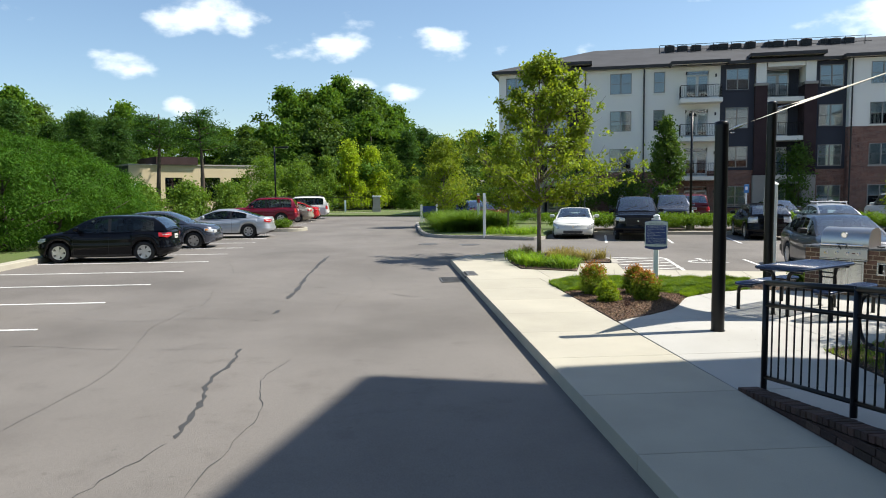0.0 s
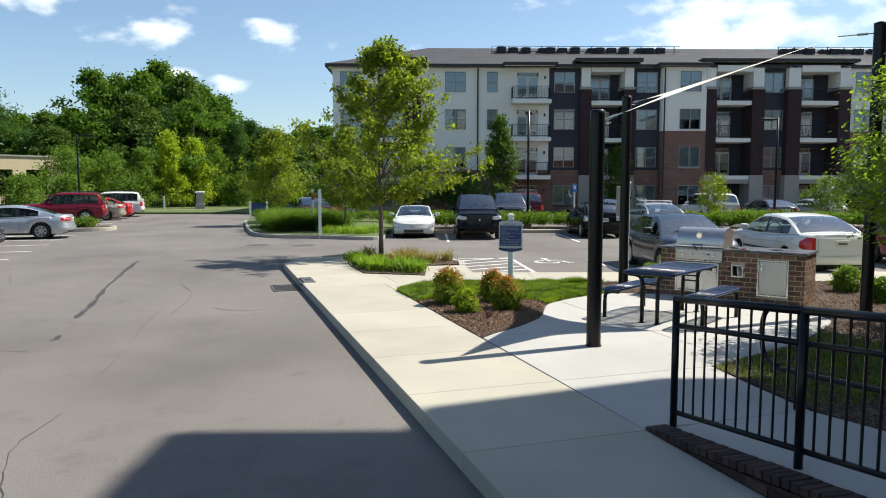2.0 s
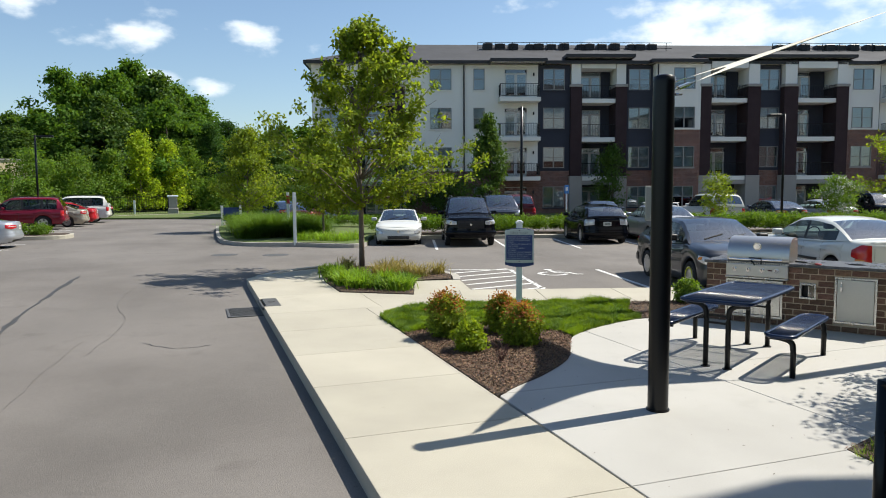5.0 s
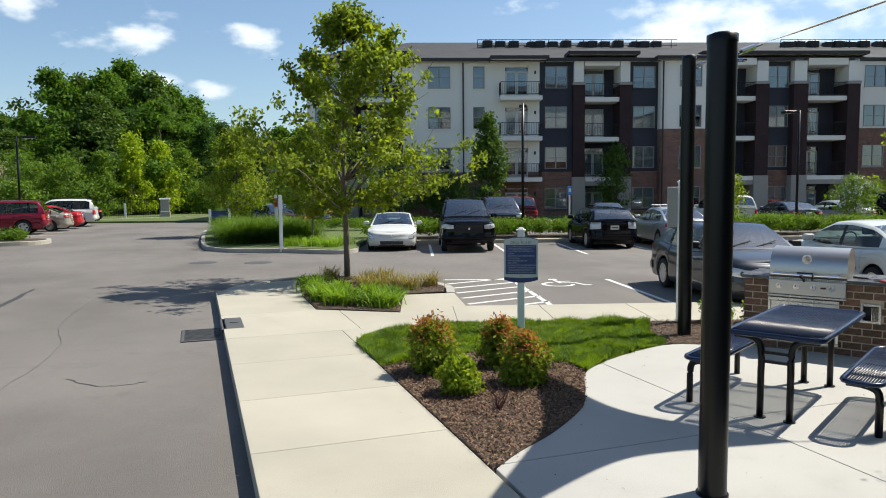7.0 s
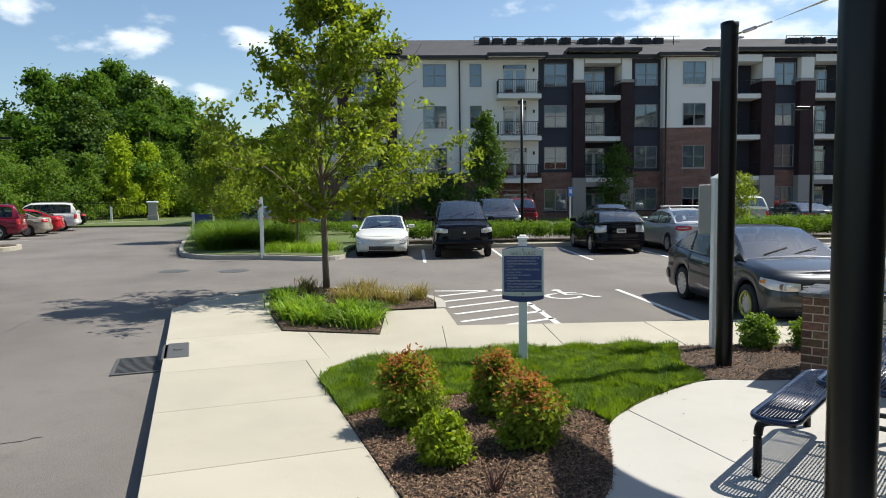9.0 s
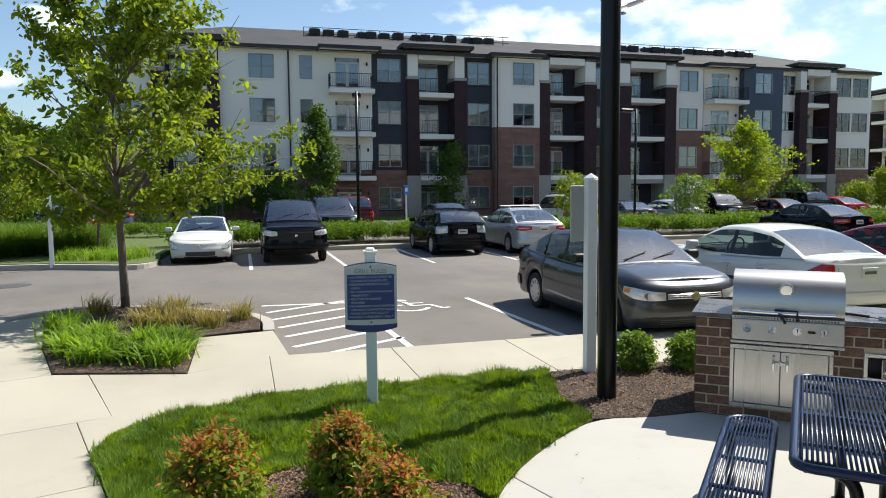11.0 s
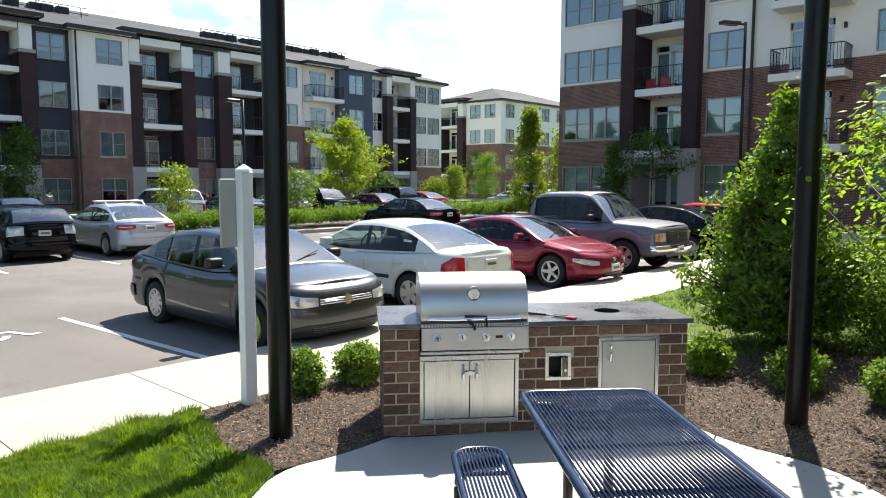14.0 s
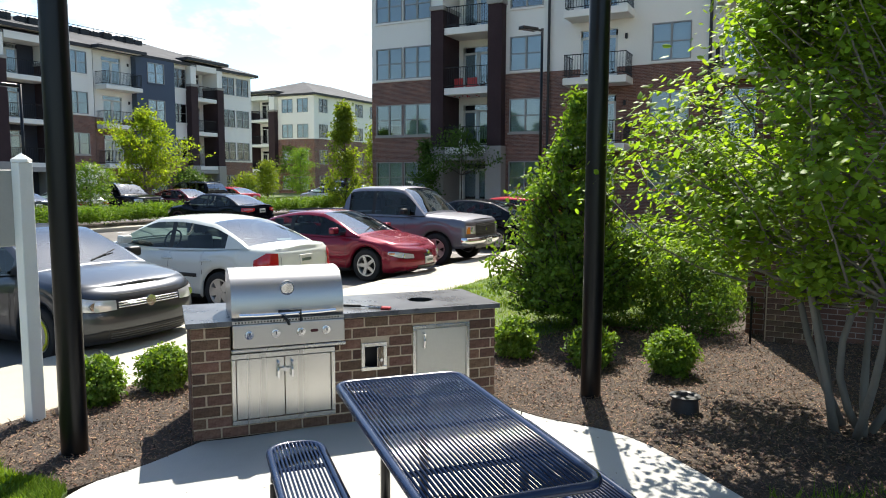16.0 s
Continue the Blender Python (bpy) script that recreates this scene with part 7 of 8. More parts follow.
tufts("daylily", "yellowing daylily clump in the mulch", sp, STRAW, seed=4)
sp = []
for i in range(60):
    x, y = rg.uniform(-1.8, 1.5), rg.uniform(24.6, 29.5)
    sp.append((x * 0.9 - 0.1, y, 620, 1.15, 1.25, 0.008, 0.24))
tufts("ornamental_grass", "dense arching ornamental grass mound", sp, GRASS_DARK, seed=5)
sp = [(x, y, 200, 0.45, 0.9, 0.008, 0.2) for x, y in ((0.2, 22.9), (0.9, 22.4), (1.5, 21.9), (1.9, 22.4), (1.2, 23.0), (0.5, 23.6), (2.1, 23.0))]
tufts("liriope", "low green clump on the corner island", sp, GRASS_CLUMP, seed=6)

# turf on the lawns
rg = np.random.default_rng(21)


def turf(name, poly, n, L, z, seed, label):
    rng = np.random.default_rng(seed)
    xs, ys = [p[0] for p in poly], [p[1] for p in poly]
    pts = []
    while len(pts) < n:
        x, y = rng.uniform(min(xs), max(xs)), rng.uniform(min(ys), max(ys))
        if inside(x, y, poly):
            pts.append((x, y))
    pts = np.array(pts)
    a = 3.2 * np.sin(pts[:, 0] * 6.3 + 2 * np.sin(pts[:, 1] * 4.7)) + 2.6 * np.sin(pts[:, 1] * 8.1 + 1.3 * np.sin(pts[:, 0] * 9.7)) + rng.normal(0, 0.8, n)
    l = L * rng.uniform(0.5, 1.3, n) * (1 + 0.35 * np.sin(pts[:, 0] * 3.1) * np.sin(pts[:, 1] * 2.7)); k = rng.uniform(0.2, 1.1, n)
    l = l * (0.75 + 0.5 * rng.random(n) ** 3) * (1 + 0.3 * np.sin(pts[:, 0] * 7.3 + 1.7 * np.sin(pts[:, 1] * 5.1)))
    w = 0.0045
    dx, dy = np.cos(a), np.sin(a)
    b0 = np.stack([pts[:, 0] - dy * w, pts[:, 1] + dx * w, np.full(n, z)], 1)
    b1 = np.stack([pts[:, 0] + dy * w, pts[:, 1] - dx * w, np.full(n, z)], 1)
    tp = np.stack([pts[:, 0] + dx * l * k, pts[:, 1] + dy * l * k, z + l], 1)
    V = np.stack([b0, b1, tp], 1).reshape(-1, 3)
    F = np.arange(n * 3).reshape(-1, 3)
    tagged(new(name, fast_mesh(name, V, F, GRASS_BLADE)), label, "grass", kind="stuff")


turf("turf", LAWN_POLY, 210000, 0.068, 0.008, 22, "short green turf of the lawn")
turf("turf", [(0.66, -1.42), (1.3, -1.2), (2.4, -0.85), (3.3, -0.4), (3.5, -1.2), (2.6, -2.1), (1.3, -2.9), (0.62, -2.9), (0.72, -2.0)], 4500, 0.08, 0.008, 26, "longer grass at the edge of the patio")
turf("turf", LAWN_B, 110000, 0.07, -0.004, 23, "short sunny turf along the walk")

# thicker tufts standing out of the mown grass
rg = np.random.default_rng(24)
vv, ff, nv = [], [], 0
while len(vv) < 520:
    x, y = rg.uniform(-1.2, 3.6), rg.uniform(2.6, 6.0)
    if inside(x, y, LAWN_POLY) and math.sin(2.1 * x + 1.3 * y) + math.sin(3.7 * y - 1.1 * x) > -0.6:
        V, F = grass_tuft(rg, x, y, 0.008, 22, 0.1, 0.8, 0.0045, 0.03)
        vv.append(V); ff.append(F + nv); nv += len(V)
tagged(new("grass_clump", fast_mesh("grass_clump", np.concatenate(vv), np.concatenate(ff), GRASS_DARK)), "taller bright tufts in the mown lawn", "grass", kind="stuff")


def chips(name, poly, n, z, seed):
    """Loose bark chips over the mulch."""
    rng = np.random.default_rng(seed)
    xs, ys = [p[0] for p in poly], [p[1] for p in poly]
    pts = []
    while len(pts) < n:
        x, y = rng.uniform(min(xs), max(xs)), rng.uniform(min(ys), max(ys))
        if inside(x, y, poly):
            pts.append((x, y, z + rng.uniform(0, 0.02)))
    V, F = leaf_cloud(np.array(pts), np.tile([0, 0, 1.6], (n, 1)), 0.036, rng, 0.26, 0.0, 0.05)
    tagged(new(name, fast_mesh(name, V, F, CHIP)), "loose brown bark chips", "mulch", kind="stuff")


chips("bark_chips", MULCH_A, 26000, 0.01, 31)
chips("bark_chips", clip(clip(MULCH_B, 0, 9.0, -1), 1, -4.0, 1), 90000, 0.008, 32)
chips("bark_chips", BED, 9000, 0.025, 33)
# a few dry leaves and twigs blown onto the patio and the walk
rg = np.random.default_rng(41)
pts = []
while len(pts) < 110:
    x, y = rg.uniform(-2.6, 4.6), rg.uniform(-2.8, 5.6)
    if inside(x, y, PATIO_POLY) or (x < -1.25 and rg.random() < 0.12):
        pts.append((x, y, 0.006))
V, F = leaf_cloud(np.array(pts), np.tile([0, 0, 4.0], (len(pts), 1)), 0.019, rg, 0.35, 0.0, 0.03)
tagged(new("leaf_litter", fast_mesh("leaf_litter", V, F, MULCH)), "dry leaves and crumbs on the concrete", "leaves", kind="stuff")


def hedge(name, spots, label):
    rng = np.random.default_rng(77)
    base = None
    for i, (u, v, s) in enumerate(spots):
        m = LOT @ pose(u, v, 0, 0, 0, 57 * i) @ Matrix.Scale(s, 4)
        if base is None:
            base = thing(name, m, label, "shrub", name + "s")
            P = np.concatenate([np.array([r * math.cos(a), r * math.sin(a), 0.0]) + np.stack([np.cos(a) * q * 0.35, np.sin(a) * q * 0.35, 0.25 + 0.45 * q], 1) + rng.normal(0, 0.07, (60, 3)) for a, r, q in ((rng.uniform(0, 6.28), 0.75 * rng.uniform(0, 1) ** 0.5, rng.uniform(0, 1.0, 60)) for _ in range(46))])
            V, F = leaf_cloud(P, np.tile([0, 0, 0.8], (len(P), 1)), 0.13, rng, 0.3, -0.9)
            o = new("foliage", fast_mesh("foliage", V, F, LEAF_JUNIPER)); o.parent = base
        else:
            copy_thing(base, m)


rr = random.Random(9)
hedge("juniper_shrub", [(-3.4 + 1.02 * i, V_H + 0.95 + rr.uniform(-0.15, 0.5), rr.uniform(0.9, 1.15)) for i in range(44)], "spreading bright green juniper of the low hedge")
hedge("juniper_shrub", [(-11.5 + 1.3 * i, V_H + 7.5 + rr.uniform(-0.3, 0.3), 0.9) for i in range(6)], "spreading green juniper by the drive")
for i, (x, y) in enumerate(((-14, 31.5), (-12.8, 31.3), (-11.5, 31.7), (-10.5, 31.4))):
    shrub("low_shrub", pose(x, y, 0.02), "low green shrub on the parking island", 0.6, 0.45, LEAF_JUNIPER, 1500, 0.09, 140 + i, 40, "island shrubs")


# ---- the grill place ----


def letters(name, text, size, m, parent, material, align="LEFT"):
    cu = bpy.data.curves.new(name, "FONT")
    cu.body, cu.size, cu.align_x, cu.extrude = text, size, align, 0.0012
    tmp = new(name + "_curve", cu)
    me = bpy.data.meshes.new_from_object(tmp)
    bpy.data.objects.remove(tmp)
    me.materials.clear(); me.materials.append(material)
    ob = new(name, me)
    ob.parent, ob.matrix_basis = parent, m
    return ob


def shade_post(x, y, h, r=0.09):
    t = thing("shade_sail_post", pose(x, y, 0), "round black steel post carrying the shade sail", "post", "sail posts")
    part("tube", cyl(bmesh.new(), (0, 0, -0.1), (0, 0, h - 0.05), r, seg=28), BLACK, t, smooth=True).data.set_sharp_from_angle(angle=radians(40))
    part("cap", lathe_z([(r + 0.004, h - 0.06), (r + 0.004, h - 0.015), (r * 0.6, h), (0.001, h + 0.004)]), BLACK, t, smooth=True)
    part("collar", cyl(bmesh.new(), (0, 0, -0.02), (0, 0, 0.012), r + 0.012, seg=28), BLACK, t)
    ring = part("eye_bolt", tube(bmesh.new(), [(r + 0.05 + 0.035 * math.cos(a), 0.035 * math.sin(a), h - 0.16) for a in (2 * math.pi * i / 10 for i in range(10))], 0.008, 6, closed=True), CHROME, t)
    return t


def lathe_z(profile, seg=28):
    bm = bmesh.new()
    rings = [[bm.verts.new((r * math.cos(a), r * math.sin(a), z)) for a in (2 * math.pi * i / seg for i in range(seg))] for r, z in profile]
    for A, C in zip(rings[:-1], rings[1:]):
        for i in range(seg):
            bm.faces.new((A[i], A[(i + 1) % seg], C[(i + 1) % seg], C[i]))
    return bm


PA, PB, PC = (0.0, 0.0, 2.95), (3.12, 4.27, 3.75), (5.2, 0.62, 4.5)
for p in (PA, PB, PC):
    shade_post(*p)
sail = thing("shade_sail", pose(0, 0, 0), "cream triangular shade sail stretched between the posts", "shade sail")
SA, SB, SC = (Vector(p) for p in ((0.42, 0.12, 2.93), (3.14, 3.7, 3.62), (4.55, 0.78, 4.27)))
bm = bmesh.new()
N = 14
grid = {}
cen = (SA + SB + SC) / 3
for i in range(N + 1):
    for j in range(N + 1 - i):
        a, b = i / N, j / N
        c = 1 - a - b
        p = SA * c + SB * a + SC * b
        pull = 0.62 * (a * b * (1 - c) ** 0 * 4 * max(0, 1 - 3 * c) + a * c * 4 * max(0, 1 - 3 * b) + b * c * 4 * max(0, 1 - 3 * a)) * 0.68
        grid[i, j] = bm.verts.new(p.lerp(cen, pull) + Vector((0, 0, -0.02 * 27 * a * b * c)))
for i in range(N):
    for j in range(N - i):
        bm.faces.new((grid[i, j], grid[i + 1, j], grid[i, j + 1]))
        if i + j < N - 1:
            bm.faces.new((grid[i + 1, j], grid[i + 1, j + 1], grid[i, j + 1]))
cloth = part("cloth", bm, SAIL, sail, smooth=True)
for s, p in ((SA, PA), (SB, PB), (SC, PC)):
    q = Vector(p) - Vector((0, 0, 0.16))
    d = (s - q).normalized()
    part("cable", tube(bmesh.new(), [q + d * 0.1, s], 0.009, 6), CHROME, sail)
    part("turnbuckle", tube(bmesh.new(), [q + d * 0.2, q + d * 0.36], 0.02, 8), CHROME, sail)

# rules board
sign = thing("rules_sign", pose(1.135, 5.25, 0.0, 0, 0, -26), "blue and grey rules board on a white post", "sign")
part("post", B(-0.05, 0.05, 0.02, 0.12, -0.1, 1.42, 0.004), WHITE_PVC, sign)
part("post_cap", box(B(-0.065, 0.065, 0.005, 0.135, 1.42, 1.445, 0.004), -0.04, 0.04, 0.03, 0.11, 1.445, 1.47, 0.01), WHITE_PVC, sign)


def board(w, z0, z1, y0, y1, arch_top, arch_bot):
    bm = bmesh.new()
    xs = [w * (i / 10 * 2 - 1) for i in range(11)]
    outline = [(x, z0 - arch_bot * (1 - (x / w) ** 2)) for x in xs] + [(x, z1 + arch_top * (1 - (x / w) ** 2)) for x in xs[::-1]]
    f = [bm.verts.new((x, y0, z)) for x, z in outline]
    k = [bm.verts.new((x, y1, z)) for x, z in outline]
    bm.faces.new(f); bm.faces.new(k[::-1])
    for i in range(len(f)):
        bm.faces.new((f[(i + 1) % len(f)], f[i], k[i], k[(i + 1) % len(f)]))
    return bm


part("backing", board(0.235, 0.745, 1.31, -0.003, 0.015, 0.035, 0.04), SIGN_BLUE, sign, "blue backing with curved foot")
part("face", board(0.235, 0.785, 1.3, -0.014, -0.004, 0.035, 0.012), SIGN_PALE, sign, "pale grey face with arched top")
part("panel", B(-0.212, 0.212, -0.02, -0.0145, 0.825, 1.235), SIGN_BLUE, sign, "dark blue text panel")
for z in (1.305, 0.8):
    part("screw", cyl(bmesh.new(), (0, -0.016, z), (0, -0.022, z), 0.009, seg=10), IRON, sign)
FACE = Matrix.Rotation(radians(90), 4, "X")
letters("heading", "GRILL RULES", 0.052, Matrix.Translation((0, -0.0155, 1.248)) @ FACE, sign, mat("sign_heading", (0.12, 0.14, 0.15), 0.6, var=0.03), "CENTER")
RULES = ["* ALL BARBECUE GRILLS MUST BE", "   CLEANED AFTER EACH USE", "* COUNTERTOPS MUST BE LEFT", "   CLEAN", "* ALL TRASH MUST BE PLACED IN", "   TRASH CANS", "* NO LOUD OR ABUSIVE", "   BEHAVIOR", "* MANAGEMENT IS NOT RESPONSIBLE", "   FOR ANY ACCIDENTS OR INJURIES", "   WHILE USING THIS FACILITY", "* IN CASE OF EMERGENCY, DIAL 911"]
for i, line in enumerate(RULES):
    letters("lettering", line.replace("*", "\u2022"), 0.0262, Matrix.Translation((-0.2, -0.0215, 1.203 - 0.0328 * i)) @ FACE, sign, SIGN_TEXT)

# white post with a parking panel facing the cars
wp = thing("sign_post", pose(3.67, 5.06, 0, 0, 0, -20), "white vinyl post with a grey sign panel behind", "sign post")
part("post", B(-0.055, 0.055, -0.055, 0.055, -0.1, 2.08, 0.005), WHITE_PVC, wp)
part("cap", lathe_z([(0.085, 2.08), (0.085, 2.1), (0.001, 2.15)], 4), WHITE_PVC, wp)
part("panel", B(-0.2, 0.07, 0.06, 0.085, 1.42, 2.02, 0.006), GREY_PANEL, wp, "grey back of a parking sign")
part("bracket", B(-0.05, 0.05, 0.05, 0.064, 1.5, 1.95), STEEL, wp)

# brick grill island: local x along the front, y away from the patio
ISL = pose(3.47, 3.55, 0, 0, 0, math.degrees(math.atan2(-0.847, 0.532)))
LEN, DEP = 2.48, 0.78
island = thing("grill_island", ISL, "brown brick grill island with a dark stone counter", "outdoor kitchen")
OPEN = [(0.285, 1.078, 0.09, 0.86), (1.29, 1.507, 0.413, 0.642), (1.729, 2.24, 0.12, 0.755)]
bm = bmesh.new()
wall_with_holes(bm, 0.006, LEN - 0.006, 0.0, 0.856, OPEN, 0.006, 0.09)
box(bm, 0.006, 0.09, 0.09, DEP - 0.006, 0, 0.856); box(bm, LEN - 0.09, LEN - 0.006, 0.09, DEP - 0.006, 0, 0.856); box(bm, 0.09, LEN - 0.09, DEP - 0.09, DEP - 0.006, 0, 0.856)
part("mortar", bm, MORTAR, island)
bm = bmesh.new()
xs0, xs1, hx, hy, hr = -0.03, LEN + 0.03, 1.93, 0.38, 0.11
ring = [(hx + hr * math.cos(a), hy + hr * math.sin(a)) for a in (2 * math.pi * i / 24 for i in range(24))]
for zz in (0,):
    outer = [(xs0, -0.03), (xs1, -0.03), (xs1, DEP + 0.03), (xs0, DEP + 0.03)]
    lo = [bm.verts.new((x, y, 0.862)) for x, y in outer]; hi = [bm.verts.new((x, y, 0.9)) for x, y in outer]
    rl = [bm.verts.new((x, y, 0.862)) for x, y in ring]; rh = [bm.verts.new((x, y, 0.9)) for x, y in ring]
    for i in range(4):
        bm.faces.new((lo[i], lo[(i + 1) % 4], hi[(i + 1) % 4], hi[i]))
    corner = {0: 2, 1: 3, 2: 0, 3: 1}
    for i in range(24):
        bm.faces.new((rl[(i + 1) % 24], rl[i], rh[i], rh[(i + 1) % 24]))
    for vs, rr_, flip in ((hi, rh, False), (lo, rl, True)):
        for q in range(4):
            c = vs[(q + 2) % 4]
            seg = [rr_[(q * 6 + k) % 24] for k in range(7)]
            for k in range(6):
                f = (c, seg[k + 1], seg[k])
                bm.faces.new(f if not flip else f[::-1])
            f = (c, vs[(q + 3) % 4], seg[6])
            bm.faces.new(f if not flip else f[::-1])
bmesh.ops.recalc_face_normals(bm, faces=bm.faces)
part("countertop", bm, GRANITE, island, "dark polished stone counter with a round bin hole")
part("bin_sleeve", cyl(bmesh.new(), (hx, hy, 0.5), (hx, hy, 0.899), hr - 0.004, seg=24, caps=False), BLACK_TRIM, island)

# the double doors under the grill
cab = part("door_frame", box(box(box(B(0.285, 1.078, -0.012, 0.03, 0.09, 0.125, 0.003), 0.285, 1.078, -0.012, 0.03, 0.6, 0.64, 0.003), 0.285, 0.318, -0.012, 0.03, 0.125, 0.6, 0.003), 1.045, 1.078, -0.012, 0.03, 0.125, 0.6, 0.003), STEEL, island, "brushed steel door frame")
for a, b, hx_ in ((0.322, 0.68, 0.63), (0.685, 1.041, 0.735)):
    d = part("door", B(a, b, -0.006, 0.02, 0.13, 0.596, 0.003), STEEL, island, "brushed steel access door")
    part("handle", tube(bmesh.new(), [(hx_, -0.006, 0.44), (hx_, -0.045, 0.445), (hx_, -0.05, 0.5), (hx_, -0.045, 0.555), (hx_, -0.006, 0.56)], 0.011, 8), CHROME, d)
part("lock", cyl(bmesh.new(), (0.683, -0.006, 0.5), (0.683, -0.035, 0.5), 0.018, seg=12), CHROME, cab)
part("hasp", B(0.64, 0.725, -0.03, -0.024, 0.49, 0.51, 0.002), CHROME, cab)
# small hatch standing ajar
fr = part("hatch_frame", box(box(box(B(1.29, 1.507, -0.01, 0.03, 0.413, 0.445, 0.003), 1.29, 1.507, -0.01, 0.03, 0.61, 0.642, 0.003), 1.29, 1.322, -0.01, 0.03, 0.445, 0.61, 0.003), 1.475, 1.507, -0.01, 0.03, 0.445, 0.61, 0.003), STEEL, island, "steel frame of the small hatch")
part("hatch_box", B(1.3, 1.5, 0.1, 0.3, 0.42, 0.635), BLACK_TRIM, island)
hd = B(-0.075, 0.0, -0.006, 0.006, 0.0, 0.16, 0.003)
bmesh.ops.transform(hd, matrix=pose(1.473, -0.004, 0.447, 0, 0, 35), verts=hd.verts)
hd = part("hatch_door", hd, STEEL, fr)
part("knob", cyl(bmesh.new(), (1.43, -0.04, 0.51), (1.44, -0.075, 0.51), 0.014, seg=10), CHROME, fr)
# single door
df = part("door_frame", box(box(box(B(1.729, 2.24, -0.01, 0.03, 0.12, 0.15, 0.003), 1.729, 2.24, -0.01, 0.03, 0.725, 0.755, 0.003), 1.729, 1.76, -0.01, 0.03, 0.15, 0.725, 0.003), 2.209, 2.24, -0.01, 0.03, 0.15, 0.725, 0.003), STEEL, island)
d = part("door", B(1.764, 2.205, -0.006, 0.02, 0.154, 0.721, 0.003), mat("satin_steel", (0.55, 0.53, 0.48), 0.45, 0.85, var=0.08, scale=2), island, "satin steel single door")
part("handle", tube(bmesh.new(), [(1.82, -0.006, 0.57), (1.82, -0.045, 0.575), (1.82, -0.05, 0.63), (1.82, -0.045, 0.685), (1.82, -0.006, 0.69)], 0.011, 8), CHROME, d)

# the grill itself, let into the counter
grill = thing("gas_grill", ISL @ pose(0.297, 0, 0), "stainless built-in gas grill with closed hood", "grill")
GW = 0.85
part("front_panel", B(0, GW, -0.05, 0.04, 0.69, 0.868, 0.008, 2), STEEL_HOOD, grill, "brushed steel control panel")
part("drip_lip", B(-0.01, GW + 0.01, -0.055, 0.03, 0.655, 0.684, 0.006), STEEL, grill)
part("vent_strip", B(0.0, GW, -0.035, 0.0, 0.872, 0.895), STEEL_HOOD, grill)
for i in range(34):
    part("vent_slot", B(0.02 + i * 0.0235, 0.032 + i * 0.0235, -0.037, -0.034, 0.877, 0.89), BLACK_TRIM, grill)
for x in (0.12, 0.315, 0.505, 0.7):
    kn = part("knob", cyl(cyl(bmesh.new(), (x, -0.05, 0.79), (x, -0.06, 0.79), 0.034, seg=20), (x, -0.06, 0.79), (x, -0.092, 0.79), 0.027, 0.024, seg=20), CHROME, grill)
    part("pointer", B(x - 0.004, x + 0.004, -0.095, -0.09, 0.79, 0.812), BLACK_TRIM, kn)
part("badge", B(0.58, 0.64, -0.054, -0.048, 0.78, 0.802, 0.006), mat("badge_red", (0.07, 0.008, 0.012), 0.3, var=0.05), grill, "small dark red oval badge")
# hood: a curved front rolled back to a flat top
prof = [(0.0, 0.9), (-0.012, 0.95), (-0.004, 1.04), (0.02, 1.12), (0.07, 1.19), (0.14, 1.235), (0.24, 1.255), (0.36, 1.255), (0.46, 1.22), (0.5, 1.1), (0.5, 0.9)]
prof = smooth_line([(0, y, z) for y, z in prof], 3)
bm = bmesh.new()
L_ = [bm.verts.new((0.0, p[1], p[2])) for p in prof]; R_ = [bm.verts.new((GW, p[1], p[2])) for p in prof]
for i in range(len(prof) - 1):
    bm.faces.new((L_[i], R_[i], R_[i + 1], L_[i + 1]))
bm.faces.new(L_[::-1]); bm.faces.new(R_)
bmesh.ops.recalc_face_normals(bm, faces=bm.faces)
hd = part("hood", bm, STEEL_HOOD, grill, "rounded brushed steel hood", smooth=True)
hd.data.set_sharp_from_angle(angle=radians(40))
hb = part("handle", tube(bmesh.new(), [(0.05, -0.07, 0.945), (0.2, -0.075, 0.94), (0.62, -0.075, 0.94), (0.775, -0.07, 0.945)], 0.014, 10), CHROME, hd)
for x in (0.09, 0.735):
    part("handle_stand", cyl(bmesh.new(), (x, 0.0, 0.945), (x, -0.07, 0.944), 0.013, seg=10), CHROME, hb)
th = cyl(cyl(bmesh.new(), (0.415, -0.004, 1.125), (0.415, 0.03, 1.125), 0.055, seg=24), (0.415, -0.012, 1.122), (0.415, -0.003, 1.124), 0.044, seg=24)
part("thermometer", th, CHROME, hd)
part("hanging_tongs", tube(tube(bmesh.new(), [(0.36, -0.095, 0.93), (0.4, -0.11, 0.89), (0.41, -0.1, 0.86)], 0.012, 6), [(0.33, -0.1, 0.965), (0.5, -0.1, 0.965), (0.5, -0.11, 0.88)], 0.011, 6), BLACK_TRIM, grill)
tongs = thing("grill_brush", ISL @ pose(1.22, 0.25, 0.9, 0, 0, -35), "black grill brush and tongs on the counter", "utensil")
part("handle", tube(bmesh.new(), [(-0.06, 0, 0.014), (0.14, 0, 0.016)], 0.012, 8), BLACK_TRIM, tongs)
part("shaft", tube(bmesh.new(), [(0.13, 0, 0.014), (0.34, 0.0, 0.012)], 0.006, 6), STEEL, tongs)
part("grip", tube(bmesh.new(), [(0.2, 0.03, 0.012), (0.32, 0.02, 0.014)], 0.011, 8), BLACK_TRIM, tongs)
part("head", B(0.32, 0.4, -0.03, 0.02, 0.002, 0.02, 0.004), RED_PLASTIC, tongs)

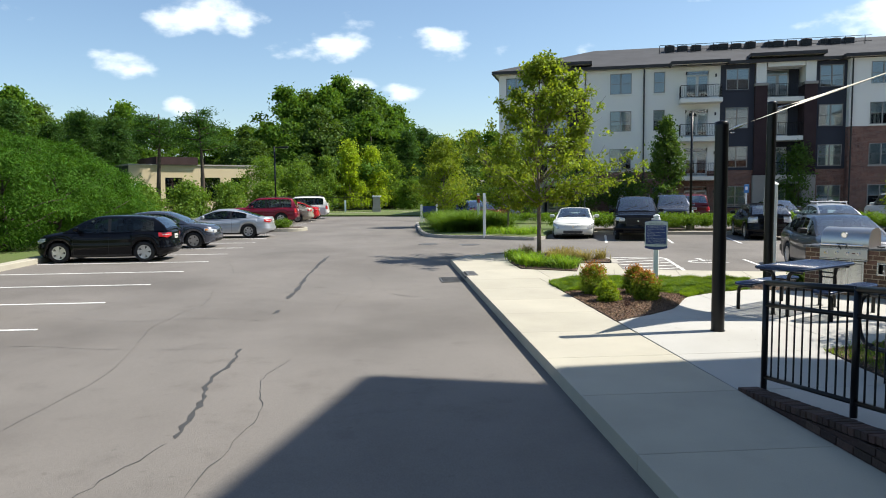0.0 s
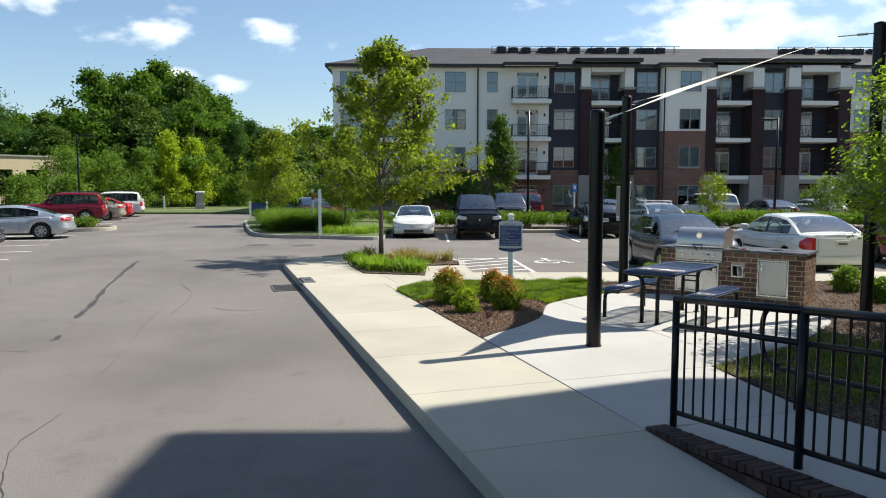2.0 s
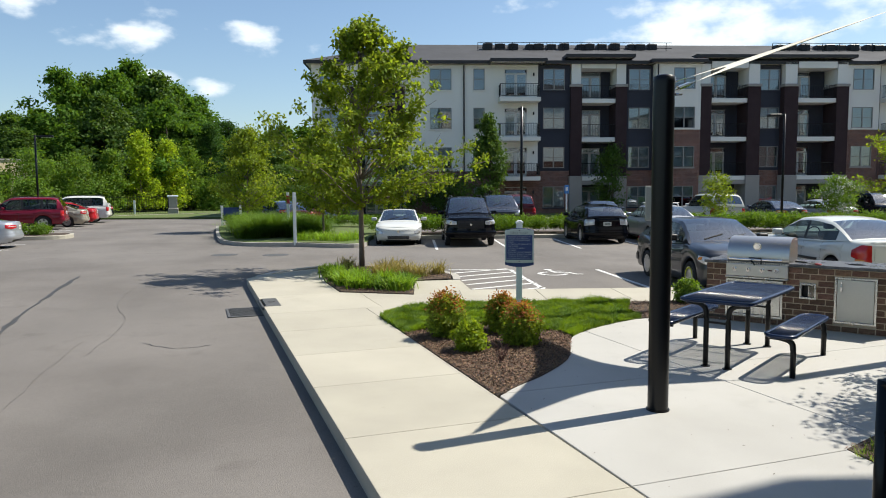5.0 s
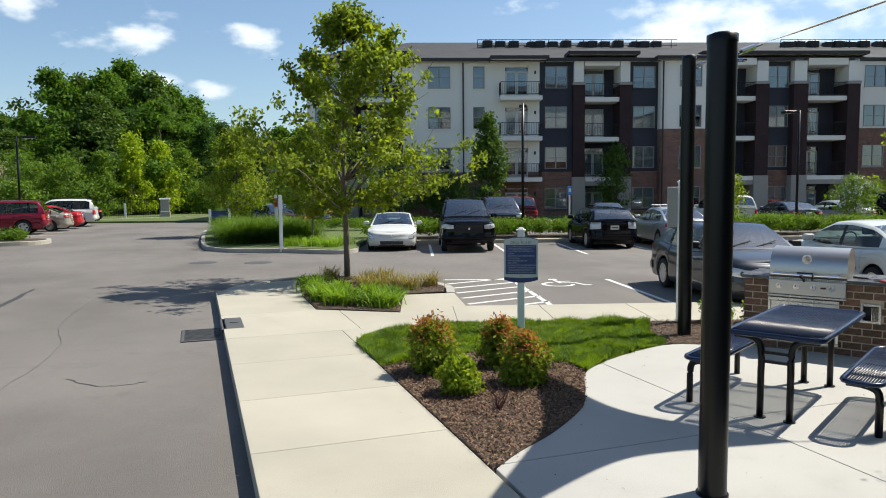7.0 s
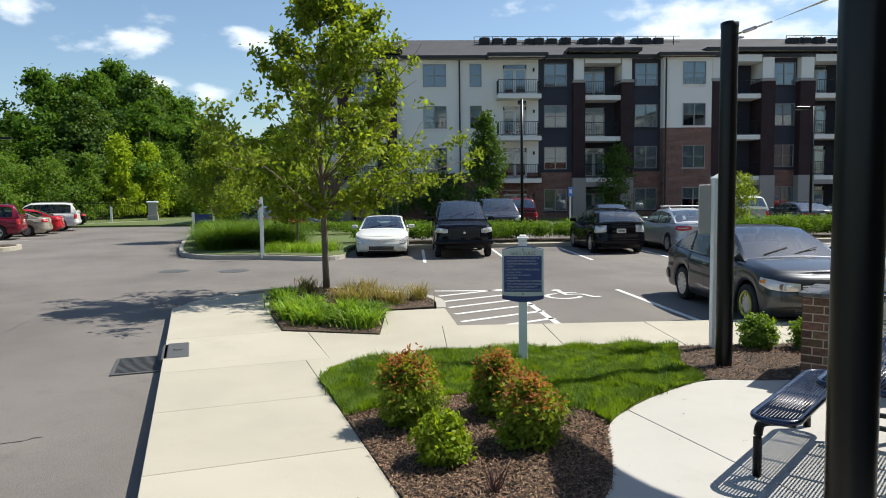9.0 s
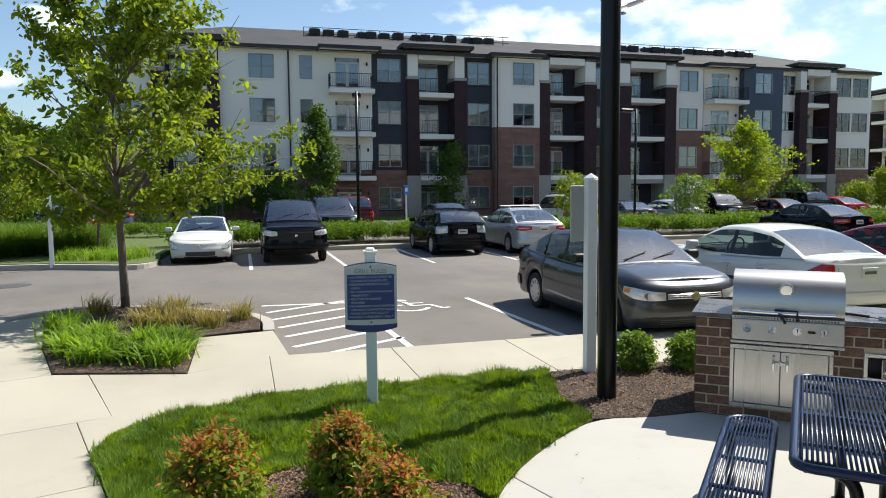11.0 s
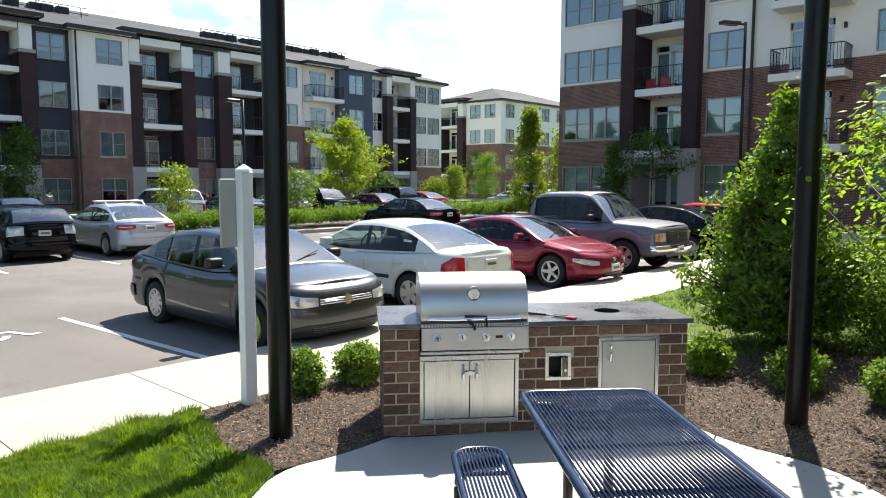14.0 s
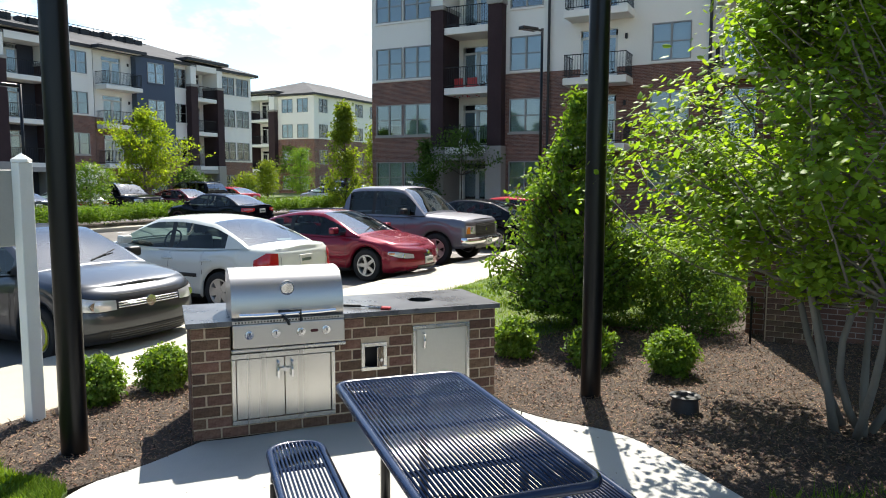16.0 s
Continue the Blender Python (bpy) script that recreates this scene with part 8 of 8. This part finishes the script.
# picnic table: local x across, y along
TBL = ISL @ pose(1.12, -2.265, 0, 0, 0, -2.06)
table = thing("picnic_table", TBL, "dark blue coated steel slat picnic table", "table")
TW, TL, TZ = 0.4, 0.87, 0.77


def rounded_loop(w, l, r, z, n=6):
    pts = []
    for cx, cy, a0 in ((w - r, l - r, 0), (-w + r, l - r, 90), (-w + r, -l + r, 180), (w - r, -l + r, 270)):
        for i in range(n + 1):
            a = radians(a0 + 90 * i / n)
            pts.append((cx + r * math.cos(a), cy + r * math.sin(a), z))
    return pts


part("rim", tube(bmesh.new(), rounded_loop(TW - 0.02, TL - 0.02, 0.09, TZ - 0.022), 0.024, 8, closed=True), TABLE_BLUE, table, smooth=True)
n_sl = 33
for i in range(n_sl):
    x = -TW + 0.05 + (2 * TW - 0.1) * i / (n_sl - 1)
    e_ = 0.03 if abs(x) < TW - 0.11 else 0.03 + 0.09 - math.sqrt(max(0, 0.09 ** 2 - (abs(x) - (TW - 0.11)) ** 2))
    part("slat", tube(bmesh.new(), [(x, -TL + e_, TZ - 0.012), (x, TL - e_, TZ - 0.012)], 0.0066, 8), TABLE_BLUE, table, smooth=True)
for y in (-0.5, 0, 0.5):
    part("cross_bar", B(-TW + 0.03, TW - 0.03, y - 0.012, y + 0.012, TZ - 0.034, TZ - 0.018), TABLE_BLUE, table)


def bent_leg(parent, x, y, z, drop, out, r=0.03):
    """A pipe leg that runs down from the top's edge: bent under it, then straight to the ground."""
    pts = smooth_line([(x + out, y, z), (x + out * 0.45, y, z - 0.005), (x + out * 0.1, y, z - 0.05), (x, y, z - 0.15), (x, y, z - 0.3)], 4) + [(x, y, 0.0)]
    leg = part("leg", tube(bmesh.new(), pts, r, 10), BLACK, parent, smooth=True)
    part("foot_plate", cyl(bmesh.new(), (x, y, 0.0), (x, y, 0.01), r + 0.02, seg=12), BLACK, leg)
    return leg


for y in (-0.72, 0.72):
    for s in (-1, 1):
        bent_leg(table, s * 0.12, y, TZ - 0.06, 0, s * 0.22)
    for z in (0.5, 0.58):
        part("leg_brace", B(-0.12, 0.12, y - 0.015, y + 0.015, z - 0.012, z + 0.012), BLACK, table)
for sx in (-1, 1):
    bench = thing("bench", TBL @ pose(sx * 0.645, 0.0, 0), "dark blue coated steel slat bench", "bench", "benches at the table")
    part("rim", tube(bmesh.new(), rounded_loop(0.145, 0.79, 0.12, 0.44), 0.022, 8, closed=True), TABLE_BLUE, bench, smooth=True)
    for i in range(12):
        x = -0.115 + 0.23 * i / 11
        e_ = 0.02 + 0.12 - math.sqrt(max(0, 0.12 ** 2 - max(0, abs(x) - 0.025) ** 2))
        part("slat", tube(bmesh.new(), [(x, -0.79 + e_, 0.452), (x, 0.79 - e_, 0.452)], 0.0065, 8), TABLE_BLUE, bench, smooth=True)
    for y in (-0.45, 0, 0.45):
        part("cross_bar", B(-0.13, 0.13, y - 0.012, y + 0.012, 0.428, 0.444), TABLE_BLUE, bench)
    for y in (-0.66, 0.66):
        pts = smooth_line([(-0.12 * sx, y, 0.41), (0.0, y, 0.405), (0.1 * sx, y, 0.37), (0.12 * sx, y, 0.27)], 4) + [(0.12 * sx, y, 0.0)]
        lg = part("leg", tube(bmesh.new(), pts, 0.03, 10), BLACK, bench, smooth=True)

# ramp, its brick kerb wall, the fence and the handrail
def ramp_z(y):
    return max(0.0, 0.083 * (-2.9 - y))


ramp = thing("ramp", pose(0, 0, 0), "concrete access ramp beside the walk", "ramp", kind="structure")
for a, b in ((-2.9, -5.1), (-5.1, -7.3), (-7.3, -9.6)):
    v = [(-0.99, a - 0.008, -0.2), (0.5, a - 0.008, -0.2), (0.5, b, -0.2), (-0.99, b, -0.2)]
    v += [(x, y, ramp_z(y) + 0.001) for x, y, z in v]
    mesh_part("slab", v, [(3, 2, 1, 0), (4, 5, 6, 7), (0, 1, 5, 4), (1, 2, 6, 5), (2, 3, 7, 6), (3, 0, 4, 7)][::-1], CONC_NEW, ramp)
rw = thing("brick_kerb_wall", pose(0, 0, 0), "low tapering dark brick wall along the ramp", "wall", kind="structure")
brick_me = None
y, i = -2.88, 0
while y > -9.5:
    z = 0.03 + 0.1 * (-2.9 - y)
    o = part("brick", B(-0.1, 0.1, -0.033, 0.033, -0.06, 0.0, 0.004), BRICK_DARK, rw) if brick_me is None else new("brick", brick_me)
    brick_me = o.data
    o.parent, o.matrix_basis = rw, pose(-1.08 + rnd.uniform(-0.004, 0.004), y - 0.035, min(z, 0.62) + rnd.uniform(-0.003, 0.003), -5.5)
    y -= 0.077
v = [(-1.17, -2.92, -0.1), (-1.0, -2.92, -0.1), (-1.0, -9.6, -0.1), (-1.17, -9.6, -0.1), (-1.17, -2.92, -0.04), (-1.0, -2.92, -0.04), (-1.0, -9.6, 0.6), (-1.17, -9.6, 0.6)]
mesh_part("core", v, [(0, 1, 2, 3), (7, 6, 5, 4), (4, 5, 1, 0), (5, 6, 2, 1), (6, 7, 3, 2), (7, 4, 0, 3)], BRICK_DARK, rw)
side_me = None
for c in range(8):
    zt = -0.04 + 0.075 * c
    y = -3.3 - 0.75 * c - (0.1 if c % 2 else 0)
    while y > -9.3:
        o = part("brick", B(-0.012, 0.012, -0.097, 0.097, -0.032, 0.032, 0.003), BRICK_DARK, rw) if side_me is None else new("brick", side_me)
        side_me = o.data
        o.parent, o.matrix_basis = rw, pose(-1.178, y, zt)
        y -= 0.204


def fence_x(y):
    return -0.92 + 0.085 * (-2.9 - y)


fence = thing("metal_fence", pose(0, 0, 0), "black tubular metal fence along the ramp", "fence")
fy = [-2.9, -4.12, -5.34, -6.56, -7.78, -9.0]
for y in fy:
    part("post", cyl(bmesh.new(), (fence_x(y), y, ramp_z(y) - 0.05), (fence_x(y), y, ramp_z(y) + 1.1), 0.03, seg=14), BLACK, fence, smooth=True)
for a, b in zip(fy[:-1], fy[1:]):
    for h, r in ((1.08, 0.03), (0.86, 0.022), (0.13, 0.022)):
        part("rail", tube(bmesh.new(), [(fence_x(a), a, ramp_z(a) + h), (fence_x(b), b, ramp_z(b) + h)], r, 10), BLACK, fence, smooth=True)
    for i in range(1, 11):
        y = a + (b - a) * i / 11
        part("bar", cyl(bmesh.new(), (fence_x(y), y, ramp_z(y) + 0.13), (fence_x(y), y, ramp_z(y) + 1.07), 0.0095, seg=6), BLACK, fence)
rail = thing("handrail", pose(0, 0, 0), "black pipe handrail with a looped end", "handrail")
hx = 0.42
loop = smooth_line([(hx, -9.0, ramp_z(-9) + 0.9), (hx, -3.2, ramp_z(-3.2) + 0.9), (hx, -2.62, 0.9), (hx, -2.44, 0.82), (hx, -2.4, 0.62), (hx, -2.44, 0.42), (hx, -2.62, 0.34), (hx, -3.2, ramp_z(-3.2) + 0.34), (hx, -9.0, ramp_z(-9) + 0.34)], 6)
part("loop", tube(bmesh.new(), loop, 0.024, 10), BLACK, rail, smooth=True)
for y in (-2.85, -4.6, -6.4, -8.2):
    part("post", cyl(bmesh.new(), (hx, y, ramp_z(y) - 0.05), (hx, y, ramp_z(y) + 0.9), 0.024, seg=12), BLACK, rail, smooth=True)

# garden light and stake
gl = thing("garden_light", pose(4.93, -0.16, 0.0, 0, 0, 20), "squat dark bronze garden light in the mulch", "lamp")
part("can", cyl(bmesh.new(), (0, 0, -0.02), (0, 0, 0.13), 0.12, 0.105, seg=18), TRIM_DARK, gl, smooth=True).data.set_sharp_from_angle(angle=radians(40))
part("rim", lathe_z([(0.125, 0.125), (0.13, 0.14), (0.1, 0.15), (0.075, 0.142), (0.07, 0.1)]), TRIM_DARK, gl)
part("shield", B(-0.03, 0.03, -0.01, 0.05, 0.14, 0.175, 0.006), TRIM_DARK, gl)
stake = thing("irrigation_stake", pose(7.67, -1.3, 0), "thin black irrigation stake in the mulch", "stake")
part("rod", cyl(bmesh.new(), (0, 0, -0.1), (0, 0, 0.52), 0.014, seg=8), BLACK, stake)
part("nozzle", cyl(bmesh.new(), (0, 0, 0.52), (0, 0, 0.58), 0.02, 0.016, seg=8), BLACK, stake)


# ---- street furniture ----
def street_lamp(m, h, label, arm=0.55):
    t = thing("street_lamp", m, label, "street lamp", "street lamps")
    part("base", cyl(bmesh.new(), (0, 0, -0.1), (0, 0, 0.22), 0.2, seg=18), CONCRETE, t)
    part("pole", cyl(bmesh.new(), (0, 0, 0.2), (0, 0, h), 0.065, 0.055, seg=12), BLACK, t, smooth=True)
    part("arm", B(0, arm * 0.5, -0.03, 0.03, h - 0.12, h - 0.05), BLACK, t)
    hd = part("lamp_head", B(arm * 0.4, arm + 0.3, -0.17, 0.17, h - 0.15, h - 0.02, 0.02), BLACK, t)
    part("lens", B(arm * 0.55, arm + 0.25, -0.12, 0.12, h - 0.158, h - 0.149), LAMP_CLEAR, hd)
    return t


street_lamp(LOT @ pose(2.75, V_H + 1.3, 0, 0, 0, 80), 5.7, "black parking lot lamp with a box head")
street_lamp(pose(-12.75, 43.5, 0), 5.4, "black lamp on the far parking row", 0.7)
street_lamp(LOT @ pose(16.6, V_H + 4.5, 0, 0, 0, 180), 5.7, "black parking lot lamp beyond the hedge")
street_lamp(LOT @ pose(26.5, 10.5, 0, 0, 0, 150), 8.0, "tall black lamp before the brick house", 0.8)
street_lamp(pose(0.9, 70, 0, 0, 0, 90), 7.5, "black lamp at the entrance")
street_lamp(pose(-44, 58, 0, 0, 0, 200), 11.5, "tall lamp standing among the trees", 0.8)

acc = thing("parking_sign", LOT @ pose(8.5, 43.0, -0.1), "blue accessible parking sign on a white post", "sign")
part("post", B(-0.05, 0.05, -0.05, 0.05, 0, 2.2), WHITE_PVC, acc)
part("plate", B(-0.16, 0.16, -0.07, -0.05, 1.75, 2.35, 0.01), mat("sign_sky_blue", (0.05, 0.2, 0.5), 0.5, var=0.05), acc)
part("symbol", B(-0.08, 0.08, -0.075, -0.07, 1.95, 2.2), WHITE_PVC, acc)
for x, y, h in ((-0.28, 21.9, 1.9), (0.05, 26.5, 1.9)):
    ep = thing("marker_post", pose(x, y, 0.0), "white square marker post with a small red plate", "post", "marker posts")
    part("post", B(-0.055, 0.055, -0.055, 0.055, -0.1, h, 0.004), WHITE_PVC, ep)
    part("plate", B(-0.07, 0.07, -0.075, -0.057, h - 0.5, h - 0.15), RED_PLASTIC if y > 25 else WHITE_PVC, ep)
bs = thing("entrance_sign", pose(-1.9, 36, 0, 0, 0, 8), "low blue entrance sign between white posts", "sign")
for x in (-0.5, 0.5):
    part("post", B(x - 0.06, x + 0.06, -0.06, 0.06, -0.1, 1.15), WHITE_PVC, bs)
part("board", B(-0.44, 0.44, -0.03, 0.03, 0.3, 1.05), SIGN_BLUE, bs)
py = thing("pylon_sign", pose(-27.5, 57, 0), "tall white pylon sign by the fence", "sign")
part("body", B(-0.25, 0.25, -0.12, 0.12, -0.1, 3.0, 0.03), WHITE_PVC, py)
for i in range(4):
    part("bar", B(-0.16, 0.16, -0.128, -0.119, 1.3 + 0.3 * i, 1.42 + 0.3 * i), GREY_PANEL, py)
wm = thing("marker_post", pose(-8.7, 61.5, 0), "white stub post at the end of the drive", "post")
part("post", B(-0.08, 0.08, -0.08, 0.08, -0.1, 1.2), WHITE_PVC, wm)
for x, y in ((-5.6, 62.4), (0.6, 62.8)):
    gp = thing("gate_pier", pose(x, y, 0), "pale stone gate pier with a flat cap", "pier", "gate piers")
    part("shaft", B(-0.35, 0.35, -0.35, 0.35, -0.2, 1.45), STONE_BASE, gp)
    part("plinth", B(-0.42, 0.42, -0.42, 0.42, -0.2, 0.45, 0.02), STONE_BASE, gp)
    part("cap", B(-0.45, 0.45, -0.45, 0.45, 1.45, 1.6, 0.03), WHITE_PVC, gp)
ff = thing("metal_fence", pose(-31, 61.5, 0, 0, 0, 3), "black picket fence at the end of the drive", "fence")
for z in (0.2, 1.45):
    part("rail", B(0, 25, -0.02, 0.02, z, z + 0.04), BLACK, ff)
bm = bmesh.new()
for i in range(180):
    box(bm, 0.14 * i - 0.01, 0.14 * i + 0.01, -0.01, 0.01, 0.0, 1.6)
o = part("picket", bm, BLACK, ff); o["kind"] = "stuff"
for i in range(10):
    part("post", B(2.78 * i - 0.04, 2.78 * i + 0.04, -0.04, 0.04, -0.1, 1.7), BLACK, ff)


def adirondack(m):
    t = thing("balcony_chair", m, "red plastic chair on a balcony", "chair", "balcony chairs")
    part("seat", B(-0.28, 0.28, -0.25, 0.25, 0.32, 0.37, 0.01), RED_PLASTIC, t)
    bk = B(-0.28, 0.28, 0.2, 0.25, 0.36, 0.95, 0.02)
    part("backrest", bk, RED_PLASTIC, t)
    for x in (-0.26, 0.26):
        for y in (-0.22, 0.22):
            part("leg", B(x - 0.03, x + 0.03, y - 0.03, y + 0.03, 0, 0.55), RED_PLASTIC, t)
        part("arm", B(x - 0.05, x + 0.05, -0.26, 0.24, 0.55, 0.58, 0.01), RED_PLASTIC, t)
    return t


a0 = adirondack(LOT @ pose(U_R + 0.3, 23.2 - 6.6, 6.24, 0, 0, 100))
copy_thing(a0, LOT @ pose(U_R + 0.3, 23.2 - 5.9, 6.24, 0, 0, 80))

# bricks of the grill island, last
rb_ = random.Random(4)
CH, BL = 0.0855, 0.203
bmesh_cache = {}


def island_brick(x0, x1, z0, z1, side):
    w, h = round(x1 - x0, 3), round(z1 - z0, 3)
    key = (w, h)
    if key not in bmesh_cache:
        b = B(0, w, -0.003, 0.03, 0, h, 0.003)
        me = bpy.data.meshes.new("brick"); b.to_mesh(me); b.free(); me.materials.append(BRICK); bmesh_cache[key] = me
    o = new("brick", bmesh_cache[key]); o.parent = island
    j = rb_.uniform(-0.0015, 0.0015)
    o.matrix_basis = {"front": pose(x0, j, z0), "left": pose(j, DEP - x0, z0, 0, 0, -90), "right": pose(LEN + j, x0, z0, 0, 0, 90)}[side]


for c in range(10):
    z0, z1 = c * CH + 0.007, (c + 1) * CH - 0.007
    for side, L in (("front", LEN), ("left", DEP), ("right", DEP)):
        cuts = sorted({0.0, L, *[(BL / 2 if c % 2 else 0) + BL * k for k in range(1 if c % 2 == 0 else 0, 14) if 0.03 < (BL / 2 if c % 2 else 0) + BL * k < L - 0.03]})
        for a, b in zip(cuts[:-1], cuts[1:]):
            spans = [(a + 0.007, b - 0.007)]
            if side == "front":
                for o0, o1, p0_, p1_ in OPEN:
                    if z1 > p0_ + 0.02 and z0 < p1_ - 0.02:
                        nxt = []
                        for s0, s1 in spans:
                            if s1 <= o0 or s0 >= o1:
                                nxt.append((s0, s1))
                            else:
                                nxt += [(s0, o0 - 0.002)] if s0 < o0 - 0.03 else []
                                nxt += [(o1 + 0.002, s1)] if s1 > o1 + 0.03 else []
                        spans = nxt
            for s0, s1 in spans:
                island_brick(s0, s1, z0, z1, side)


# brick pier at the corner of the near house
PIER_H, COURSE = 2.92, 0.0677
pier = part("pier", B(-0.36, 0.16, -0.76, -0.24, -0.3, PIER_H), MORTAR, near, "brick pier at the house corner")
part("cap", B(-0.4, 0.2, -0.8, -0.2, PIER_H, PIER_H + 0.12, 0.01), STONE_BASE, near, "pale stone cap of the pier")
full_me = half_me = None
for row in range(int(PIER_H / COURSE)):
    z = COURSE * (row + 0.5)
    for face in (0, 1):
        # whole bricks and a half one, the joint moving from course to course
        lay = [(0.1, 0.19), (0.3, 0.19), (0.455, 0.09)] if (row + face) % 2 == 0 else [(0.05, 0.09), (0.205, 0.19), (0.405, 0.19)]
        for s, w in lay:
            me = full_me if w > 0.1 else half_me
            m = pose(-0.364, -0.76 + s + 0.005, z, 0, 0, 90) if face == 0 else pose(-0.36 + s, -0.236, z)
            if me is None:
                o = part("brick", B(-w / 2, w / 2, -0.012, 0.012, -0.029, 0.029, 0.003), BRICK, near)
                if w > 0.1:
                    full_me = o.data
                else:
                    half_me = o.data
            else:
                o = new("brick", me); o.parent = near
            o.matrix_basis = m
